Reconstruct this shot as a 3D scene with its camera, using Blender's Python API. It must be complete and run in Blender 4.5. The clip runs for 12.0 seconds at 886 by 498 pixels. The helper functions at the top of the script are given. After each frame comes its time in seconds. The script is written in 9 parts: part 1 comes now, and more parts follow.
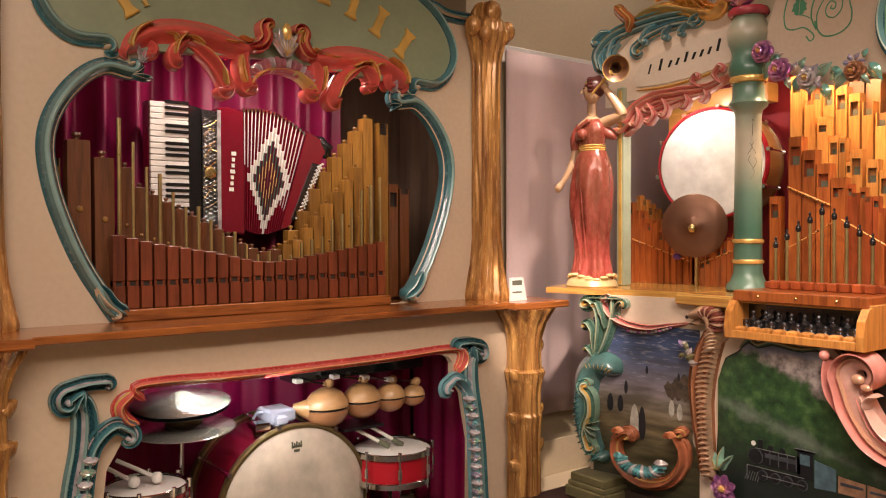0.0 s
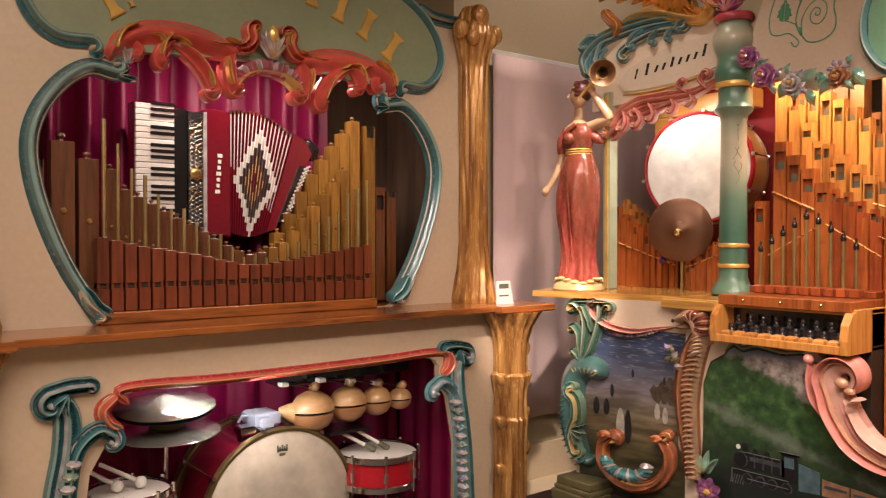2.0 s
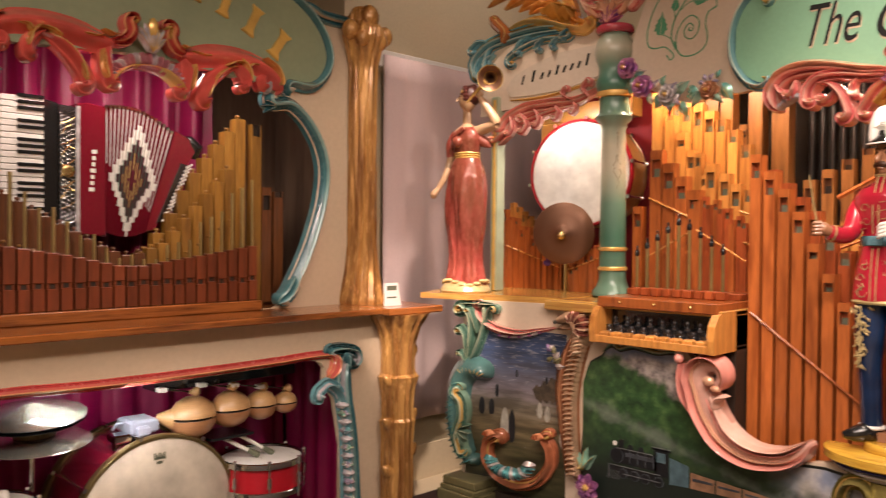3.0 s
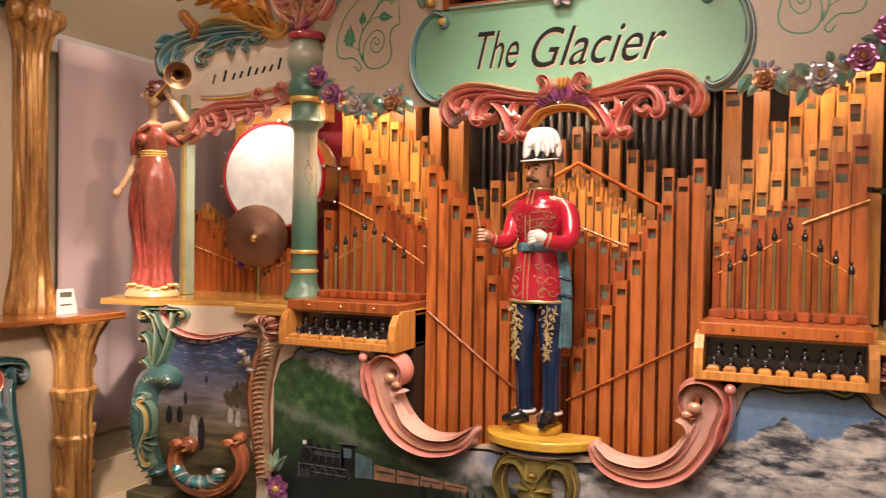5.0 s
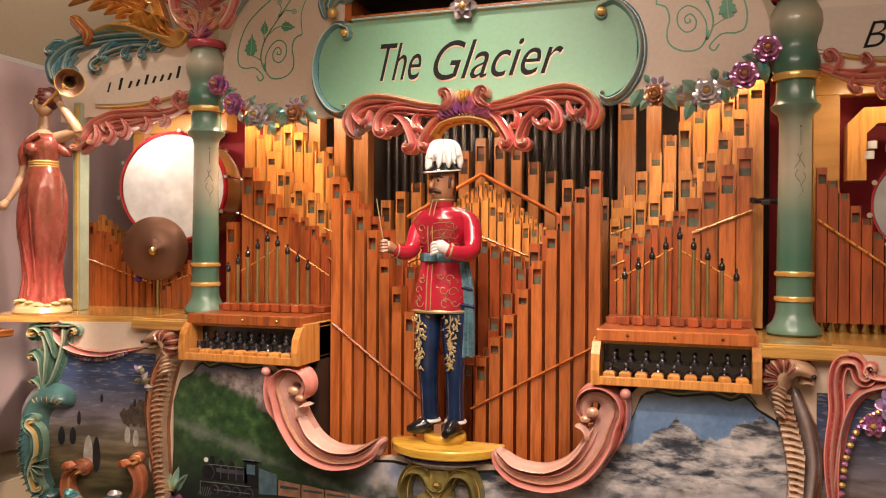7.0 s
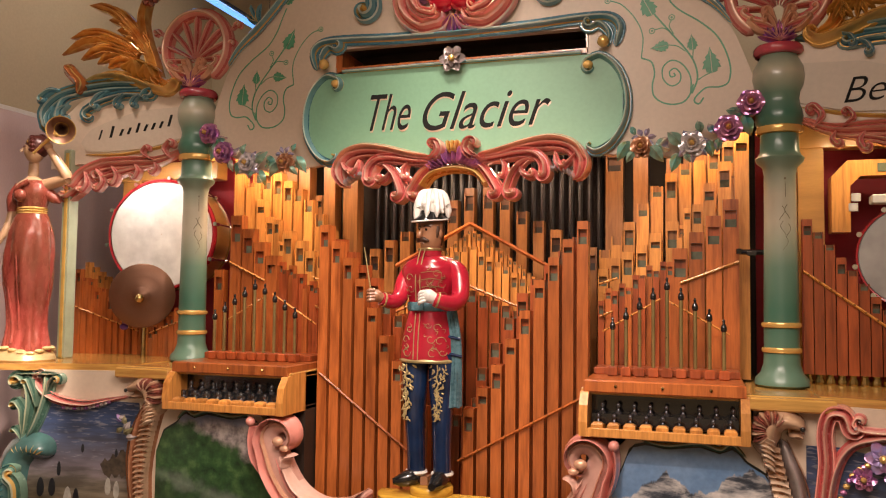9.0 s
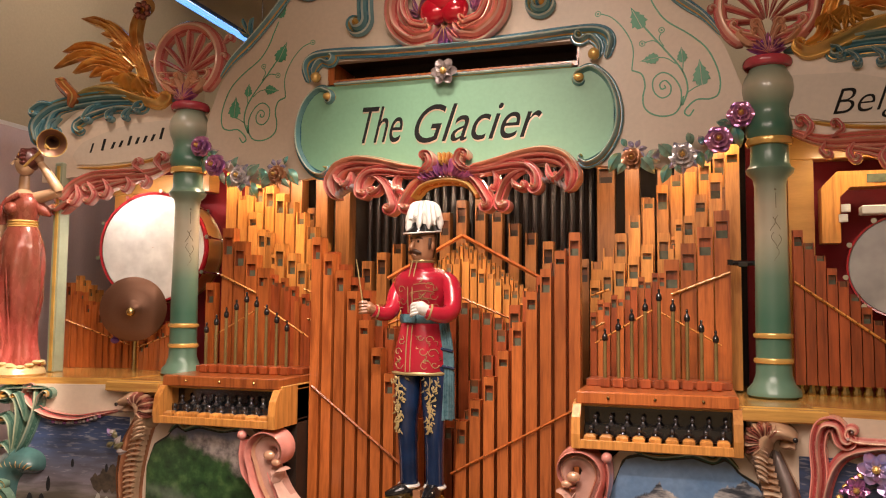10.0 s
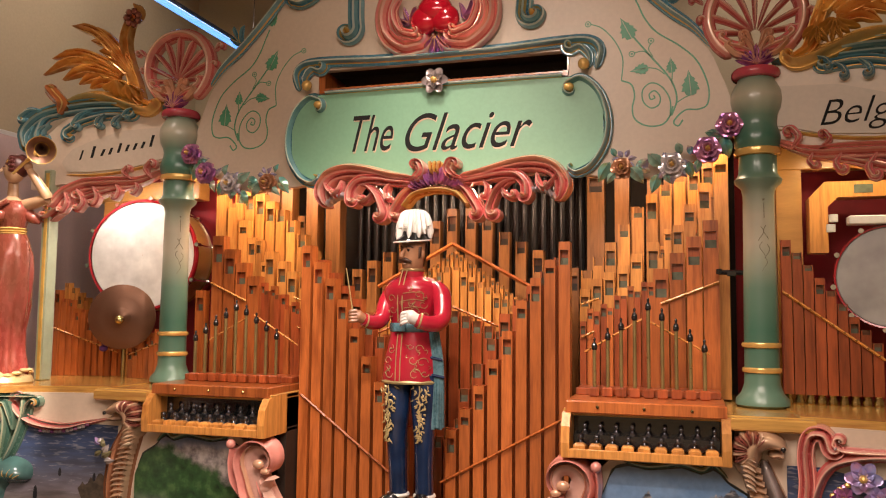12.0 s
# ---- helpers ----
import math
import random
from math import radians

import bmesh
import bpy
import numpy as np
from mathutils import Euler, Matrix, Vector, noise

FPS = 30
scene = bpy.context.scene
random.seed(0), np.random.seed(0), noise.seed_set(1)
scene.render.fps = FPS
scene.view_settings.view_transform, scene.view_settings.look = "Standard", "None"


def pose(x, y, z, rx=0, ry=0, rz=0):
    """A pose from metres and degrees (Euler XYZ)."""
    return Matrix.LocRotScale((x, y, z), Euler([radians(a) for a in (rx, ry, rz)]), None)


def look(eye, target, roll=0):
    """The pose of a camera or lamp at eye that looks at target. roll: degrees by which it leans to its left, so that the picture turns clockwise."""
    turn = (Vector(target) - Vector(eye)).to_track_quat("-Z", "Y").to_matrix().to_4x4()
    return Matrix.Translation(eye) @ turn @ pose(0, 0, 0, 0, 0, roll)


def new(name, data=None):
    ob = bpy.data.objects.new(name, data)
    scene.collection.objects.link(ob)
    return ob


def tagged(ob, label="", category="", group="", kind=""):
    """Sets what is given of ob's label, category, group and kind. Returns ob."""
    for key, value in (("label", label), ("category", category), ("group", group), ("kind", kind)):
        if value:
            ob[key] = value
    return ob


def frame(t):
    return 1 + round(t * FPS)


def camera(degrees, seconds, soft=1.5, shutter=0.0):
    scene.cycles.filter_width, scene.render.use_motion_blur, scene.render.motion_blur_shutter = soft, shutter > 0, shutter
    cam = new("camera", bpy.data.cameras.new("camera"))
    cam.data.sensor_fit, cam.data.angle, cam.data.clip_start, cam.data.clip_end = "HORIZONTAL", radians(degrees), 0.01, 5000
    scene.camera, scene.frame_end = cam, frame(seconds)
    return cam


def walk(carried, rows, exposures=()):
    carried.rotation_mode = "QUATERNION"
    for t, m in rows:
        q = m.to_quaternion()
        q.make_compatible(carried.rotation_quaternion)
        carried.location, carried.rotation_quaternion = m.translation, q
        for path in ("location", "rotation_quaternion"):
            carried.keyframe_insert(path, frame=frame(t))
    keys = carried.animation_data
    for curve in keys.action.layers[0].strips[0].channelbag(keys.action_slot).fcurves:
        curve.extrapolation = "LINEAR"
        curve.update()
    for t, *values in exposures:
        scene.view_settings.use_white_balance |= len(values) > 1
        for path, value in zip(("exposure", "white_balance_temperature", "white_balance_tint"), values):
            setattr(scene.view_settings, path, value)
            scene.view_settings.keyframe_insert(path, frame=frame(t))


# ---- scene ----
cam = camera(58.0, 12.0, soft=1.1, shutter=0.4)
PATH = [
    (0, (0.835, -3.502, 1.52), (-0.762, -2.297, 1.484), -0.2),
    (0.5, (0.839, -3.503, 1.521), (-0.76, -2.302, 1.494), -0.3),
    (1, (0.836, -3.502, 1.521), (-0.764, -2.302, 1.496), -0.4),
    (1.5, (0.838, -3.502, 1.521), (-0.761, -2.301, 1.493), -0.2),
    (2, (0.832, -3.501, 1.52), (-0.744, -2.27, 1.492), -0.0),
    (2.5, (0.83, -3.501, 1.52), (-0.681, -2.19, 1.491), 0.3),
    (3, (0.868, -3.463, 1.54), (-0.54, -2.042, 1.508), 0.5),
    (3.5, (0.911, -3.428, 1.554), (-0.35, -1.877, 1.525), 0.6),
    (3.7, (0.925, -3.427, 1.564), (-0.275, -1.828, 1.538), 0.7),
    (5.3, (1.007, -3.447, 1.581), (0.235, -1.602, 1.548), 0.7),
    (5.5, (1.025, -3.432, 1.57), (0.279, -1.577, 1.542), 0.6),
    (6, (1.039, -3.433, 1.571), (0.36, -1.552, 1.553), 0.5),
    (6.5, (1.033, -3.438, 1.58), (0.391, -1.544, 1.561), 0.4),
    (8.5, (1.049, -3.43, 1.59), (0.431, -1.53, 1.671), 0.7),
    (9, (1.051, -3.43, 1.588), (0.441, -1.529, 1.701), 0.7),
    (9.5, (1.052, -3.431, 1.597), (0.455, -1.526, 1.725), 0.5),
    (10, (1.056, -3.427, 1.583), (0.462, -1.523, 1.729), 0.5),
    (10.5, (1.055, -3.433, 1.594), (0.464, -1.528, 1.741), 0.5),
    (11, (1.06, -3.429, 1.592), (0.472, -1.524, 1.746), 0.5),
    (11.5, (1.062, -3.429, 1.593), (0.48, -1.522, 1.752), 0.6),
    (12, (1.062, -3.43, 1.593), (0.489, -1.521, 1.755), 0.6),
]
walk(cam, [(t, look(eye, target, roll)) for t, eye, target, roll in PATH], [(0, 0.0), (6.5, 0.0), (8.5, -0.15), (12, -0.12)])

# ---- light ----
world = bpy.data.worlds.new("room_air")
scene.world = world
world.use_nodes = True
world.node_tree.nodes["Background"].inputs[0].default_value = (1.0, 0.8, 0.6, 1)
world.node_tree.nodes["Background"].inputs[1].default_value = 0.05


def lamp(name, kind, m, power, color, size=0.1, size_y=None, spot=60, blend=0.6):
    d = bpy.data.lights.new(name, kind)
    d.energy, d.color = power, color
    if kind == "AREA":
        d.shape = "RECTANGLE"
        d.size, d.size_y = size, size_y or size
    else:
        d.shadow_soft_size = size
    if kind == "SPOT":
        d.spot_size, d.spot_blend = radians(spot), blend
    o = new(name, d)
    o.matrix_world = m
    return o


WARM, AMBER = (1.0, 0.80, 0.69), (1.0, 0.69, 0.47)
lamp("ceiling_spot", "SPOT", look((0.45, -2.5, 3.42), (0.08, -0.2, 0.70)), 242, WARM, 0.05, spot=62, blend=0.9)
lamp("ceiling_spot", "SPOT", look((0.1, -1.5, 3.42), (0.0, -0.1, 0.9)), 112, WARM, 0.04, spot=72, blend=0.7)
lamp("ceiling_spot", "SPOT", look((0.05, -0.62, 3.42), (0.02, -0.14, 1.6)), 78, WARM, 0.04, spot=86, blend=0.9)
lamp("ceiling_spot", "SPOT", look((-1.55, -0.95, 3.42), (-1.85, -0.25, 1.5)), 48, WARM, 0.05, spot=88, blend=1.0)
# two spots added to brighten the crest and the right side, none seen
lamp("ceiling_spot", "SPOT", look((0.3, -2.0, 3.42), (0.30, -0.2, 3.30)), 60, WARM, 0.05, spot=84, blend=1.0)
lamp("ceiling_spot", "SPOT", look((1.5, -2.2, 3.42), (1.25, -0.2, 0.6)), 70, WARM, 0.06, spot=58, blend=0.9)
lamp("ceiling_spot", "SPOT", look((1.2, -1.75, 3.42), (-2.30, -0.95, 0.66)), 248, WARM, 0.05, spot=62, blend=0.9)
# five spots added to brighten the curtain, niche floor and rear walls, none seen
lamp("ceiling_spot", "SPOT", look((-1.0, -0.9, 3.42), (-2.78, 0.0, 0.6)), 330, WARM, 0.06, spot=23, blend=0.7)
lamp("ceiling_spot", "SPOT", look((-0.3, -2.4, 3.42), (-2.75, 0.12, 0.25)), 950, WARM, 0.05, spot=15, blend=0.7)
lamp("ceiling_spot", "SPOT", look((-2.35, -0.2, 4.1), (-2.66, -0.1, 0)), 100, WARM, 0.06, spot=26, blend=0.6)
lamp("ceiling_spot", "SPOT", look((-1.5, 0.3, 4.1), (-2.78, 0.8, 2.9)), 66, WARM, 0.06, spot=110)
lamp("ceiling_spot", "SPOT", look((1.8, 0.9, 4.1), (2.0, 2.2, 2.8)), 40, WARM, 0.06, spot=110)
# broad fill added overhead; no light panel is known there
lamp("ceiling_panel_light", "AREA", look((0.6, -3.9, 3.45), (0.6, -3.9, 0)), 185, WARM, 2.5, 2.5)
# strip lamps behind the show-front of the large organ, above the pipes
lamp("pipe_strip_light", "AREA", look((-0.95, 0.07, 2.34), (-0.95, 0.20, 1.3)), 11, AMBER, 0.6, 0.03)
lamp("pipe_strip_light", "AREA", look((0.95, 0.07, 2.34), (0.95, 0.20, 1.3)), 5.6, AMBER, 0.6, 0.03)
lamp("pipe_strip_light", "AREA", look((0.0, 0.10, 2.2), (0.0, 0.25, 1.2)), 7, AMBER, 0.8, 0.03)
lamp("drum_lamp", "AREA", look((-1.72, 0.0, 2.26), (-1.66, 0.13, 1.8)), 5, (1, 0.88, 0.78), 0.3, 0.03)
lamp("drum_lamp", "AREA", look((1.72, 0.0, 2.26), (1.74, 0.12, 1.8)), 2, (1, 0.8, 0.5), 0.3, 0.03)
lamp("niche_lamp", "AREA", look((-2.52, -1.93, 2.30), (-2.72, -1.93, 1.7)), 6.5, (1.0, 0.80, 0.70), 1.0, 0.03)
lamp("niche_lamp", "AREA", look((-2.30, -2.20, 0.93), (-2.5, -2.0, 0.4)), 4.5, (1.0, 0.92, 0.88), 0.5, 0.03)

# ---- materials ----


def nodes_of(m):
    m.use_nodes = True
    nt = m.node_tree
    return nt, nt.nodes["Principled BSDF"]


def texture_pair(nt, coord, s1, s2):
    tc = nt.nodes.new("ShaderNodeTexCoord")
    mp = nt.nodes.new("ShaderNodeMapping")
    nt.links.new(tc.outputs["Object"], mp.inputs[0])
    mp.inputs["Scale"].default_value = coord
    out = []
    for s, d in ((s1, 3), (s2, 5)):
        n = nt.nodes.new("ShaderNodeTexNoise")
        n.inputs["Scale"].default_value, n.inputs["Detail"].default_value = s, d
        nt.links.new(mp.outputs[0], n.inputs[0])
        out.append(n.outputs["Fac"])
    return out


def math_node(nt, op, a, b):
    n = nt.nodes.new("ShaderNodeMath")
    n.operation = op
    for i, v in enumerate((a, b)):
        if isinstance(v, (int, float)):
            n.inputs[i].default_value = v
        else:
            nt.links.new(v, n.inputs[i])
    return n.outputs[0]


def mix_colour(nt, fac, a, b, kind="MIX"):
    n = nt.nodes.new("ShaderNodeMix")
    n.data_type, n.blend_type = "RGBA", kind
    for sock, v in ((n.inputs[0], fac), (n.inputs[6], a), (n.inputs[7], b)):
        if isinstance(v, (int, float)):
            sock.default_value = v
        elif isinstance(v, tuple):
            sock.default_value = (*v[:3], 1)
        else:
            nt.links.new(v, sock)
    return n.outputs[2]


def ramp(nt, fac, stops):
    n = nt.nodes.new("ShaderNodeValToRGB")
    el = n.color_ramp.elements
    while len(el) < len(stops):
        el.new(0.5)
    for e, (p, c) in zip(el, stops):
        e.position, e.color = p, (*c[:3], 1)
    nt.links.new(fac, n.inputs[0])
    return n.outputs[0]


def bump_to(nt, bsdf, height, strength, dist=0.004):
    b = nt.nodes.new("ShaderNodeBump")
    b.inputs["Strength"].default_value, b.inputs["Distance"].default_value = strength, dist
    nt.links.new(height, b.inputs["Height"])
    nt.links.new(b.outputs[0], bsdf.inputs["Normal"])


def paint(name, c, rough=0.4, dark=0.8, s1=7.0, s2=60.0, bump=0.08, metal=0.0, coat=0.0, coord=(1, 1, 1), c2=None):
    """A painted or plain surface: large stains, fine mottling and slight relief."""
    m = bpy.data.materials.new(name)
    nt, b = nodes_of(m)
    big, fine = texture_pair(nt, coord, s1, s2)
    d = c2 or tuple(v * dark for v in c)
    col = ramp(nt, big, ((0.3, d), (0.68, c)))
    f2 = ramp(nt, fine, ((0.3, (0.86, 0.86, 0.86)), (0.7, (1.03, 1.03, 1.03))))
    nt.links.new(mix_colour(nt, 0.45, col, f2, "MULTIPLY"), b.inputs["Base Color"])
    r = math_node(nt, "MULTIPLY_ADD", fine, 0.14)
    r.node.inputs[2].default_value = rough - 0.07
    nt.links.new(r, b.inputs["Roughness"])
    b.inputs["Metallic"].default_value = metal
    b.inputs["Coat Weight"].default_value, b.inputs["Coat Roughness"].default_value = coat, 0.12
    bump_to(nt, b, fine, bump, 0.003)
    return m


def wood(name, c1, c2, rough=0.35, stretch=(14, 14, 1.2), vary=0.35, coat=0.25):
    """Grain along z; each piece takes its own tint."""
    m = bpy.data.materials.new(name)
    nt, b = nodes_of(m)
    big, fine = texture_pair(nt, stretch, 3.0, 11.0)
    col = ramp(nt, big, ((0.28, c2), (0.5, c1), (0.72, tuple(v * 1.15 for v in c1))))
    col = mix_colour(nt, 0.5, col, ramp(nt, fine, ((0.35, (0.62, 0.55, 0.5)), (0.6, (1, 1, 1)))), "MULTIPLY")
    oi = nt.nodes.new("ShaderNodeObjectInfo")
    tint = ramp(nt, oi.outputs["Random"], ((0.0, (1 - vary, 1 - vary * 1.1, 1 - vary * 1.2)), (1.0, (1.08, 1.05, 1.0))))
    nt.links.new(mix_colour(nt, 1.0, col, tint, "MULTIPLY"), b.inputs["Base Color"])
    b.inputs["Roughness"].default_value = rough
    b.inputs["Coat Weight"].default_value, b.inputs["Coat Roughness"].default_value = coat, 0.2
    bump_to(nt, b, fine, 0.25, 0.002)
    return m


CREAM = paint("cream_paint", (0.56, 0.44, 0.31), 0.42, 0.93, 1.6, 40, 0.03)
CREAM_B = paint("pale_cream_paint", (0.62, 0.50, 0.38), 0.4, 0.92, 2.0, 50, 0.03)
SAGE = paint("sage_green_paint", (0.24, 0.28, 0.17), 0.5, 0.85, 3, 40)
MINT = paint("mint_green_paint", (0.205, 0.405, 0.26), 0.45, 0.9, 2, 60, 0.03)
TEAL = paint("teal_paint", (0.07, 0.20, 0.22), 0.25, 0.6, 9, 60, 0.04, coat=0.8)
SKYBLUE = paint("pale_blue_paint", (0.17, 0.36, 0.40), 0.22, 0.6, 8, 60, 0.04, coat=0.9)
SEAGREEN = paint("sea_green_paint", (0.17, 0.28, 0.20), 0.25, 0.6, 8, 60, 0.04, coat=0.8)
RED = paint("coral_red_paint", (0.62, 0.10, 0.080), 0.22, 0.7, 9, 60, 0.04, coat=0.8)
PINK = paint("salmon_pink_paint", (0.79, 0.32, 0.265), 0.22, 0.72, 8, 60, 0.04, coat=0.9)
CRIMSON = paint("crimson_paint", (0.42, 0.02, 0.03), 0.25, 0.7, 6, 50, coat=0.5)
GOLD = paint("gold_leaf", (0.88, 0.56, 0.17), 0.24, 0.72, 7, 60, 0.04, metal=0.45, coat=0.5)
GOLDPAINT = paint("gold_paint", (0.70, 0.43, 0.10), 0.4, 0.7, 8, 60, 0.15, metal=0.2)
BRONZE = paint("bronzed_gilding", (0.64, 0.335, 0.098), 0.26, 0.45, 11, 50, 0.10, metal=0.28, coat=0.6, coord=(2.5, 2.5, 0.22), c2=(0.20, 0.075, 0.022))
BRASS = paint("brass", (0.62, 0.46, 0.20), 0.25, 0.8, 8, 80, 0.05, metal=1.0)
CHROME = paint("chrome", (0.75, 0.75, 0.74), 0.12, 0.9, 8, 80, 0.02, metal=1.0)
SILVERCYM = paint("cymbal_metal", (0.55, 0.53, 0.48), 0.24, 0.85, 5, 120, 0.0, metal=0.8)
COPPERCYM = paint("brown_cymbal_metal", (0.17, 0.08, 0.045), 0.42, 0.8, 5, 120, 0.05, metal=0.6)
MAGENTA = paint("magenta_satin", (0.31, 0.005, 0.080), 0.42, 0.75, 5, 120, 0.05)
BLACK = paint("black_lacquer", (0.012, 0.012, 0.013), 0.15, 0.8, 6, 60, 0.02, coat=0.6)
# near-black brown for hollows and the case inside; their shade is in the colour
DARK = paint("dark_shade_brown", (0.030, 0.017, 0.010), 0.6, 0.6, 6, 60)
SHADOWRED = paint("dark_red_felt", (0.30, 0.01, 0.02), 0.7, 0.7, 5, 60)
FELT = paint("green_grey_felt", (0.13, 0.14, 0.09), 0.8, 0.6, 30, 90)
WHITE = paint("white_paint", (0.78, 0.75, 0.70), 0.3, 0.9, 5, 50, 0.05)
PARCH = paint("aged_drumskin", (0.55, 0.48, 0.38), 0.5, 0.70, 9, 30, 0.1)
PARCHW = paint("white_drumskin", (0.82, 0.80, 0.76), 0.45, 0.80, 11, 30, 0.08, c2=(0.60, 0.58, 0.55))
PARCHG = paint("grey_drumskin", (0.42, 0.41, 0.40), 0.4, 0.6, 7, 30, 0.08)
SILKRED = paint("red_lacquered_shell", (0.17, 0.006, 0.018), 0.2, 0.8, 5, 60, 0.03, coat=0.7)
PIPE = wood("varnished_pear_wood", (0.50, 0.145, 0.036), (0.28, 0.068, 0.017), 0.28, coat=0.5)
PIPEY = wood("light_pine_wood", (0.66, 0.30, 0.075), (0.46, 0.18, 0.042), 0.3, coat=0.4)
PIPED = wood("red_brown_wood", (0.38, 0.086, 0.026), (0.21, 0.044, 0.013), 0.28, coat=0.55)
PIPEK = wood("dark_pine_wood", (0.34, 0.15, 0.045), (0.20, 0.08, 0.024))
YEW = wood("polished_ledge_wood", (0.29, 0.095, 0.022), (0.10, 0.028, 0.008), 0.25, (4, 1.0, 14), 0.0, 0.6)
YEWB = wood("honey_ledge_wood", (0.50, 0.28, 0.07), (0.36, 0.16, 0.04), 0.25, (1.0, 4, 14), 0.0, 0.6)
YELLOWB = wood("yellow_varnished_shelf", (0.66, 0.40, 0.055), (0.52, 0.27, 0.035), 0.22, (1.0, 4, 14), 0.0, 0.6)
PIPEA = wood("red_cedar_wood", (0.19, 0.046, 0.017), (0.11, 0.026, 0.010), vary=0.3)
PIPEB = wood("brown_mahogany_wood", (0.16, 0.058, 0.020), (0.085, 0.03, 0.011), vary=0.2)
PIPEYA = wood("yellow_pine_wood", (0.36, 0.185, 0.036), (0.20, 0.09, 0.02), vary=0.4)
DARKWOOD = wood("dark_walnut_case", (0.15, 0.10, 0.070), (0.085, 0.055, 0.04), 0.5, (3, 3, 0.4), 0.0, 0.1)
PINKLUSTRE = paint("rose_lustre", (0.66, 0.26, 0.30), 0.2, 0.6, 20, 80, 0.05, metal=0.35, coat=0.6)
GRILLE = paint("black_grille_lacquer", (0.03, 0.028, 0.028), 0.25, 0.4, 55, 120, 0.3, coat=0.5)
ROSEGILT = paint("rose_gilding", (0.85, 0.50, 0.32), 0.22, 0.75, 12, 60, 0.03, metal=0.35, coat=0.5)
COPPER = paint("copper_bronze_paint", (0.50, 0.22, 0.11), 0.22, 0.6, 12, 60, 0.05, metal=0.45, coat=0.6)
PALERIB = paint("pale_champagne_paint", (0.80, 0.60, 0.43), 0.22, 0.7, 12, 60, 0.03, metal=0.15, coat=0.6)
PANELW = paint("off_white_panel_paint", (0.54, 0.45, 0.35), 0.45, 0.92, 3, 50, 0.03)
# pale crests and deep grooves: highlight and shade put into the carved paint
CREST_LIGHT = {m.name: paint("pale_" + m.name, c, 0.2, 0.8, 9, 60, 0.03, coat=0.9, metal=k) for m, c, k in ((TEAL, (0.24, 0.40, 0.38), 0.1), (SKYBLUE, (0.56, 0.68, 0.60), 0.1), (SEAGREEN, (0.46, 0.50, 0.34), 0.15), (RED, (0.86, 0.34, 0.16), 0.2), (PINK, (0.95, 0.64, 0.50), 0.25), (GOLD, (0.95, 0.68, 0.26), 0.5))}
GROOVE_SHADE = {m.name: paint("shaded_" + m.name, c, 0.26, 0.7, 9, 60, 0.03, coat=0.7, metal=k) for m, c, k in ((TEAL, (0.035, 0.12, 0.14), 0.0), (SKYBLUE, (0.07, 0.21, 0.28), 0.0), (SEAGREEN, (0.07, 0.15, 0.11), 0.0), (RED, (0.46, 0.045, 0.045), 0.0), (PINK, (0.62, 0.14, 0.13), 0.0), (GOLD, (0.55, 0.22, 0.05), 0.4))}
LACE = paint("violet_lustre", (0.70, 0.30, 0.48), 0.14, 0.5, 25, 90, 0.05, metal=0.55, coat=0.6, c2=(0.30, 0.10, 0.34))
LUSTRE = paint("silver_blue_lustre", (0.78, 0.72, 0.74), 0.15, 0.55, 25, 90, 0.05, metal=0.4, coat=0.9)
LEAFGREEN = paint("green_lustre_leaf", (0.30, 0.50, 0.38), 0.14, 0.5, 22, 90, 0.03, metal=0.25, coat=1.0)
FADEDLILAC = paint("faded_lilac_lustre", (0.34, 0.28, 0.27), 0.2, 0.6, 20, 80, 0.05, metal=0.4, coat=0.8)
IRISBLUE = paint("lilac_blue_lustre", (0.38, 0.40, 0.62), 0.14, 0.6, 22, 80, 0.05, metal=0.5, coat=0.9, c2=(0.55, 0.40, 0.50))
PEARL = bpy.data.materials.new("iridescent_pearl_lustre")
nt, b = nodes_of(PEARL)
big, fine = texture_pair(nt, (1, 1, 1), 16, 60)
nt.links.new(ramp(nt, big, ((0.30, (0.10, 0.34, 0.32)), (0.44, (0.26, 0.56, 0.42)), (0.51, (0.74, 0.70, 0.56)), (0.56, (0.52, 0.38, 0.55)), (0.66, (0.22, 0.52, 0.54)))), b.inputs["Base Color"])
b.inputs["Metallic"].default_value, b.inputs["Roughness"].default_value, b.inputs["Coat Weight"].default_value = 0.65, 0.12, 1.0
bump_to(nt, b, fine, 0.05, 0.002)
ZINC = paint("dark_zinc", (0.055, 0.055, 0.06), 0.3, 0.7, 8, 60, 0.1, metal=0.6)
OLDBRASS = paint("dull_brass", (0.50, 0.39, 0.17), 0.3, 0.7, 8, 80, 0.05, metal=0.8)
SEAPIC = bpy.data.materials.new("sea_shore_oil_painting")
nt, b = nodes_of(SEAPIC)
tc = nt.nodes.new("ShaderNodeTexCoord")
sep = nt.nodes.new("ShaderNodeSeparateXYZ")
nt.links.new(tc.outputs["Object"], sep.inputs[0])
wave, fine = texture_pair(nt, (1, 1, 5.5), 6, 20)
hz = math_node(nt, "ADD", sep.outputs[2], math_node(nt, "MULTIPLY", wave, 0.16))
mr = nt.nodes.new("ShaderNodeMapRange")
nt.links.new(hz, mr.inputs[0])
mr.inputs[1].default_value, mr.inputs[2].default_value = 0.3, 1.2
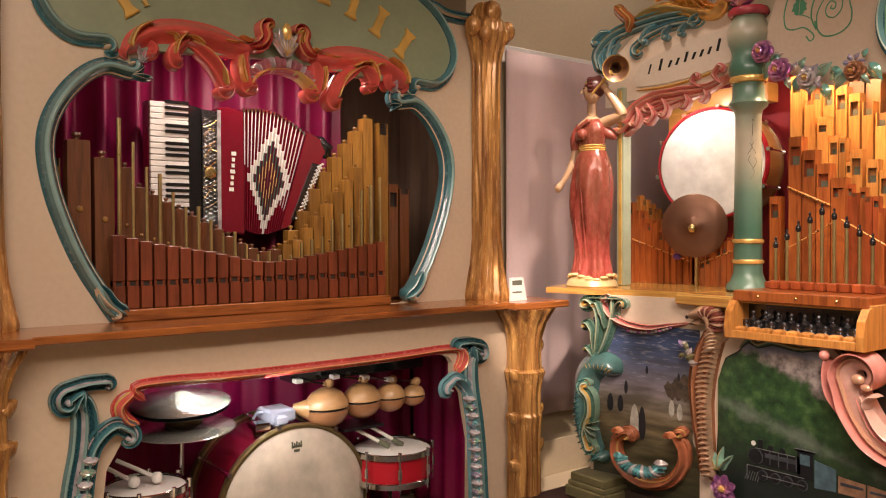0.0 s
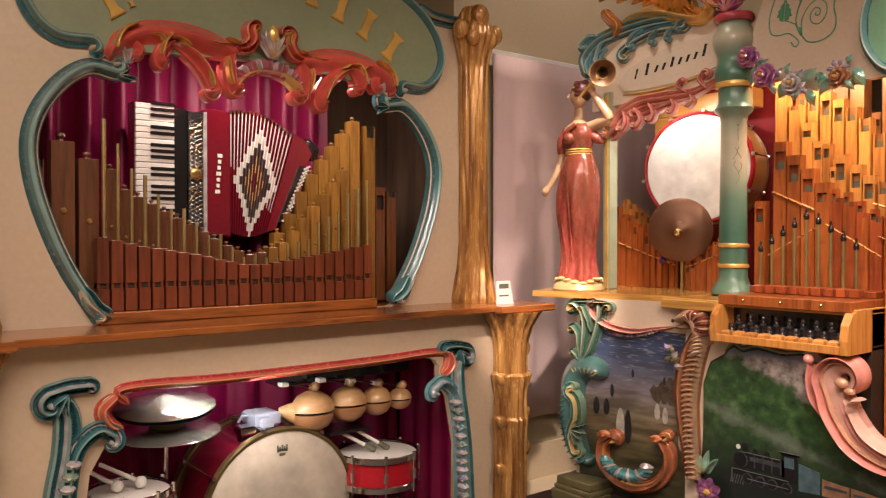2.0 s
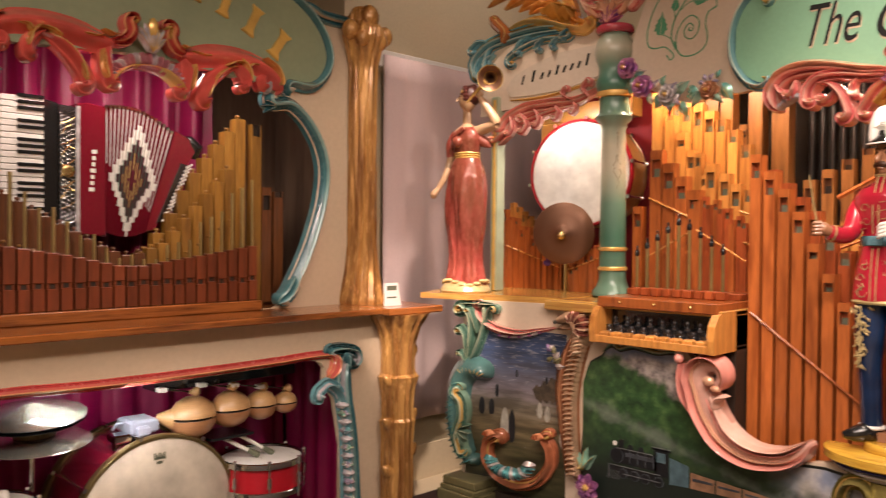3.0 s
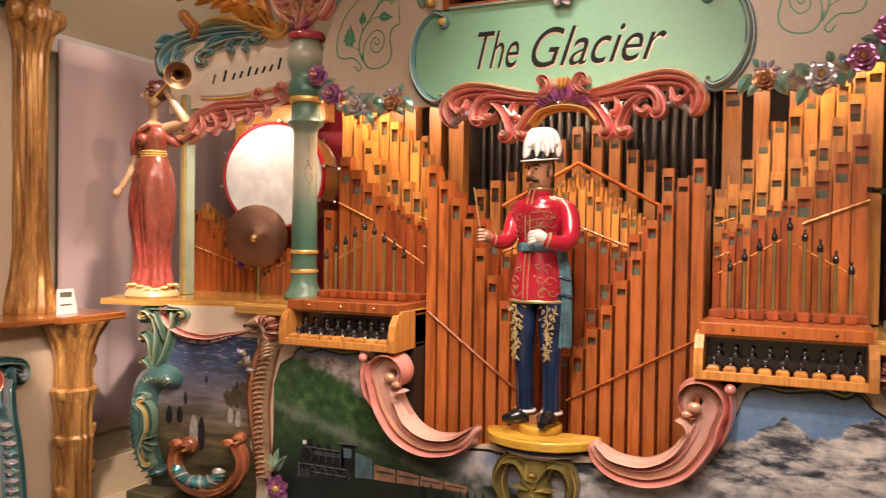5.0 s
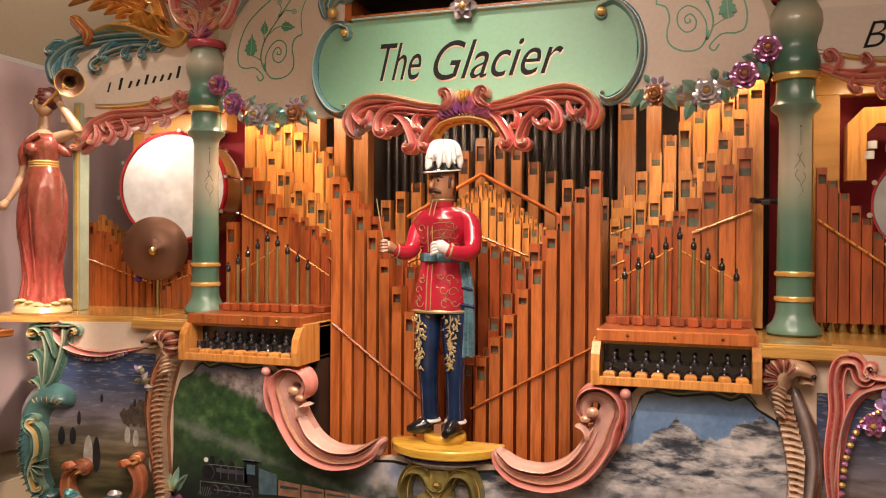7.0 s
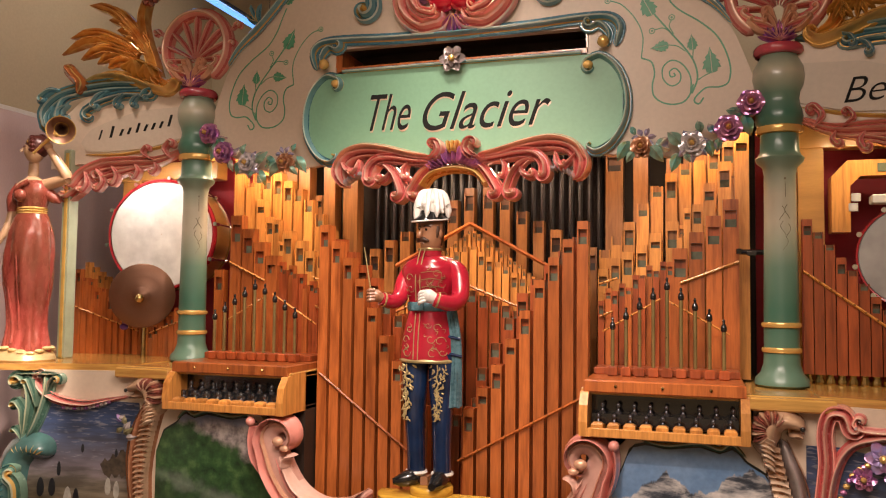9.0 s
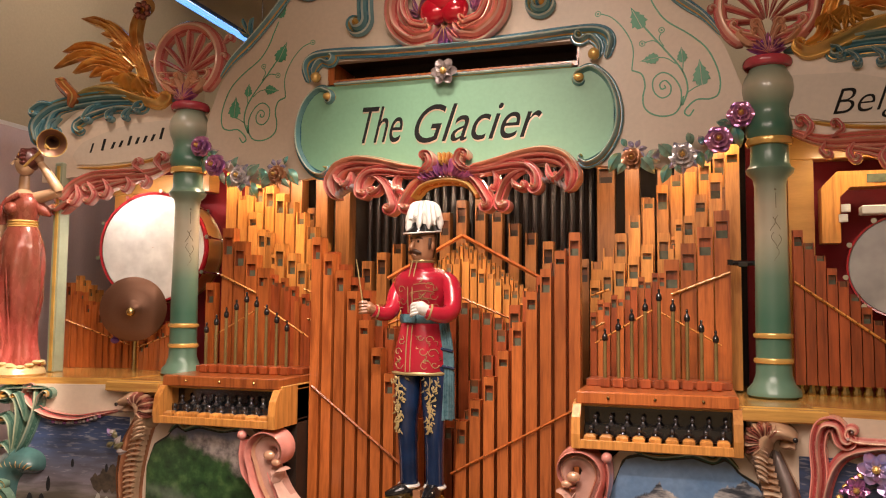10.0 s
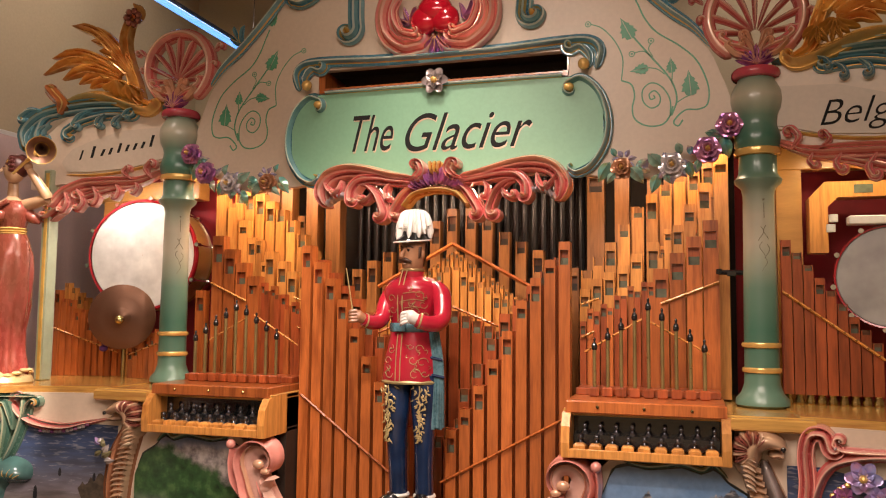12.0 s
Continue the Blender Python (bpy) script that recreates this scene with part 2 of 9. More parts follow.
base = ramp(nt, mr.outputs[0], ((0.0, (0.024, 0.024, 0.010)), (0.28, (0.060, 0.054, 0.024)), (0.43, (0.14, 0.108, 0.058)), (0.53, (0.17, 0.145, 0.11)), (0.62, (0.18, 0.155, 0.175)), (0.72, (0.10, 0.104, 0.145)), (0.80, (0.055, 0.080, 0.155)), (0.93, (0.020, 0.040, 0.105))))
foam = ramp(nt, math_node(nt, "MULTIPLY", fine, math_node(nt, "ADD", math_node(nt, "MULTIPLY", mr.outputs[0], 0.5), 0.66)), ((0.60, (0, 0, 0)), (0.68, (0.6, 0.6, 0.6))))
base = mix_colour(nt, foam, base, (0.27, 0.27, 0.30))
nt.links.new(mix_colour(nt, 0.8, base, ramp(nt, wave, ((0.35, (0.42, 0.42, 0.44)), (0.65, (1.3, 1.28, 1.24)))), "MULTIPLY"), b.inputs["Base Color"])
b.inputs["Roughness"].default_value = 0.4
bump_to(nt, b, fine, 0.2, 0.002)
INK = paint("black_lettering_paint", (0.004, 0.004, 0.003), 0.9, 0.8)
VINE = paint("green_brush_paint", (0.10, 0.34, 0.19), 0.4, 0.8, 12, 60)
WALL = paint("warm_beige_wall_paint", (0.50, 0.42, 0.28), 0.7, 0.93, 1.2, 70, 0.15)
CEIL = paint("ceiling_paint", (0.55, 0.48, 0.37), 0.8, 0.93, 1.2, 70, 0.15)
LINEN = paint("lilac_grey_linen", (0.56, 0.42, 0.40), 0.85, 0.86, 4, 160, 0.15, coord=(1, 1, 0.4))
TILE = paint("beige_floor", (0.56, 0.45, 0.30), 0.5, 0.9, 2, 40, 0.1)
STAGE = paint("dark_brown_stage_boards", (0.035, 0.014, 0.010), 0.4, 0.7, 5, 60)

# ---- mesh helpers ----


class Geo:
    """Collects vertices and faces with a material slot for each face."""

    def __init__(self):
        self.v, self.f, self.m = [], [], []

    def grid(self, rows, mi=0, wrap=False, loop=False):
        """rows: equal-length lists of points; wrap joins each row's end to its start; mi may be a function of i, j."""
        base, n, c = len(self.v), len(rows), len(rows[0])
        for r in rows:
            self.v += [tuple(p) for p in r]
        for i in range(n if loop else n - 1):
            for j in range(c if wrap else c - 1):
                a, b = base + i * c, base + (i + 1) % n * c
                self.f.append((a + j, a + (j + 1) % c, b + (j + 1) % c, b + j))
                self.m.append(mi(i, j) if callable(mi) else mi)
        return base

    def cap(self, pts, mi=0):
        base = len(self.v)
        self.v += [tuple(p) for p in pts]
        self.f.append(tuple(range(base, base + len(pts))))
        self.m.append(mi)

    def box(self, x0, x1, y0, y1, z0, z1, mi=0, c=0.0):
        if c:
            r = [[(x0 + a, y0 + a, z), (x1 - a, y0 + a, z), (x1 - a, y1 - a, z), (x0 + a, y1 - a, z)] for a, z in ((c, z0), (0, z0 + c), (0, z1 - c), (c, z1))]
        else:
            r = [[(x0, y0, z), (x1, y0, z), (x1, y1, z), (x0, y1, z)] for z in (z0, z1)]
        self.grid(r, mi, wrap=True)
        self.cap(r[0], mi)
        self.cap(r[-1], mi)

    def tube(self, pts, r, n=8, mi=0, flat=1.0, up=(0, 0, 1)):
        pts = [Vector(p) for p in pts]
        rows = []
        for i, p in enumerate(pts):
            t = (pts[min(i + 1, len(pts) - 1)] - pts[max(i - 1, 0)]).normalized()
            s = t.cross(Vector(up)) if not i else s - t * s.dot(t)
            s = s.normalized() if s.length > 1e-4 else t.orthogonal().normalized()
            u = s.cross(t)
            rr = r[i] if isinstance(r, (list, tuple)) else r
            rows.append([p + s * math.cos(a) * rr + u * math.sin(a) * rr * flat for a in (2 * math.pi * k / n for k in range(n))])
        self.grid(rows, mi, wrap=True)
        self.cap(rows[0], mi)
        self.cap(rows[-1], mi)

    def lathe(self, prof, at, n=24, mi=0, sx=1.0, sy=1.0, wob=None, axis=None, caps=True):
        """prof: (radius, height) pairs; axis: a matrix that turns the lathe's z."""
        at = Vector(at)
        rows = []
        for r, z in prof:
            row = []
            for k in range(n):
                a = 2 * math.pi * k / n
                rr = r * (wob(a, z) if wob else 1)
                p = Vector((rr * math.cos(a) * sx, rr * math.sin(a) * sy, z))
                row.append(at + (axis @ p if axis else p))
            rows.append(row)
        self.grid(rows, mi, wrap=True)
        if caps:
            self.cap(rows[0], mi if not callable(mi) else mi(0, 0))
            self.cap(rows[-1], mi if not callable(mi) else mi(len(rows) - 2, 0))

    def ball(self, at, r, n=10, mi=0, s=(1, 1, 1)):
        at = Vector(at)
        rows = [[at + Vector((r * s[0] * math.sin(t) * math.cos(a), r * s[1] * math.sin(t) * math.sin(a), r * s[2] * math.cos(t)))
                 for a in (2 * math.pi * k / n for k in range(n))] for t in (math.pi * (i + 0.02) / (n // 2 + 0.04) for i in range(n // 2 + 1))]
        self.grid(rows, mi, wrap=True)


def catmull(pts, n=6):
    pts = [Vector(p) for p in pts]
    q = [2 * pts[0] - pts[1]] + pts + [2 * pts[-1] - pts[-2]]
    out = []
    for i in range(1, len(q) - 2):
        for k in range(n):
            t = k / n
            a, b, c, d = q[i - 1], q[i], q[i + 1], q[i + 2]
            out.append(0.5 * (2 * b + (c - a) * t + (2 * a - 5 * b + 4 * c - d) * t * t + (3 * b - a - 3 * c + d) * t ** 3))
    return out + [pts[-1]]


def curl(path, r, turns, side):
    """Carries a flat path on into a spiral; side +1 turns to the left."""
    d = (path[-1] - path[-2]).normalized()
    c = path[-1] + Vector((-d.y, d.x)) * r * side
    a0 = math.atan2(path[-1].y - c.y, path[-1].x - c.x)
    n = max(8, int(24 * turns))
    return [c + Vector((math.cos(a), math.sin(a))) * r * (1 - 0.72 * (k / n) ** 0.8) for k in range(1, n + 1) for a in (a0 + side * 2 * math.pi * turns * k / n,)], c


def carve(g, M, pts, w, depth=0.03, ribs=2.0, mi=0, gold=1, end=None, start=None, lift=0.0, taper=(0.35, 0.35), n=6, accent=(2, 6), back=0.0, eye=None, light=True):
    """A carved, fluted moulding that follows a flat path on a face: M(a, b, h) places it, h is the height above the face."""
    path = catmull([Vector(p) for p in pts], n)
    eyes = []
    if end:
        more, c = curl(path, *end)
        path += more
        eyes.append((c, end[0]))
    if start:
        more, c = curl(path[::-1], start[0], start[1], start[2])
        path = more[::-1] + path
        eyes.append((c, start[0]))
    N, K = len(path), 15
    run = [0.0]
    for p, q in zip(path, path[1:]):
        run.append(run[-1] + (q - p).length)
    rows = []
    for i, p in enumerate(path):
        t = (path[min(i + 1, N - 1)] - path[max(i - 1, 0)])
        t = t.normalized() if t.length > 1e-9 else Vector((1, 0))
        nrm = Vector((-t.y, t.x))
        u = i / (N - 1)
        ww = w(u) if callable(w) else w
        k = min(1.0, taper[0] + (1 - taper[0]) * u / 0.22, taper[1] + (1 - taper[1]) * (1 - u) / 0.25)
        for tp, d in ((taper[0], run[i]), (taper[1], run[-1] - run[i])):
            if tp < 0.95:
                q = min(1.0, d / (ww * 0.9) + 0.04)
                k *= math.sqrt(max(0.0, 1 - (1 - q) ** 2))
        ww *= k
        row = []
        for j in range(K):
            s = -1 + 2 * j / (K - 1)
            h = depth * k * (max(0.0, 1 - abs(s) ** 2.4) ** 0.6) * (0.56 + 0.44 * math.cos(ribs * math.pi * s)) + lift
            q = p + nrm * s * ww
            row.append(M(q.x, q.y, h))
        row.append(M((p + nrm * ww).x, (p + nrm * ww).y, -back))
        row.append(M((p - nrm * ww).x, (p - nrm * ww).y, -back))
        rows.append(row)
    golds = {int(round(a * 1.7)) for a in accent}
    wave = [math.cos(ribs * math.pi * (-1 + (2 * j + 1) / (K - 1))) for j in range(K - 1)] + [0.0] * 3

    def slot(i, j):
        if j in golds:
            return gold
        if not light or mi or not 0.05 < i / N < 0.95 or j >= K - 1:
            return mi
        # crests get the painted highlight tint, grooves the painted shade tint
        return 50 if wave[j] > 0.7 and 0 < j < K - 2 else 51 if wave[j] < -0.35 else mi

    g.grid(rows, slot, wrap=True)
    g.cap(rows[0], mi)
    g.cap(rows[-1], mi)
    for c, r in eyes:
        e = r * 0.36
        g.grid([[M(c.x + e * math.cos(a) * k, c.y + e * math.sin(a) * k, lift + depth * 1.05 * math.sqrt(max(0, 1 - k * k)) - 0.001) for a in (2 * math.pi * q / 12 for q in range(12))] for k in (1, 0.85, 0.5, 0.05)],
               gold if eye is None else eye, wrap=True)


def sprays(g, M, root, dirs, size, mi=0, gold=1, depth=0.03, bend=0.5, lift=0.0, w=0.2):
    """A fan of carved lobes from one root: dirs in degrees."""
    for k, a in enumerate(dirs):
        a = radians(a)
        b = bend * (1 if k % 2 else -1) if bend < 0 else bend
        s = size * (0.85 + 0.3 * ((k * 37) % 10) / 10)
        p = [Vector(root)]
        for i in range(3):
            p.append(p[-1] + Vector((math.cos(a), math.sin(a))) * s / 3)
            a += b / 2
        carve(g, M, p, lambda u: size * w * (1 - 0.55 * u), depth, 1.5, mi, gold, taper=(0.6, 0.25), n=3, lift=lift, accent=(4,))


def flower(g, M, at, r, mi=0, heart=1, petals=7, h=0.03):
    ca, cb = at
    for ring, (rr, hh, off) in enumerate(((1.0, 0.6, 0), (0.62, 1.0, 0.5))):
        for k in range(petals):
            a = 2 * math.pi * (k + off) / petals
            rows = []
            for u in (0.15, 0.5, 0.85, 1.0):
                ww = r * rr * 0.42 * math.sin(math.pi * min(0.97, u * 0.8 + 0.1))
                row = []
                for s in (-1, 0, 1):
                    x = u * r * rr
                    row.append(M(ca + x * math.cos(a) - s * ww * math.sin(a), cb + x * math.sin(a) + s * ww * math.cos(a), h * (hh * (0.5 + 0.7 * u * (1.2 - u)) + (0.15 if s else 0))))
                rows.append(row)
            g.grid(rows, mi)
    g.grid([[M(ca + r * 0.26 * k * math.cos(a), cb + r * 0.26 * k * math.sin(a), h * (0.8 + 0.45 * math.sqrt(1 - k * k))) for a in (2 * math.pi * q / 8 for q in range(8))] for k in (1, 0.7, 0.05)], heart, wrap=True)


def leaf(g, M, at, ang, size, mi=0, h=0.015):
    ca, cb = at
    c, s = math.cos(ang), math.sin(ang)
    rows = []
    for u, w in ((0, 0.03), (0.12, 0.17), (0.28, 0.27), (0.45, 0.30), (0.62, 0.26), (0.80, 0.16), (0.92, 0.07), (1, 0.01)):
        rows.append([M(ca + size * (u * c - v * w * s), cb + size * (u * s + v * w * c) - 0.06 * size * u * u, h * (0.5 + 1.5 * math.sin(math.pi * (0.15 + 0.75 * u))) + size * (0.16 * w / 0.3 * (1 - abs(v)) * (0.5 - abs(v)) * 2 - 0.10 * abs(v) * abs(v))) for v in (-1, -0.6, -0.25, 0, 0.25, 0.6, 1)])
    g.grid(rows, mi)


def mesh_of(name, g, mats):
    mats = list(mats) if isinstance(mats, (list, tuple)) else [mats]
    # 50 and 51 mark the highlight and shade tints of the first material
    for code, tints in ((50, CREST_LIGHT), (51, GROOVE_SHADE)):
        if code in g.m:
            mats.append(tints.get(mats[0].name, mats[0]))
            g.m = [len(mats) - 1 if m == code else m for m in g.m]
    me = bpy.data.meshes.new(name)
    me.from_pydata(g.v, [], g.f)
    for m in mats:
        me.materials.append(m)
    me.polygons.foreach_set("material_index", g.m)
    bm = bmesh.new()
    bm.from_mesh(me)
    bmesh.ops.remove_doubles(bm, verts=bm.verts[:], dist=1e-5)
    bmesh.ops.recalc_face_normals(bm, faces=bm.faces[:])
    bm.to_mesh(me)
    bm.free()
    me.update()
    return me


def smooth(me, angle=0.7):
    me.polygons.foreach_set("use_smooth", [True] * len(me.polygons))
    me.set_sharp_from_angle(angle=angle)


def part(name, g, mats, parent=None, label="", soft=True):
    """Links the geometry as one mesh object, under a thing or a part."""
    me = mesh_of(name, g, mats)
    if soft:
        smooth(me)
    ob = new(name, me)
    if parent:
        ob.parent = parent
        ob.matrix_parent_inverse = Matrix.Translation(parent.get("base", (0, 0, 0))).inverted()
    if label:
        tagged(ob, label)
    return ob


def thing(name, at, label, category, group="", kind=""):
    ob = new(name)
    ob.location = at
    ob["base"] = tuple(float(v) for v in at)
    ob.empty_display_size = 0.05
    return tagged(ob, label, category, group, kind)


def solid(name, g, mats, label, category, group="", kind="", soft=True):
    return tagged(part(name, g, mats, soft=soft), label, category, group, kind)


def plate(g, M, top, bottom, xs, h0, h1, mi=0, edge=0):
    """A board with a shaped outline: top and bottom are functions of a."""
    f, b = [], []
    for a in xs:
        f.append([M(a, bottom(a), h1), M(a, top(a), h1)])
        b.append([M(a, bottom(a), h0), M(a, top(a), h0)])
    g.grid(f, mi)
    g.grid(b, edge)
    for k in (0, 1):
        g.grid([[r[k] for r in f], [r[k] for r in b]], edge)
    g.cap([f[0][0], f[0][1], b[0][1], b[0][0]], edge)
    g.cap([f[-1][0], f[-1][1], b[-1][1], b[-1][0]], edge)


def lerp(table):
    """A piecewise-linear function from (a, b) pairs."""
    xs, ys = [p[0] for p in table], [p[1] for p in table]
    return lambda a: float(np.interp(a, xs, ys))


def span(a, b, n):
    return [a + (b - a) * i / n for i in range(n + 1)]


def face_b(y0, flip=1):
    return lambda a, b, h: (a * flip, y0 - h, b)


def face_a(x0):
    return lambda a, b, h: (x0 + h, a, b)


def wing(y0, flip=1, off=0.0):
    """The face of a side wing of the large organ: a runs outwards from its column."""
    return lambda a, b, h: (flip * (1.36 + 0.97 * a - 0.243 * (h + off)), y0 - 0.243 * a - 0.97 * (h + off), b)


def pipe(rank, x, y, z0, z1, w, d, mats, ry=1, slot=1.0, foot=False, turn=None):
    """A square wooden organ pipe, open above: a window with a felt slide, or a notch cut down from the rim. It faces -y, or +x where turn is set."""
    g = Geo()
    T = (lambda p: (x + p[0], y + p[1], p[2])) if not turn else (lambda p: (x - p[1], y + p[0], p[2]))
    h, t = w / 2, w * 0.13
    hit = abs(math.sin(61 * x + 17 * y + 9 * z1))
    P = lambda a, b, z: T((a, b, z))
    k, q = h - t, d * 0.42
    window = slot > 1.1 or hit > 0.82
    s1 = z1 - w * 0.75 if window else z1
    s0 = s1 - w * (0.45 + 1.0 * hit) * min(slot, 1.0)
    # sides and back
    g.grid([[P(h, 0, z0), P(h, 0, z1)], [P(h, d, z0), P(h, d, z1)], [P(-h, d, z0), P(-h, d, z1)], [P(-h, 0, z0), P(-h, 0, z1)]], 0)
    # front with its opening
    g.grid([[P(-h, 0, z0), P(h, 0, z0)], [P(-h, 0, s0), P(h, 0, s0)]], 0)
    for a, b in ((-h, -k), (k, h)):
        g.grid([[P(a, 0, s0), P(b, 0, s0)], [P(a, 0, s1), P(b, 0, s1)]], 0)
    mid = s0 + (s1 - s0) * 0.5
    # slot 1 darkens the inner faces: the hollow's shade is put into colour
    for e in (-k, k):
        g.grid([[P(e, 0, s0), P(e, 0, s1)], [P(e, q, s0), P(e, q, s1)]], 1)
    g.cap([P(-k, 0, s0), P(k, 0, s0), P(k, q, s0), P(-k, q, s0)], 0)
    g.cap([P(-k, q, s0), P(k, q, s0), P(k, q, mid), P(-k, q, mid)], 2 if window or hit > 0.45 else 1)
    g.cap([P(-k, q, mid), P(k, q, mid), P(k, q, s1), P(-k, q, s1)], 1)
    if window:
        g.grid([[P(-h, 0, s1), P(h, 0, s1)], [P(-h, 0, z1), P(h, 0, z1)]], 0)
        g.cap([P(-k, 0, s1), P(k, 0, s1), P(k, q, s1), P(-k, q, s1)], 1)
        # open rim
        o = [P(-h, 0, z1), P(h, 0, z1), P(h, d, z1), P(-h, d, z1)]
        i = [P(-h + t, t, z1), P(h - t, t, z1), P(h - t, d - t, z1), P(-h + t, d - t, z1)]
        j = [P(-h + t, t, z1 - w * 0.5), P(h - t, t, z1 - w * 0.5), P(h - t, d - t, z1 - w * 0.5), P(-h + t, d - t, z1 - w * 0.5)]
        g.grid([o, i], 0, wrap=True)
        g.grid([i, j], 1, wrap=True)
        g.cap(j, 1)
    else:
        for a, b in ((-h, -k), (k, h)):
            g.cap([P(a, 0, z1), P(b, 0, z1), P(b, q, z1), P(a, q, z1)], 0)
        g.cap([P(-h, q, z1), P(h, q, z1), P(h, d, z1), P(-h, d, z1)], 0)
    g.cap([P(-h, 0, z0), P(h, 0, z0), P(h, d, z0), P(-h, d, z0)], 0)
    return part("pipe", g, mats, rank, soft=False)


def rail(rank, p, q, r=0.006, pins=8, mats=None, depth=0.012):
    """A thin wooden rail with brass pins, laid across a rank."""
    g = Geo()
    p, q = Vector(p), Vector(q)
    g.tube([p, q], r, 4, 0)
    o = part("rail", g, mats or [PIPEY], rank, "thin slanting wooden rail")
    for k in range(pins):
        c = p.lerp(q, (k + 0.5) / pins)
        g = Geo()
        g.ball(c + Vector((0, -r * 1.2, 0)), 0.0045, 6, 0)
        part("pin", g, [BRASS], o)

# ---- the room ----
g = Geo()
g.box(-3.6, 5.2, -6.8, 2.4, -0.1, 0.0)
solid("floor", g, [TILE], "pale beige stone floor of the hall", "floor", kind="structure")
g = Geo()
g.box(-2.12, 5.0, -2.6, 2.0, 0.0, 0.2, c=0.006)
solid("stage_floor", g, [STAGE], "low dark brown wooden stage under the organs", "platform", kind="structure")
for nm, b in (("wall_west", (-3.6, -3.4, -6.8, 2.4, 0, 4.2)), ("wall_north", (-3.4, 5.0, 2.2, 2.4, 0, 4.2)), ("wall_east", (5.0, 5.2, -6.8, 2.4, 0, 4.2)), ("wall_south", (-3.4, 5.0, -6.8, -6.6, 0, 4.2))):
    g = Geo()
    g.box(*b)
    solid(nm, g, [WALL], "plain warm beige plastered wall", "wall", kind="structure")
g = Geo()
g.box(-3.6, 5.2, -6.8, 2.4, 4.2, 4.3)
solid("ceiling", g, [CEIL], "plain pale ceiling", "ceiling", kind="structure")
g = Geo()
g.box(-2.95, -2.78, -0.6, 2.2, 0.0, 4.2)
g.box(-3.4, -2.95, -0.6, -0.5, 0.0, 4.2)
solid("wall_niche", g, [WALL], "plain beige wall behind the curtain", "wall", kind="structure")
g = Geo()
g.box(-2.78, -2.765, -0.6, 2.2, 0.0, 0.22, c=0.003)
solid("baseboard", g, [TILE], "pale beige skirting along the wall", "baseboard", kind="structure")


def curtain(name, M, a0, a1, z0, z1, folds, amp, mats, label, category, header=0.12, parent=None):
    """A hanging cloth with uneven folds."""
    rows = []
    rnd = random.Random(7)
    ph = [rnd.uniform(-0.5, 0.5) for _ in range(folds + 2)]
    for z in span(z1, z0, 16):
        u = (z1 - z) / (z1 - z0)
        row = []
        for k in range(folds * 8 + 1):
            t = k / 8
            i = int(t)
            p = ph[i] + (ph[min(i + 1, folds + 1)] - ph[i]) * (t - i)
            h = amp * (0.45 + 0.55 * u) * (math.sin(2 * math.pi * t + p) + 0.35 * math.sin(4.4 * math.pi * t + 3 * p + 2 * u))
            row.append(M(a0 + (a1 - a0) * k / (folds * 8), z, h))
        rows.append(row)
    g = Geo()
    g.grid(rows, 0)
    ob = part(name, g, mats, parent, label)
    smooth(ob.data, 3.1)
    ob.modifiers.new("cloth", "SOLIDIFY").thickness = 0.004
    if not parent:
        tagged(ob, label, category)
    return ob


curtain("curtain", face_a(-2.73), -0.342, 1.70, 0.405, 2.614, 9, 0.008, [LINEN], "lilac-grey linen curtain hanging from a rail", "curtain")
g = Geo()
g.box(-2.765, -2.742, -0.42, 1.75, 2.606, 2.645, c=0.004)
g.box(-2.775, -2.70, -0.47, -0.375, 2.53, 2.632, c=0.006)
solid("curtain_rail", g, [WHITE], "white curtain rail with a square end bracket", "curtain rail")
g = Geo()
for k in range(3):
    g.tube([(-1.873 + 0.026 * k, 0.3, 3.41), (-1.873 + 0.026 * k, 1.7, 3.41)], 0.007, 10, 0)
g.box(-1.878, -1.816, 0.28, 1.72, 3.425, 3.45, 1, c=0.008)
for y in (0.5, 1.5):
    g.tube([(-1.847, y, 3.45), (-1.847, y, 4.2)], 0.003, 8, 1)
TUBE = bpy.data.materials.new("cold_tube_light")
nt, b = nodes_of(TUBE)
b.inputs["Emission Color"].default_value, b.inputs["Emission Strength"].default_value = (0.13, 0.40, 1.0, 1), 1.5
solid("ceiling_tube_light", g, [TUBE, ZINC], "cold blue tube light hanging from the ceiling", "ceiling light")

# ---- the large organ: show-front ----
B0, BL = 0.0, -0.30      # faces of the upper board and of the lower front
organ_b = thing("fairground_organ_front", (0, 0, 0.2), "large carved fairground organ front in cream, pink and gold", "organ")

# lower front with the dip for the pipes
top_low = lerp([(-1.42, 1.2), (-1.235, 1.2), (-1.23, 1.062), (-0.80, 1.062), (-0.74, 1.0), (-0.66, 0.80), (-0.52, 0.70), (-0.36, 0.665), (-0.2, 0.70), (0.2, 0.70), (0.36, 0.665), (0.52, 0.70), (0.66, 0.80), (0.74, 1.0), (0.80, 1.062), (1.23, 1.062), (1.235, 1.2), (1.42, 1.2)])
g = Geo()
plate(g, face_b(BL), top_low, lambda a: 0.2, span(-1.42, 1.42, 284), -0.04, 0.0)
part("lower_panel", g, [CREAM_B], organ_b, "cream painted lower front with a curved dip", soft=False)

PAINTING = bpy.data.materials.new("landscape_oil_painting")
nt, b = nodes_of(PAINTING)
tc = nt.nodes.new("ShaderNodeTexCoord")
sep = nt.nodes.new("ShaderNodeSeparateXYZ")
nt.links.new(tc.outputs["Object"], sep.inputs[0])
X, Z = sep.outputs[0], sep.outputs[2]


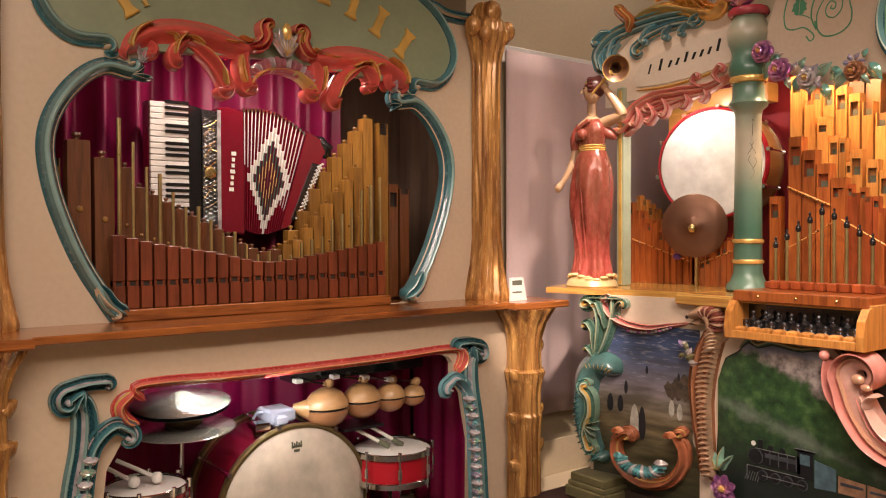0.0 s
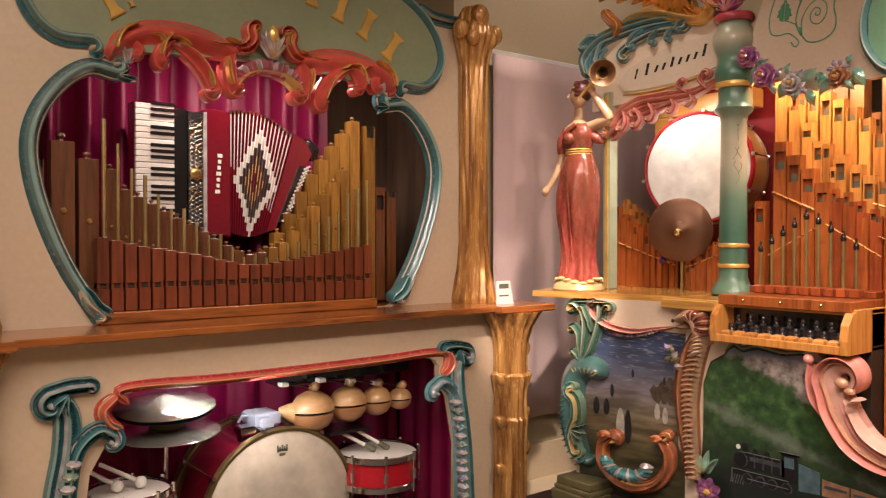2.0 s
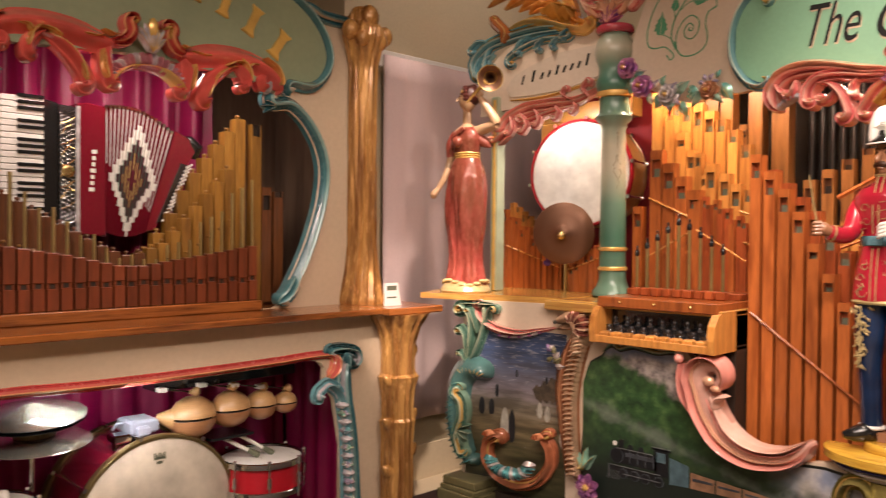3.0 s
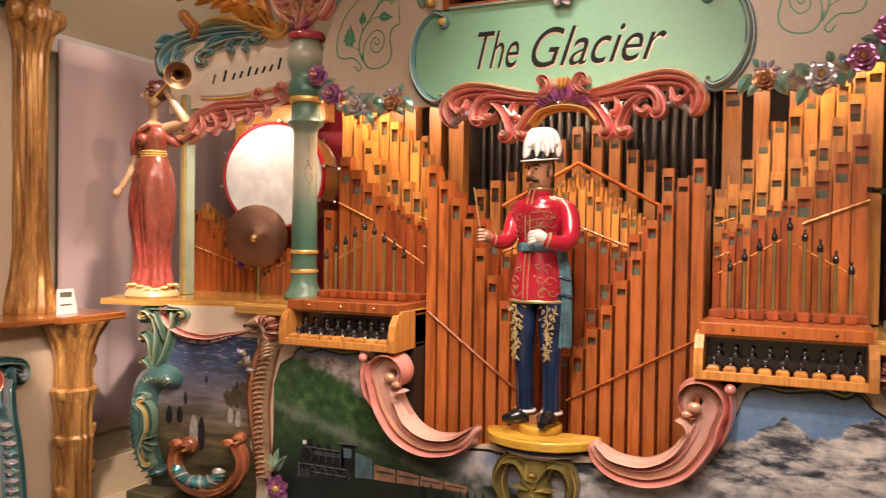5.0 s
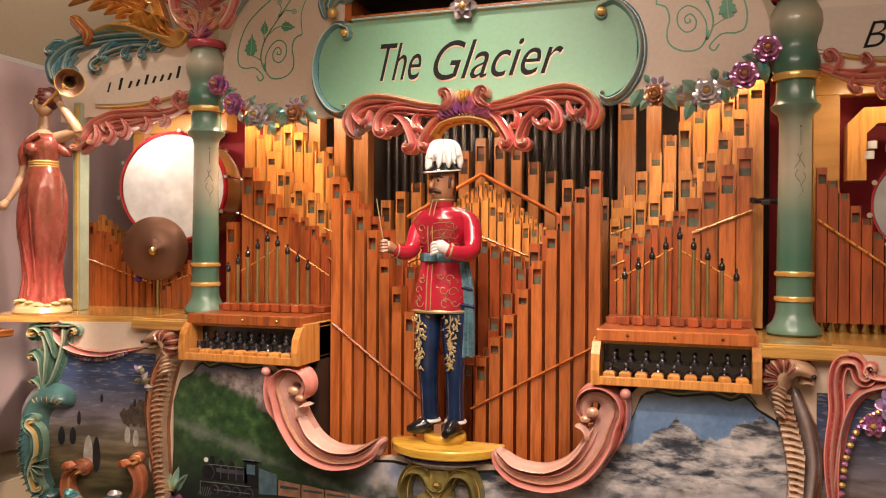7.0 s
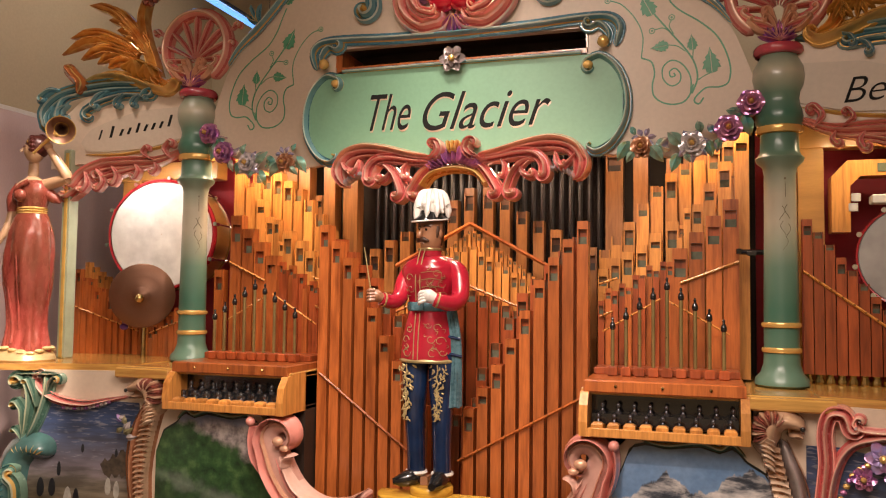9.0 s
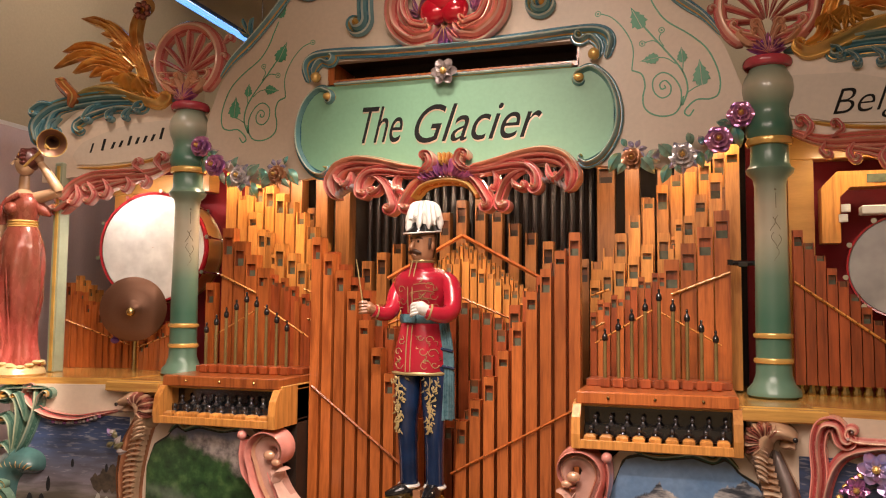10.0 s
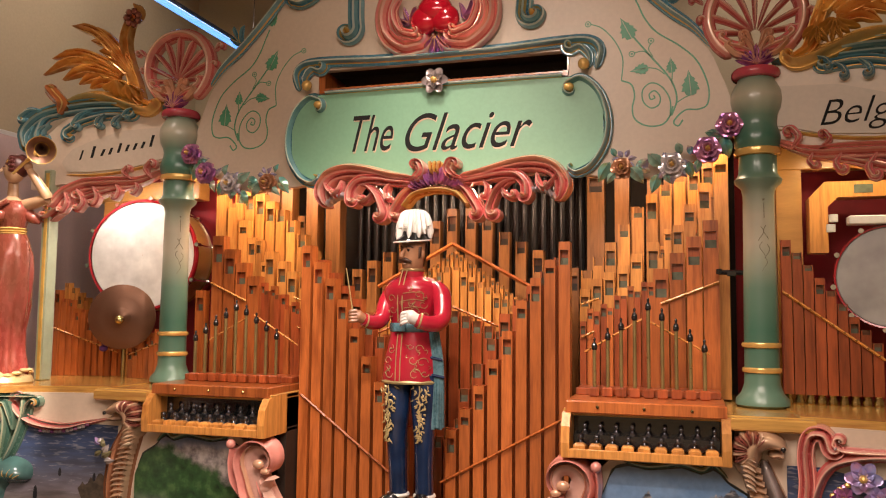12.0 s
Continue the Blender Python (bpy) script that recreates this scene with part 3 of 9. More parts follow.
def noise_at(scale, detail, stretch=(1, 1, 1), rough=0.55):
    mp = nt.nodes.new("ShaderNodeMapping")
    mp.inputs["Scale"].default_value = stretch
    nt.links.new(tc.outputs["Object"], mp.inputs[0])
    n = nt.nodes.new("ShaderNodeTexNoise")
    n.inputs["Scale"].default_value, n.inputs["Detail"].default_value, n.inputs["Roughness"].default_value = scale, detail, rough
    nt.links.new(mp.outputs[0], n.inputs[0])
    return n.outputs["Fac"]


def edge_step(v, at, soft):
    m = nt.nodes.new("ShaderNodeMapRange")
    nt.links.new(v, m.inputs[0])
    m.inputs[1].default_value, m.inputs[2].default_value = at - soft, at + soft
    return m.outputs[0]


big, mid, fine = noise_at(5, 4), noise_at(12, 6), noise_at(45, 4)
# wooded hill with a rocky peak and sky (x below zero)
hill = math_node(nt, "ADD", Z, math_node(nt, "MULTIPLY", X, 0.42))
hill = math_node(nt, "ADD", hill, math_node(nt, "MULTIPLY", mid, -0.16))
wood_c = ramp(nt, noise_at(22, 5), ((0.25, (0.008, 0.022, 0.010)), (0.5, (0.030, 0.085, 0.026)), (0.75, (0.09, 0.17, 0.055))))
low_dark = mix_colour(nt, edge_step(Z, 0.62, 0.16), (0.012, 0.018, 0.014), wood_c)
rock = ramp(nt, noise_at(16, 8, (1, 1, 1), 0.65), ((0.38, (0.10, 0.085, 0.09)), (0.6, (0.48, 0.42, 0.39))))
sky_l = ramp(nt, big, ((0.35, (0.10, 0.16, 0.30)), (0.65, (0.30, 0.32, 0.40))))
far_l = mix_colour(nt, edge_step(math_node(nt, "ADD", Z, math_node(nt, "MULTIPLY", big, 0.12)), 1.06, 0.015), rock, sky_l)
left = mix_colour(nt, edge_step(hill, 0.425, 0.02), low_dark, far_l)
steam_v = math_node(nt, "SUBTRACT", math_node(nt, "ADD", big, math_node(nt, "MULTIPLY", mid, 0.5)), math_node(nt, "MULTIPLY", math_node(nt, "ABSOLUTE", math_node(nt, "ADD", math_node(nt, "ADD", Z, math_node(nt, "MULTIPLY", X, 0.28)), -0.40), 0), 5.0))
left = mix_colour(nt, math_node(nt, "MULTIPLY", edge_step(steam_v, 0.68, 0.16), 0.28), left, (0.40, 0.42, 0.38))
mist = math_node(nt, "MULTIPLY", edge_step(X, -0.35, 0.1), edge_step(math_node(nt, "ADD", Z, math_node(nt, "MULTIPLY", mid, 0.2)), 0.66, 0.04))
left = mix_colour(nt, mist, left, ramp(nt, big, ((0.35, (0.22, 0.26, 0.36)), (0.6, (0.50, 0.46, 0.42)))))
# snowy mountains (x above zero)
def peak(x0, half, height):
    d = math_node(nt, "ABSOLUTE", math_node(nt, "ADD", X, -x0), 0)
    t = math_node(nt, "MAXIMUM", math_node(nt, "SUBTRACT", 1.0, math_node(nt, "DIVIDE", d, half)), 0.0)
    return math_node(nt, "MULTIPLY", t, height)


skyline = math_node(nt, "ADD", math_node(nt, "ADD", peak(0.93, 0.13, 0.10), peak(1.22, 0.20, 0.13)), math_node(nt, "ADD", math_node(nt, "MULTIPLY", noise_at(16, 7, (1, 1, 0.2), 0.65), 0.11), 0.785))
ridge = math_node(nt, "SUBTRACT", Z, skyline)
slope = noise_at(9, 8, (0.75, 1, 2.2), 0.62)
slope.node.inputs["Distortion"].default_value = 0.5
slope.node.inputs[0].links[0].from_node.inputs["Rotation"].default_value = (0, radians(32), 0)
cross = noise_at(13, 7, (0.8, 1, 2.0), 0.6)
cross.node.inputs[0].links[0].from_node.inputs["Rotation"].default_value = (0, radians(-38), 0)
facet = math_node(nt, "ADD", math_node(nt, "MULTIPLY", slope, 0.62), math_node(nt, "MULTIPLY", cross, 0.38))
snow = ramp(nt, facet, ((0.41, (0.022, 0.030, 0.045)), (0.455, (0.075, 0.085, 0.105)), (0.49, (0.24, 0.24, 0.25)), (0.53, (0.40, 0.39, 0.385)), (0.60, (0.64, 0.60, 0.57))))
blue = ramp(nt, big, ((0.3, (0.09, 0.19, 0.36)), (0.7, (0.20, 0.32, 0.50))))
right = mix_colour(nt, edge_step(ridge, 0.0, 0.004), snow, blue)
cloud = math_node(nt, "ADD", Z, math_node(nt, "ADD", math_node(nt, "MULTIPLY", X, -0.12), math_node(nt, "MULTIPLY", mid, -0.25)))
right = mix_colour(nt, edge_step(cloud, 0.42, 0.05), ramp(nt, big, ((0.3, (0.20, 0.22, 0.28)), (0.65, (0.52, 0.48, 0.44)))), right)
both = mix_colour(nt, edge_step(X, 0.0, 0.05), left, right)
nt.links.new(mix_colour(nt, 0.5, both, ramp(nt, fine, ((0.3, (0.7, 0.7, 0.7)), (0.7, (1.1, 1.1, 1.1)))), "MULTIPLY"), b.inputs["Base Color"])
b.inputs["Roughness"].default_value, b.inputs["Coat Weight"].default_value = 0.35, 0.2
bump_to(nt, b, fine, 0.2, 0.002)

BORDER = paint("black_outline_paint", (0.010, 0.012, 0.010), 0.4, 0.8)
# painted field: a black outlined plate that follows the scrolls
for sgn in (-1, 1):
    ptop = lerp([(0.0, 0.64), (0.22, 0.67), (0.36, 0.66), (0.55, 0.68), (0.70, 0.78), (0.775, 0.95), (0.80, 1.02), (0.86, 1.035), (0.93, 1.022), (1.05, 1.038), (1.12, 1.018), (1.17, 1.04), (1.21, 0.99), (1.28, 0.95), (1.315, 0.86), (1.325, 0.5)])
    g = Geo()
    plate(g, face_b(BL, sgn), lambda a: ptop(a) + 0.009, lambda a: 0.24, span(0.0, 1.325, 60), 0.0, 0.004)
    part("painting_border", g, [BORDER], organ_b, "black painted outline round the picture", soft=False)
    g = Geo()
    plate(g, face_b(BL, sgn), lambda a: ptop(a) - 0.002, lambda a: 0.245, span(0.0, 1.315, 60), 0.004, 0.008)
    part("painting", g, [PAINTING], organ_b, "oil painting of a train below a wooded hill" if sgn < 0 else "oil painting of snowy grey mountains under blue sky", soft=False)
    # pale green carved edge over the picture
    g = Geo()
    carve(g, face_b(BL - 0.004, sgn), [(0.84, 1.05), (0.93, 1.036), (1.05, 1.052), (1.12, 1.034), (1.16, 1.055), (1.21, 1.01)], 0.012, 0.014, 1, 0, 1, accent=(6,))
    part("carved_edge", g, [SEAGREEN, GOLD], organ_b, "pale green carved leaf edge")

# large pink S-scrolls beside the dip
PALEPINK = paint("pale_pink_paint", (0.74, 0.47, 0.38), 0.2, 0.85, 9, 60, 0.03, coat=0.9)
def beside(path, w, k):
    """A path beside another one, k half-widths to its left."""
    out, n = [], len(path) - 1
    for i, p in enumerate(path):
        t = (path[min(i + 1, n)] - path[max(i - 1, 0)]).normalized()
        out.append(p + Vector((-t.y, t.x)) * k * w(i / n))
    return out


BEIGEPINK = paint("beige_pink_paint", (0.58, 0.33, 0.27), 0.24, 0.8, 7, 60, 0.03, coat=0.8)
for sgn in (-1, 1):
    g = Geo()
    M = lambda y: (lambda a, b, h: (sgn * a - 0.018, y - h, b))
    spine = catmull([Vector(p) for p in ((0.245, 0.765), (0.285, 0.718), (0.355, 0.682), (0.473, 0.674), (0.582, 0.722), (0.655, 0.815), (0.695, 0.91))], 7)
    n0 = len(spine)
    spine += [Vector((0.648 + r * math.cos(a), 0.966 + r * math.sin(a))) for k in range(1, 27) for a, r in ((radians(-22 + 11.2 * k), 0.066 - 0.026 * (k / 26)),)]
    turn = n0 / len(spine)
    half = lambda u: float(np.interp(u, (0, 0.08, 0.25, 0.42, 0.55, turn, 0.80, 1.0), (0.016, 0.036, 0.046, 0.062, 0.064, 0.050, 0.036, 0.024)))
    carve(g, M(BL - 0.022), spine, half, 0.030, 0.6, 2, 2, taper=(0.9, 0.9), accent=(), back=0.05, n=1)
    for k, wd, dp, mi in ((-0.70, 0.38, 0.074, 0), (-0.22, 0.16, 0.052, 1), (0.74, 0.26, 0.066, 3), (0.36, 0.17, 0.050, 0)):
        run = beside(spine, half, k)
        stop = len(run) if k < 0 else int(len(run) * (turn - 0.02))
        carve(g, M(BL - 0.024), run[:stop], lambda u: half(u * stop / len(run)) * wd, dp, 1, mi, mi, taper=(0.4, 0.5), accent=(), back=0.05, n=1, light=False)
    x0 = lambda a: sgn * a - 0.018
    scroll = part("s_scroll", g, [PINK, ROSEGILT, BEIGEPINK, PALEPINK], organ_b, "large salmon pink S-scroll with pale rims and gilded ridges")
    g = Geo()
    carve(g, M(BL - 0.05), [(0.615, 0.835), (0.614, 0.868), (0.597, 0.892), (0.570, 0.894)], lambda u: 0.017 - 0.011 * u, 0.045, 1, 0, 0, taper=(0.6, 0.3), accent=(), back=0.04)
    part("tip_leaf", g, [PALEPINK], scroll, "pale pink leaf tip")
    g = Geo()
    carve(g, M(BL - 0.05), [(0.765, 1.015), (0.772, 0.96), (0.762, 0.89), (0.725, 0.80)], lambda u: 0.015 * (1 - 0.5 * u), 0.045, 1, 0, 0, taper=(1, 0.2), accent=(), back=0.04, light=False)
    part("outer_stem", g, [PINK], scroll)
    for a, z, y, r, sc, mt in ((0.640, 0.955, 0.070, 0.022, (1.2, 0.8, 0.9), ROSEGILT), (0.612, 0.925, 0.062, 0.017, (1.3, 0.8, 0.8), ROSEGILT), (0.765, 1.035, 0.085, 0.021, (1, 1, 1), PINK)):
        g = Geo()
        g.ball((x0(a), BL - y, z), r, 14, 0, sc)
        part("scroll_bead", g, [mt], scroll)

# pedestal bracket
g = Geo()
def half_disc(g, r, y, z0, z1, mi, lip=0.0):
    ring = lambda rr, z: [(rr * math.cos(a), y + rr * math.sin(a) * 0.85, z) for a in (math.pi + math.pi * k / 28 for k in range(29))]
    rows = [ring(r - 0.008, z0), ring(r, z0 + 0.006), ring(r, z1 - 0.006), ring(r - 0.008, z1)]
    g.grid(rows, mi)
    g.cap(rows[0], mi)
    g.cap(rows[-1], mi)
half_disc(g, 0.245, -0.22, 0.725, 0.765, 0)
half_disc(g, 0.225, -0.22, 0.708, 0.725, 1)
half_disc(g, 0.205, -0.22, 0.690, 0.708, 2)
half_disc(g, 0.17, -0.22, 0.672, 0.690, 2)
part("figure_bracket", g, [YELLOWB, paint("navy_lustre", (0.03, 0.03, 0.14), 0.2, 0.6, metal=0.4), LUSTRE], organ_b, "honey wood half-round shelf with navy and silver mouldings")
g = Geo()
g.lathe([(0.088, 0), (0.092, 0.006), (0.09, 0.03), (0.084, 0.036)], (-0.01, -0.24, 0.765), 28, 0)
part("bracket_top", g, [YELLOWB], organ_b, "small round honey wood plinth")
OLIVE = paint("olive_gold_lustre", (0.36, 0.30, 0.10), 0.22, 0.5, 10, 60, metal=0.4)
g = Geo()
for sgn in (-1, 1):
    carve(g, face_b(BL - 0.03, sgn), [(0.03, 0.60), (0.07, 0.655), (0.13, 0.645), (0.155, 0.57), (0.13, 0.48), (0.08, 0.40)], 0.03, 0.06, 2, 0, 1, start=(0.03, 0.9, -1), back=0.03)
    sprays(g, face_b(BL - 0.06), (0, 0.55), (90 + sgn * 35, 90 + sgn * 75, 270 + sgn * 20), 0.09, 0, 1, 0.03, 0.4 * sgn)
g.lathe([(0.02, 0.40), (0.06, 0.44), (0.075, 0.52), (0.06, 0.60), (0.05, 0.67)], (0, BL - 0.03, 0), 16, 0, sy=0.7)
part("bracket_corbel", g, [OLIVE, GOLD], organ_b, "olive and gold carved corbel with two volutes")

# ledge
g = Geo()
g.box(-1.52, -0.62, -0.335, 0.5, 1.215, 1.24, c=0.004)
part("ledge", g, [YEWB], organ_b, "polished honey wood ledge")
g = Geo()
g.box(0.62, 1.52, -0.335, 0.5, 1.215, 1.24, c=0.004)
part("ledge", g, [YEWB], organ_b, "polished honey wood ledge")
for sgn in (-1, 1):
    g = Geo()
    g.box(sgn * 1.36 - 0.14, sgn * 1.36 + 0.14, -0.375, -0.12, 1.19, 1.236, c=0.006)
    part("cap_block", g, [YEWB], organ_b, "wooden cap block under the column")
    g = Geo()
    f0 = [wing(-0.335 + 0.05, sgn)(a, 1.215, 0.06 if a > 0.5 else 0.0) for a in (0.1, 0.3, 0.49, 0.58, 0.72, 0.86)]
    bk = [(sgn * 2.42, 0.0, 1.215), (sgn * 2.3, 0.5, 1.215), (sgn * 1.40, 0.5, 1.215)]
    ring = f0 + bk
    rows = [ring, [(p[0], p[1], 1.222) for p in ring], [(p[0], p[1], 1.244) for p in ring]]
    g.grid(rows, 0, wrap=True)
    g.cap(rows[0])
    g.cap(rows[-1])
    part("wing_ledge", g, [YEWB], organ_b, "polished honey wood ledge of the side wing")

# columns
COLUMN = bpy.data.materials.new("airbrushed_column_paint")
nt, b = nodes_of(COLUMN)
tc = nt.nodes.new("ShaderNodeTexCoord")
sep = nt.nodes.new("ShaderNodeSeparateXYZ")
nt.links.new(tc.outputs["Object"], sep.inputs[0])
mr = nt.nodes.new("ShaderNodeMapRange")
nt.links.new(sep.outputs[2], mr.inputs[0])
mr.inputs[1].default_value, mr.inputs[2].default_value = 1.24, 2.62
G1, G2, C1 = (0.055, 0.155, 0.105), (0.13, 0.23, 0.165), (0.47, 0.44, 0.33)
col = ramp(nt, mr.outputs[0], ((0.0, G2), (0.22, G1), (0.34, G2), (0.47, C1), (0.55, C1), (0.66, G2), (0.78, G1), (0.84, G2), (0.90, C1), (0.97, G2)))
big, fine = texture_pair(nt, (1, 1, 0.5), 8, 70)
col = mix_colour(nt, 0.6, col, ramp(nt, big, ((0.3, (0.75, 0.75, 0.75)), (0.7, (1.05, 1.05, 1.05)))), "MULTIPLY")
nt.links.new(col, b.inputs["Base Color"])
b.inputs["Roughness"].default_value, b.inputs["Coat Weight"].default_value = 0.32, 0.35
bump_to(nt, b, fine, 0.15, 0.002)

RASPBERRY = paint("raspberry_glaze", (0.50, 0.055, 0.085), 0.22, 0.75, 8, 60, 0.04, coat=0.8)
BRUSHED = paint("faded_brown_brushwork", (0.20, 0.17, 0.11), 0.6, 0.6)
for sgn in (-1, 1):
    c = (sgn * 1.36, 0.0, 0.0)
    g = Geo()
    g.lathe([(0.092, 1.242), (0.102, 1.25), (0.100, 1.272), (0.080, 1.295), (0.068, 1.33), (0.066, 1.40), (0.065, 1.6), (0.061, 1.9), (0.060, 2.08), (0.066, 2.11), (0.088, 2.13), (0.092, 2.145), (0.082, 2.155), (0.074, 2.17), (0.072, 2.24),
             (0.080, 2.27), (0.089, 2.285), (0.091, 2.31), (0.087, 2.335), (0.078, 2.36), (0.076, 2.382), (0.081, 2.405), (0.093, 2.432), (0.0995, 2.47), (0.095, 2.508), (0.081, 2.536), (0.072, 2.55), (0.070, 2.568)], c, 40)
    col = part("column", g, [COLUMN], organ_b, "turned column airbrushed from green to cream")
    for z in (1.385, 1.483):
        g = Geo()
        g.lathe([(0.063, -0.012), (0.073, -0.009), (0.076, 0), (0.073, 0.009), (0.063, 0.012)], (c[0], c[1], z), 40, caps=False)
        part("ring", g, [GOLD], col, "gilded ring")
    g = Geo()
    g.lathe([(0.07, 2.24), (0.086, 2.243), (0.091, 2.256), (0.087, 2.270), (0.076, 2.275)], c, 40, caps=False)
    part("ring", g, [GOLD], col, "gilded ring")
    g = Geo()
    g.lathe([(0.070, 2.558), (0.088, 2.561), (0.096, 2.571), (0.096, 2.587), (0.088, 2.598), (0.066, 2.603)], c, 40)
    part("ring", g, [RASPBERRY], col, "raspberry red ring")
    # faded brush ornament
    away = math.atan2(-3.3, 0.75) if sgn > 0 else math.atan2(-2.7, 3.2)
    skin = lambda u, z: Vector((c[0] + 0.0615 * math.cos(away + u / 0.061), 0.0615 * math.sin(away + u / 0.061), z))
    for q, pts in enumerate(([skin(0, 2.055), skin(0, 2.062)], [skin(0, 2.045), skin(0.001, 1.985)], *([skin(e * 0.012 + d * 0.010 * math.sin(0.9 * k), z0 - 0.011 * k) for k in range(6)] for e, d, z0 in ((-1, 1, 1.95), (0.6, -1, 1.955), (-0.7, -1, 1.89), (0.9, 1, 1.88), (0, 1, 1.83))))):
        g = Geo()
        g.tube(pts, 0.004 if not q else 0.0014, 5)
        part("brush_ornament", g, [BRUSHED], col, "faded brown brush ornament")
    # pierced shell on the column
    g = Geo()
    M = face_b(-0.03, sgn)
    C0 = (1.36, 2.815)
    circ = [(C0[0] + 0.18 * math.cos(a), C0[1] + 0.18 * math.sin(a)) for a in (math.radians(-60 + 300 * k / 23) for k in range(24))]
    carve(g, M, circ, 0.027, 0.038, 0.8, 0, 1, taper=(0.8, 0.8), n=2, accent=(5,), back=0.03)
    for k in range(9):
        a = math.radians(90 + (k - 4) * 21)
        p0 = (C0[0] + 0.02 * math.cos(a), C0[1] - 0.07 + 0.02 * math.sin(a))
        r1 = 0.235 - 0.010 * abs(k - 4)
        p1 = (C0[0] + r1 * math.cos(a), C0[1] - 0.07 + r1 * math.sin(a))
        pm = ((p0[0] + p1[0]) / 2 + 0.012 * (k - 4) / 4, (p0[1] + p1[1]) / 2)
        rib = Geo()
        carve(rib, M, [p0, pm, p1], lambda u: 0.006 + 0.009 * u, 0.028, 1, 0, 1, taper=(0.5, 0.9), n=4, accent=(4,), back=0.02)
        part("shell_rib", rib, [PINK, ROSEGILT], col)
    for s2 in (-1, 1):
        carve(g, face_b(-0.05, sgn), [(1.36 + s2 * 0.01, 2.66), (1.36 + s2 * 0.055, 2.685), (1.36 + s2 * 0.10, 2.70), (1.36 + s2 * 0.135, 2.725)], 0.022, 0.03, 1.5, 0, 1, end=(0.016, 0.7, s2), accent=(3, 5), back=0.02)
        carve(g, face_b(-0.055, sgn), [(1.36 + s2 * 0.008, 2.68), (1.36 + s2 * 0.03, 2.74)], 0.010, 0.02, 1, 1, 1, end=(0.018, 0.9, -s2), back=0.02)
        for q in (0.17, 0.2):
            carve(g, face_b(-0.03, sgn), [(1.36 + s2 * q, 2.80 + (q - 0.17) * 3), (1.36 + s2 * (q + 0.03), 2.83 + (q - 0.17) * 3)], 0.012, 0.025, 1, 0, 1, end=(0.014, 0.8, -s2), back=0.02)
    part("shell_crest", g, [PINK, ROSEGILT], col, "pierced pink and gold shell in a ring")
    g = Geo()
    sprays(g, face_b(-0.055, sgn), (1.36, 2.605), (18, 36, 54, 72, 90, 108, 126, 144, 162), 0.085, 0, 1, 0.03, 0.0)
    for s2 in (-1, 1):
        carve(g, face_b(-0.075, sgn), [(1.36 + s2 * 0.010, 2.625), (1.36 + s2 * 0.018, 2.67), (1.36 + s2 * 0.036, 2.705)], 0.008, 0.018, 1, 1, 1, end=(0.017, 0.9, -s2), accent=(), back=0.03)
        carve(g, face_b(-0.065, sgn), [(1.36 + s2 * 0.030, 2.640), (1.36 + s2 * 0.075, 2.655), (1.36 + s2 * 0.110, 2.690)], 0.012, 0.022, 1, 1, 1, end=(0.012, 0.7, s2), accent=(), back=0.03)
    part("shell_foot", g, [LACE, ROSEGILT], col, "violet lustre leaves under the shell")

# upper board with the slot
btop = lerp([(0, 3.42), (0.5, 3.30), (0.8, 3.10), (1.0, 2.885), (1.12, 2.775), (1.19, 2.69), (1.255, 2.52), (1.28, 2.42)])
bbot = lerp([(0, 2.22), (0.6, 2.20), (0.72, 2.19), (0.8, 2.20), (0.94, 2.17), (1.05, 2.20), (1.16, 2.26), (1.28, 2.34)])
for sgn in (-1, 1):
    g = Geo()
    M = face_b(B0, sgn)
    plate(g, M, btop, bbot, span(0.60, 1.28, 34), -0.04, 0.0)
    part("upper_board", g, [CREAM_B], organ_b, "cream board with painted green vines", soft=False)
g = Geo()
plate(g, face_b(B0), lambda a: btop(abs(a)), lambda a: 2.75 if -0.575 < a < 0.615 else 2.735, span(-0.60, 0.60, 40), -0.04, 0.0)
plate(g, face_b(B0), lambda a: 2.64, lambda a: bbot(abs(a)), span(-0.60, 0.60, 20), -0.04, 0.0)
part("upper_board", g, [CREAM_B], organ_b, "cream board above and below the long slot", soft=False)
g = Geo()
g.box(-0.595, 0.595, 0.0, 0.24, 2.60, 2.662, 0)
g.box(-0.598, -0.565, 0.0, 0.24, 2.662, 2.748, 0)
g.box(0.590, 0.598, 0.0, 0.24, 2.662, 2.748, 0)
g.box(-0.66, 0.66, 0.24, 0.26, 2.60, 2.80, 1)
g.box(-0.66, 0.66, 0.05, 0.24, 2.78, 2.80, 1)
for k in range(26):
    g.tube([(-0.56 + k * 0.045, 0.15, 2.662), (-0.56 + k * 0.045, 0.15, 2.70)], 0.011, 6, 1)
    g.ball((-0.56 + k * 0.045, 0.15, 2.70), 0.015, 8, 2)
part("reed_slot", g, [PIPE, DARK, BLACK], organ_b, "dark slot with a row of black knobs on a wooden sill")

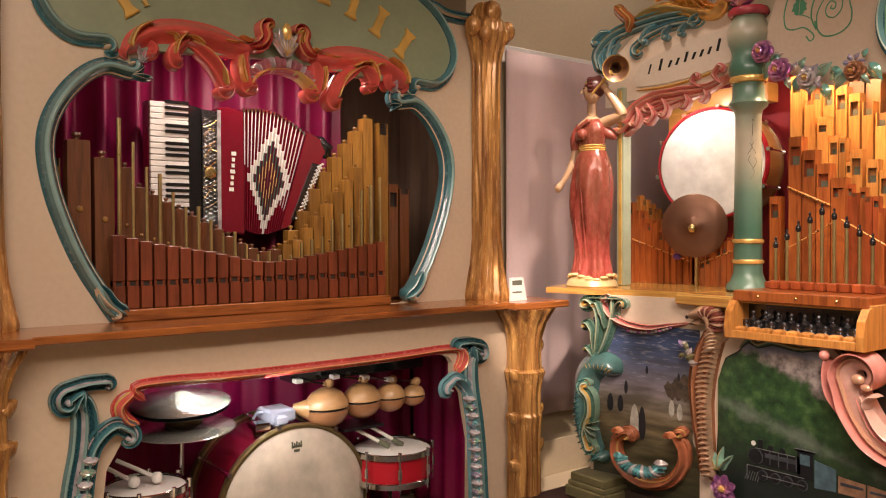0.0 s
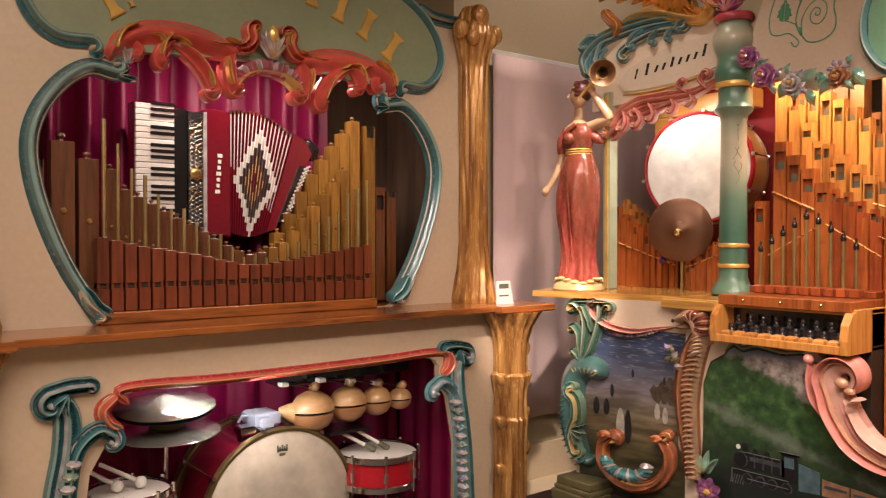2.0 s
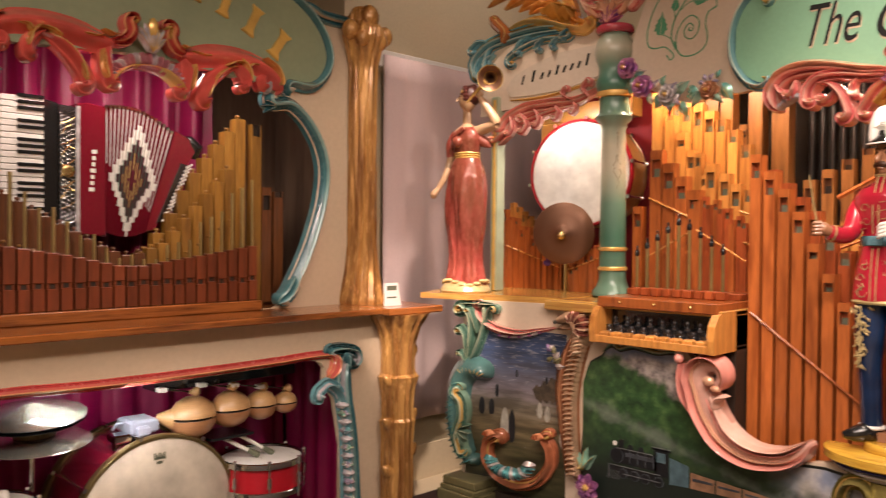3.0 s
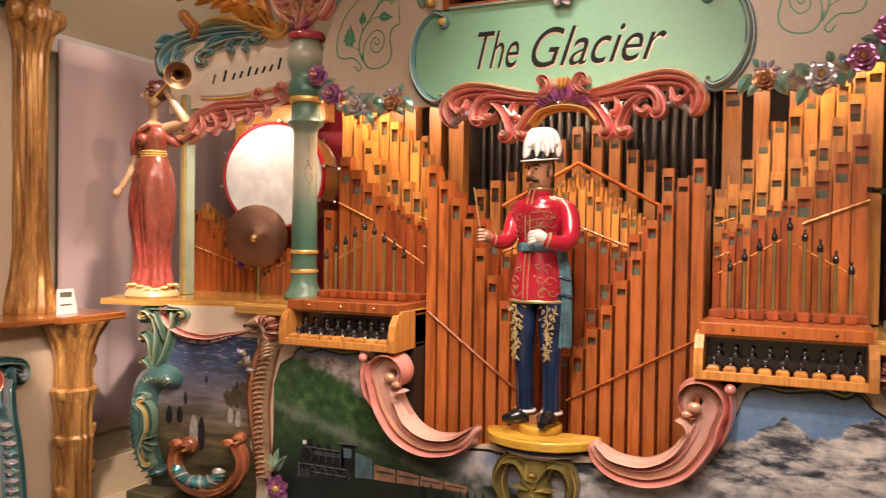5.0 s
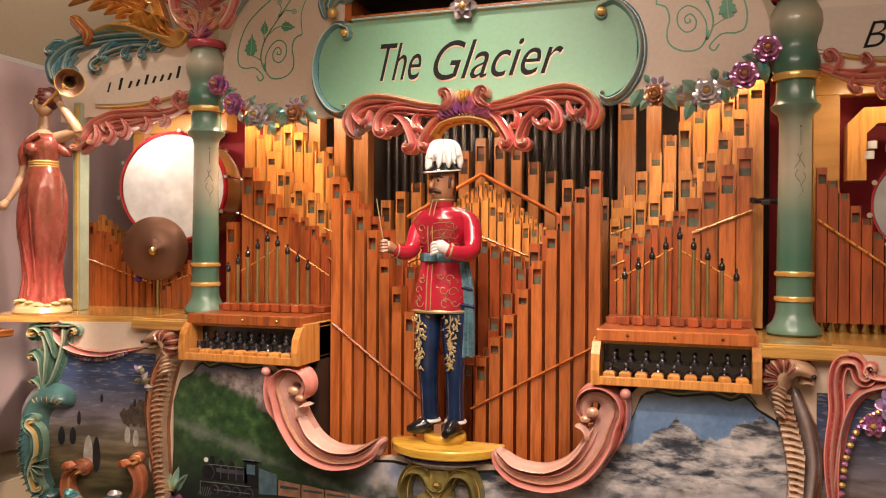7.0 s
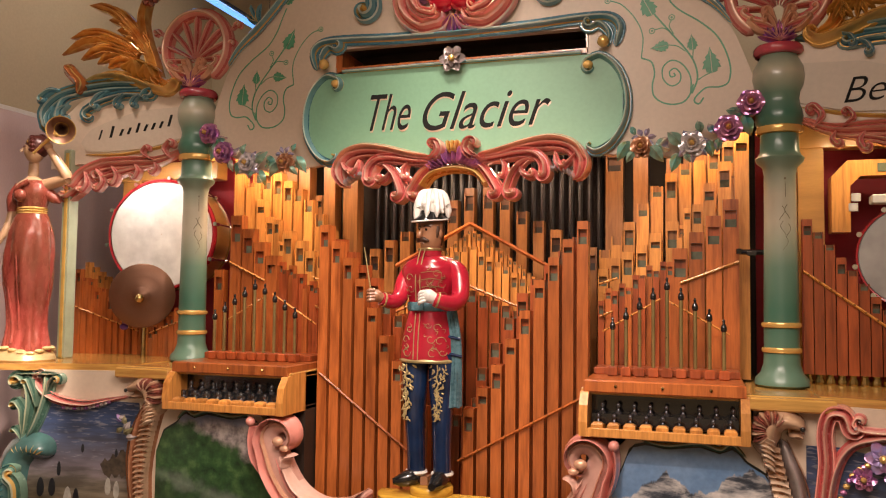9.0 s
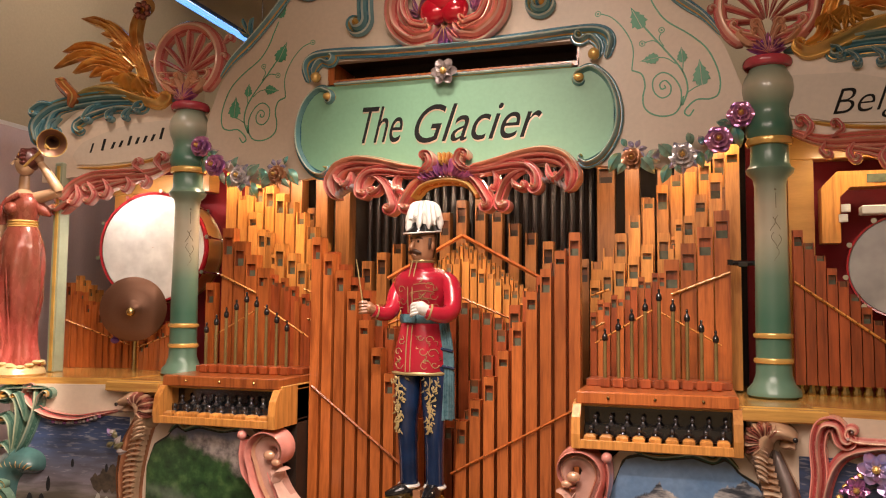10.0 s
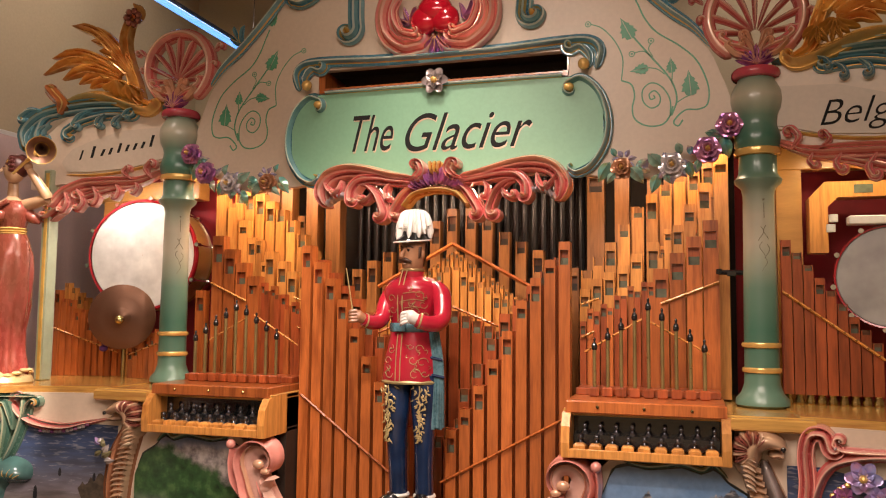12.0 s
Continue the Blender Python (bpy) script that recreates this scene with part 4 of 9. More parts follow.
# name board
g = Geo()
xs = [0.74 * math.sin(math.pi / 2 * k / 30) for k in range(-30, 31)]
stop = lambda a: 2.625 if abs(a) < 0.58 else 2.40 + 0.225 * math.sqrt(max(0, 1 - ((abs(a) - 0.58) / 0.165) ** 2))
sbot = lambda a: 2.215 if abs(a) < 0.58 else 2.40 - 0.185 * math.sqrt(max(0, 1 - ((abs(a) - 0.58) / 0.165) ** 2))
plate(g, lambda a, b, h: (a + 0.012, B0 - h, b), stop, sbot, span(-0.735, 0.735, 78), 0.0, 0.022)
part("name_board", g, [MINT], organ_b, "mint green name board with rounded ends", soft=False)
g = Geo()
for sgn in (-1, 1):
    M = lambda a, b, h: (sgn * a + 0.012, B0 - 0.01 - h, b)
    carve(g, M, [(0.585, 2.600), (0.645, 2.615), (0.715, 2.55), (0.750, 2.44), (0.740, 2.33), (0.685, 2.238), (0.625, 2.205), (0.590, 2.222)], 0.026, 0.050, 1.6, 0, 1, start=(0.034, 0.85, 1), end=(0.018, 0.5, -1), accent=(6,))
    carve(g, M, [(0.600, 2.745), (0.640, 2.757), (0.678, 2.712), (0.672, 2.655)], 0.026, 0.045, 1.6, 0, 1, start=(0.024, 0.85, -1), accent=(2,))
    carve(g, M, [(0.0, 2.772), (0.3, 2.776), (0.55, 2.788), (0.675, 2.782), (0.722, 2.735), (0.705, 2.655)], 0.028, 0.042, 1.4, 0, 1, taper=(1, 0.6), accent=(2,))
    carve(g, M, [(0.0, 2.634), (0.3, 2.634), (0.56, 2.634)], 0.016, 0.034, 1, 0, 1, taper=(1, 1), accent=(2,))
    g.ball(M(0.655, 2.672, 0.03), 0.026, 12, 1)
    g.ball(M(0.590, 2.575, 0.035), 0.020, 12, 1, (1.2, 0.8, 0.9))
part("name_board_frame", g, [SKYBLUE, GOLD], organ_b, "pale blue carved frame with gilded edges")
g = Geo()
flower(g, face_b(B0 - 0.035), (0.0, 2.645), 0.062, 0, 1, 6, 0.04)
part("flower_boss", g, [FADEDLILAC, GOLD], organ_b, "silver lustre flower boss")


def letters(name, text, size, m, mat, parent, label="", shear=0.3, extrude=0.002, fat=0.0, width=1.0):
    cu = bpy.data.curves.new(name, "FONT")
    cu.body, cu.size, cu.shear, cu.extrude, cu.offset = text, size, shear, extrude, fat
    cu.align_x, cu.align_y = "CENTER", "CENTER"
    cu.space_character = width
    tmp = new("lettering_tmp", cu)
    me = bpy.data.meshes.new_from_object(tmp.evaluated_get(bpy.context.evaluated_depsgraph_get()))
    bpy.data.objects.remove(tmp)
    me.transform(m)
    me.materials.clear()
    me.materials.append(mat)
    ob = new(name, me)
    ob.parent = parent
    ob.matrix_parent_inverse = Matrix.Translation(parent.get("base", (0, 0, 0))).inverted()
    return tagged(ob, label) if label else ob


def fitted(name, text, box, depth, mat, label, fat):
    """Lettering on the name board, brought to the box x0, x1, z0, z1."""
    ob = letters(name, text, 0.22, pose(0, 0, 0, 90, 0, 0), mat, organ_b, label, 0.42, 0.0008, fat)
    xs, zs = [v.co.x for v in ob.data.vertices], [v.co.z for v in ob.data.vertices]
    kx, kz = (box[1] - box[0]) / (max(xs) - min(xs)), (box[3] - box[2]) / (max(zs) - min(zs))
    for v in ob.data.vertices:
        v.co = (box[0] + (v.co.x - min(xs)) * kx, v.co.y + B0 - depth, box[2] + (v.co.z - min(zs)) * kz)


for word, box in (("The", (-0.408, -0.205, 2.341, 2.512)), ("Glacier", (-0.147, 0.442, 2.330, 2.504))):
    fitted("lettering", word, box, 0.0245, INK, "black slanting letters on the name board", -0.0004)
    fitted("letter_shadow", word, (box[0] + 0.003, box[1] + 0.003, box[2] - 0.008, box[3] - 0.007), 0.0230, PALERIB, "pale pink shadow line of the lettering", -0.0008)

# pink swag under the name board
g = Geo()
for sgn in (-1, 1):
    F = lambda y: (lambda a, b, h: (sgn * a + 0.012, B0 - y - h, b))
    # upper leaf that runs out to a hooked tip
    carve(g, F(0.030), [(0.10, 2.195), (0.20, 2.205), (0.30, 2.232), (0.42, 2.248), (0.515, 2.228), (0.562, 2.165), (0.550, 2.105), (0.525, 2.085)], lambda u: 0.024 + 0.022 * u, 0.060, 2.6, 0, 1, taper=(0.8, 0.15), accent=(), back=0.05)
    carve(g, F(0.055), [(0.12, 2.212), (0.22, 2.228), (0.34, 2.258), (0.45, 2.268), (0.54, 2.235), (0.585, 2.170)], lambda u: 0.013 + 0.004 * u, 0.045, 1, 1, 1, taper=(0.5, 0.3), accent=(), back=0.05)
    # second leaf, ending in a curl
    carve(g, F(0.050), [(0.11, 2.180), (0.20, 2.190), (0.29, 2.205), (0.365, 2.200), (0.405, 2.160), (0.412, 2.115)], lambda u: 0.022 + 0.010 * u, 0.055, 2.0, 0, 1, taper=(0.8, 0.7), accent=(), back=0.06, end=(0.020, 0.55, -1))
    # third leaf, a sickle that drops to the inner curl
    carve(g, F(0.060), [(0.385, 2.180), (0.325, 2.172), (0.278, 2.130), (0.252, 2.075), (0.243, 2.045)], lambda u: 0.014 + 0.018 * u, 0.055, 1.6, 0, 1, taper=(0.15, 0.8), accent=(), back=0.06, end=(0.024, 0.7, 1))
    carve(g, F(0.045), [(0.10, 2.170), (0.145, 2.135), (0.180, 2.085), (0.200, 2.050)], lambda u: 0.024 + 0.004 * u, 0.060, 1.8, 0, 1, taper=(0.6, 0.8), accent=(), back=0.06, end=(0.022, 0.7, -1))
    for pts, wd, e in (([(0.30, 2.150), (0.315, 2.118), (0.34, 2.100)], 0.015, (0.018, 0.8, 1)), ([(0.215, 2.185), (0.235, 2.150), (0.232, 2.115)], 0.013, (0.012, 0.6, -1)), ([(0.455, 2.205), (0.462, 2.165), (0.478, 2.140)], 0.015, (0.014, 0.7, 1)), ([(0.545, 2.200), (0.520, 2.165), (0.505, 2.150)], 0.012, (0.010, 0.7, -1))):
        carve(g, F(0.062), pts, wd, 0.04, 1.4, 0, 1, end=e, accent=(), back=0.05, taper=(0.3, 0.8))
    # silvered frill between the curl and the tip
    for k in range(6):
        a = 0.435 + 0.018 * k
        carve(g, F(0.045), [(a, 2.150 + 0.004 * k - 0.002 * k * k), (a + 0.004, 2.120 + 0.003 * k - 0.002 * k * k)], 0.010, 0.03, 1, 2, 2, taper=(0.6, 0.8), accent=(), n=3, back=0.04)
    # rolled leaf beside the shell
    carve(g, F(0.070), [(0.125, 2.190), (0.085, 2.200), (0.062, 2.228), (0.070, 2.258)], lambda u: 0.022, 0.055, 2.6, 0, 1, taper=(0.4, 0.9), accent=(), back=0.06, end=(0.020, 0.6, -1))
part("swag", g, [PINK, ROSEGILT, LUSTRE], organ_b, "salmon pink acanthus swag with gilded edges")
F = lambda y: (lambda a, b, h: (a + 0.012, B0 - y - h, b))
g = Geo()
carve(g, F(0.050), [(-0.150, 2.075), (-0.105, 2.125), (-0.05, 2.143), (0.0, 2.147), (0.05, 2.143), (0.105, 2.125), (0.150, 2.075)], 0.017, 0.045, 1, 0, 0, back=0.05, taper=(1, 1))
shell = part("swag_shell", g, [GOLD], organ_b, "gilded arch under a violet lustre shell")
for k in range(13):
    a = radians(24 + 11 * k)
    r1 = 0.100 + 0.018 * abs(math.sin(a)) ** 3
    g = Geo()
    carve(g, F(0.062), [(0.045 * math.cos(a) * 1.9, 2.125 + 0.045 * math.sin(a)), (0.085 * math.cos(a) * 1.5, 2.125 + 0.078 * math.sin(a)), (r1 * math.cos(a) * 1.25, 2.132 + r1 * math.sin(a))], lambda u: 0.007 + 0.006 * u, 0.030, 1, 0, 0, taper=(0.6, 0.8), n=3, accent=(), back=0.04)
    part("shell_rib", g, [LACE], shell, "violet lustre shell rib")
for a in (-0.018, 0.0, 0.018):
    g = Geo()
    carve(g, F(0.078), [(a * 0.8, 2.215), (a, 2.245), (a * 1.3, 2.272)], 0.011, 0.03, 1, 0, 0, taper=(0.5, 0.9), n=3, accent=(), back=0.05)
    part("shell_tip", g, [GOLD], shell, "gilded leaf tip")

# crest
g = Geo()
for sgn in (-1, 1):
    M = face_b(B0 - 0.02, sgn)
    carve(g, M, [(0.10, 3.12), (0.20, 3.10), (0.255, 3.0), (0.245, 2.89), (0.16, 2.815), (0.07, 2.82)], 0.045, 0.06, 2.5, 0, 1, end=(0.04, 0.7, -1))
    carve(g, face_b(B0 - 0.05, sgn), [(0.16, 3.06), (0.20, 2.98), (0.17, 2.89), (0.10, 2.86)], 0.025, 0.05, 2, 0, 1, end=(0.025, 0.7, -1))
part("crest_scroll", g, [PINK, ROSEGILT], organ_b, "pink and gold crest scrolls round a red jewel")
g = Geo()
for dx in (-0.045, 0.045):
    g.ball((dx, B0 - 0.06, 2.925), 0.072, 18, 0, (1, 0.6, 0.95))
g.ball((0, B0 - 0.06, 2.97), 0.085, 18, 0, (1, 0.6, 0.8))
part("jewel", g, [paint("ruby_glaze", (0.45, 0.005, 0.02), 0.08, 0.8, 5, 60, 0.0, coat=1.0, metal=0.3)], organ_b, "glossy ruby red jewel")
g = Geo()
sprays(g, face_b(B0 - 0.03), (0.0, 2.86), (225, 250, 270, 290, 315), 0.10, 0, 1, 0.04, 0.0)
for sgn in (-1, 1):
    sprays(g, face_b(B0 - 0.02, sgn), (0.13, 2.93), (20, 60, 100), 0.09, 0, 1, 0.03, 0.3)
part("crest_leaves", g, [LACE, GOLD], organ_b, "violet lustre leaves under the jewel")
for sgn in (-1, 1):
    g = Geo()
    M = face_b(B0 - 0.01, sgn)
    carve(g, M, [(0.36, 3.25), (0.40, 3.12), (0.405, 3.0), (0.40, 2.93)], 0.04, 0.06, 2.5, 0, 1, end=(0.04, 0.9, 1), accent=(2, 5))
    carve(g, M, [(0.55, 3.27), (0.60, 3.14), (0.68, 3.09), (0.74, 3.10)], 0.03, 0.05, 2, 0, 1, end=(0.025, 0.7, 1))
    carve(g, M, [(0.80, 3.12), (0.92, 2.985), (1.02, 2.885), (1.12, 2.80), (1.19, 2.71)], 0.024, 0.04, 1.5, 0, 1, accent=(2,), start=(0.025, 0.6, -1))
    sprays(g, M, (1.02, 2.92), (20, 50, 85), 0.10, 0, 1, 0.03, 0.5)
    part("blue_scroll", g, [SKYBLUE, GOLD], organ_b, "pale blue leaf scrolls with gilded ridges")

# painted vines
def lobed(g, sgn, at, ang, size):
    """A flat painted leaf with pointed lobes on both sides of its rib."""
    c, s = math.cos(ang), math.sin(ang)
    put = lambda u, v: (sgn * (at[0] + size * (u * c - v * s)), B0 - 0.0024, at[1] + size * (u * s + v * c))
    edge = ((0.0, 0.02), (0.05, 0.20), (0.22, 0.24), (0.20, 0.36), (0.42, 0.27), (0.46, 0.33), (0.60, 0.18), (0.68, 0.22), (0.80, 0.09), (1.08, 0.0))
    for (u0, v0), (u1, v1) in zip(edge, edge[1:]):
        for q in (-1, 1):
            g.cap([put(u0, 0.012 * q), put(u0, v0 * q), put(u1, v1 * q), put(u1, 0.0 if u1 > 1 else 0.012 * q)], 0)


for sgn in (-1, 1):
    g = Geo()
    def line(pts, r=0.0022, n=6):
        pp = catmull([Vector(p) for p in pts], n)
        rows = []
        for i, p in enumerate(pp):
            t = (pp[min(i + 1, len(pp) - 1)] - pp[max(i - 1, 0)]).normalized()
            q = Vector((-t.y, t.x)) * r
            rows.append([(sgn * (p + q).x, B0 - 0.0015, (p + q).y), (sgn * (p - q).x, B0 - 0.0015, (p - q).y)])
        g.grid(rows, 0)
    line([(1.022, 2.433), (1.022, 2.50), (0.992, 2.555), (0.949, 2.578), (0.912, 2.552), (0.912, 2.502), (0.943, 2.470), (0.976, 2.482), (0.982, 2.516), (0.960, 2.543), (0.938, 2.530), (0.943, 2.508), (0.960, 2.512), (0.955, 2.524)], 0.003)
    line([(1.027, 2.432), (1.049, 2.496), (1.037, 2.562), (1.003, 2.620), (0.955, 2.681), (0.875, 2.783)], 0.0036)
    line([(1.003, 2.611), (0.968, 2.637), (0.930, 2.645)])
    line([(1.030, 2.571), (1.033, 2.618)], n=3)
    line([(1.049, 2.486), (1.076, 2.503), (1.106, 2.517)])
    line([(0.950, 2.691), (0.915, 2.718), (0.879, 2.714)])
    line([(0.955, 2.690), (0.937, 2.725), (0.946, 2.750)])
    line([(0.694, 2.857), (0.743, 2.834), (0.797, 2.771), (0.829, 2.692), (0.823, 2.597)], 0.0026)
    line([(0.823, 2.597), (0.864, 2.577), (0.877, 2.527), (0.868, 2.480), (0.873, 2.435), (0.902, 2.405), (0.948, 2.391), (0.994, 2.399), (1.021, 2.433), (1.033, 2.472)], 0.0034)
    line([(0.870, 2.98), (0.895, 2.924), (0.921, 2.864), (0.969, 2.798), (1.066, 2.727), (1.134, 2.656), (1.175, 2.551), (1.172, 2.475), (1.137, 2.453), (1.085, 2.453), (1.047, 2.423), (1.036, 2.400), (1.054, 2.387), (1.073, 2.412)], 0.0034)
    for at, an, sz in (((0.868, 2.777), 2.03, 0.100), ((0.934, 2.645), 3.30, 0.072), ((1.031, 2.615), 1.65, 0.064), ((1.107, 2.512), 1.66, 0.104), ((0.87, 3.0), 2.2, 0.07)):
        lobed(g, sgn, at, an, sz)
    for at in ((0.682, 2.858), (0.867, 2.710), (0.947, 2.761)):
        g.grid([[(sgn * (at[0] + q * math.cos(a)), B0 - 0.0016, at[1] + q * math.sin(a)) for a in (2 * math.pi * k / 14 for k in range(14))] for q in (0.0135, 0.0095)], 0, wrap=True)
        g.cap([(sgn * (at[0] + 0.005 * math.cos(a)), B0 - 0.0016, at[1] + 0.005 * math.sin(a)) for a in (2 * math.pi * k / 10 for k in range(10))], 0)
    part("painted_vine", g, [VINE], organ_b, "green brush-painted vine with leaves", soft=False)

# garlands
def rose(g, M, at, r, mi, heart, h):
    """A full-blown carved rose: cupped petals in three rings."""
    for ring, (rr, lift, n) in enumerate(((1.0, 0.35, 6), (0.72, 0.75, 5), (0.42, 1.05, 4))):
        for k in range(n):
            a0 = 2 * math.pi * (k + 0.37 * ring) / n
            rows = []
            for u in (0.0, 0.4, 0.75, 0.95, 1.0):
                row = []
                for s in (-1, -0.5, 0, 0.5, 1):
                    wv = 1.0 * math.pi / n * 1.25 * s * math.sin(math.pi * (0.12 + 0.62 * u))
                    d = r * rr * (0.12 + 0.88 * u) * (1 - 0.10 * s * s)
                    up = h * (lift * (0.35 + 0.65 * math.sin(math.pi * 0.62 * u)) - (0.22 * h / 0.06 if u == 1.0 else 0) + 0.10 * s * s)
                    row.append(M(at[0] + d * math.cos(a0 + wv), at[1] + d * math.sin(a0 + wv), up))
                rows.append(row)
            g.grid(rows, mi)
    g.grid([[M(at[0] + r * 0.20 * k * math.cos(a), at[1] + r * 0.20 * k * math.sin(a), h * (0.85 + 0.4 * math.sqrt(1 - k * k))) for a in (2 * math.pi * q / 8 for q in range(8))] for k in (1, 0.7, 0.05)], heart, wrap=True)


LEAFTURQ = paint("turquoise_lustre_leaf", (0.18, 0.60, 0.58), 0.12, 0.5, 22, 90, 0.03, metal=0.5, coat=1.0, c2=(0.34, 0.36, 0.12))
for sgn in (-1, 1):
    fl = face_b(B0 - 0.045, sgn)
    for at, r, mt in (((1.251, 2.366), 0.056, LACE), ((1.166, 2.268), 0.058, LACE), ((1.026, 2.209), 0.058, LUSTRE), ((0.825, 2.206), 0.048, COPPER)):
        g = Geo()
        rose(g, fl, at, r, 0, 1, 0.06)
        part("garland_flower", g, [mt, GOLD], organ_b, "lustre-painted carved rose")
    for cx, cz, rr in ((1.026, 2.209, 0.052), (0.836, 2.240, 0.038)):
        for k in range(7):
            a = 2 * math.pi * (k + 0.3) / 7
            g = Geo()
            leaf(g, face_b(B0 - 0.04, sgn), (cx + 0.4 * rr * math.cos(a), cz + 0.4 * rr * math.sin(a)), a, rr, 0, 0.012)
            part("garland_petal", g, [IRISBLUE], organ_b, "lilac-blue lustre petal")
    for k, ((x0, z0), (x1, z1)) in enumerate((((0.973, 2.180), (0.946, 2.110)), ((0.886, 2.192), (0.934, 2.250)), ((0.988, 2.205), (0.932, 2.268)), ((1.226, 2.325), (1.250, 2.245)), ((1.218, 2.322), (1.160, 2.348)), ((1.062, 2.255), (1.048, 2.308)), ((0.775, 2.238), (0.728, 2.165)),
                                              ((1.133, 2.235), (1.122, 2.180)), ((0.858, 2.213), (0.912, 2.150)), ((1.085, 2.230), (1.105, 2.165)), ((0.940, 2.190), (0.880, 2.214)), ((0.995, 2.172), (1.020, 2.140)), ((0.800, 2.262), (0.782, 2.300)), ((1.110, 2.250), (1.090, 2.295)), ((0.800, 2.190), (0.765, 2.150)))):
        g = Geo()
        leaf(g, face_b(B0 - 0.03, sgn), (x0, z0), math.atan2(z1 - z0, x1 - x0), 1.05 * math.hypot(x1 - x0, z1 - z0), 0, 0.012 + 0.006 * (k % 3))
        part("garland_leaf", g, [(LEAFTURQ, PEARL, LEAFGREEN)[k % 3]], organ_b, "turquoise and green lustre leaf")

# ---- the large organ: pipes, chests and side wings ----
# second entry is the darker wood that stands for shade inside the pipe
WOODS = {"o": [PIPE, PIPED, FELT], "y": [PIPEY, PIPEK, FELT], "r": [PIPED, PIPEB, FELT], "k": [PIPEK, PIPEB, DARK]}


def rank(label, at, xs, y, z0, tops, w, kind, d=None, slot=1.0, cover=0.88):
    r = thing("pipe_rank", at, label, "organ pipes", "ranks of organ pipes")
    for x in xs:
        if x < -1.18:
            continue
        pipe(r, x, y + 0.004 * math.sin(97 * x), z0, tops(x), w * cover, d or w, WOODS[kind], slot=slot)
    return r


for sgn in (-1, 1):
    S = lambda f: (lambda x: f(abs(x)))
    nm = "rank of varnished square wooden organ pipes"
    # big front pipes falling to the middle
    xs = [sgn * (0.59 - 0.0605 * k) for k in range(9)]
    r = rank(nm + " stepping down to the middle", (sgn * 0.35, -0.1, 0.4), xs, -0.10, 0.42, S(lerp([(0.08, 1.06), (0.2, 1.24), (0.32, 1.46), (0.40, 1.64), (0.47, 1.75), (0.59, 1.90)])), 0.056, "o", 0.07, 1.2, 0.82)
    rail(r, (sgn * 0.60, -0.112, 1.20 - 0.025 * sgn), (sgn * (0.13 if sgn < 0 else 0.065), -0.112, 0.878), 0.006, 9, [PIPE])
    xs = [sgn * (0.56 - 0.0605 * k) for k in range(8)]
    rank(nm, (sgn * 0.35, 0.0, 0.4), xs, -0.01, 0.42, S(lerp([(0.08, 1.16), (0.32, 1.60), (0.56, 1.84)])), 0.055, "r", 0.06)
    # side bays: front ranks on the chest
    dx = 0.03 if sgn < 0 else 0.0
    r = thing("pipe_rank", (sgn * 0.95, 0.05, 1.24), nm + " behind the brass pipes", "organ pipes", "ranks of organ pipes")
    for k in range(4):
        pipe(r, sgn * (1.176 - 0.067 * k - dx), 0.04, 1.25, 1.992 - 0.067 * k - dx * 0.8, 0.061, 0.055, WOODS["o"], slot=1.2)
    for k in range(11):
        x = 0.935 - 0.0285 * k
        pipe(r, sgn * x, 0.05 + 0.016 * (k % 2), 1.25, 1.735 - 0.0165 * k + 0.028 * (k % 2) + 0.01 * math.sin(5 * k), 0.026, 0.035, WOODS["r" if k % 3 else "o"], slot=1.2 if k % 2 else 1.0)
    rail(r, (sgn * 0.645, 0.03, 1.64), (sgn * 0.72, 0.03, 1.665), 0.005, 2)
    rail(r, (sgn * 0.975, 0.03, 1.645), (sgn * (1.205 - dx), 0.03, 1.735), 0.006, 6)
    rail(r, (sgn * 0.645, 0.035, 1.50), (sgn * 0.70, 0.035, 1.525), 0.005, 2)
    rail(r, (sgn * 0.665, -0.02, 1.44), (sgn * 0.90, -0.02, 1.58), 0.004, 5)
    rail(r, (sgn * 1.165, -0.02, 1.44), (sgn * 0.93, -0.02, 1.57), 0.004, 5)
    r = thing("pipe_rank", (sgn * 0.95, 0.14, 1.24), nm + " with cut windows", "organ pipes", "ranks of organ pipes")
    for k, (x, zt, w) in enumerate(((0.648, 1.708, 0.044), (0.701, 1.755, 0.044), (0.754, 1.783, 0.046), (0.814, 1.812, 0.048), (0.871, 1.863, 0.050), (0.942, 1.913, 0.052), (0.972, 1.86, 0.024), (1.004, 1.969, 0.030), (1.045, 1.985, 0.042), (1.094, 2.074, 0.048), (1.156, 2.164, 0.052), (1.224, 2.285, 0.058))):
        pipe(r, sgn * (x - dx), 0.13 + 0.003 * (k % 3), 1.25, zt - dx * 0.6, w, 0.05, WOODS["y"], slot=1.2 if k % 4 != 2 else 1.0)
    for k in range(12):
        pipe(r, sgn * (0.672 + 0.0515 * k - dx), 0.165 + 0.004 * (k % 2), 1.25, 1.64 + 0.045 * k + 0.02 * math.sin(9 * k), 0.022, 0.026, WOODS["y"], slot=1.2 if k % 2 else 1.0)
    r = thing("pipe_rank", (sgn * 0.95, 0.24, 1.24), nm + " with open notches", "organ pipes", "ranks of organ pipes")
    for k, (x, zt) in enumerate(((0.646, 1.797), (0.699, 1.857), (0.753, 1.922), (0.813, 2.004), (0.875, 2.079), (0.935, 2.135), (0.995, 2.18), (1.055, 2.22), (1.115, 2.25), (1.175, 2.28))):
        pipe(r, sgn * (x - dx), 0.225, 1.25, zt - dx * 0.6, 0.050, 0.055, WOODS["y"], slot=1.0)
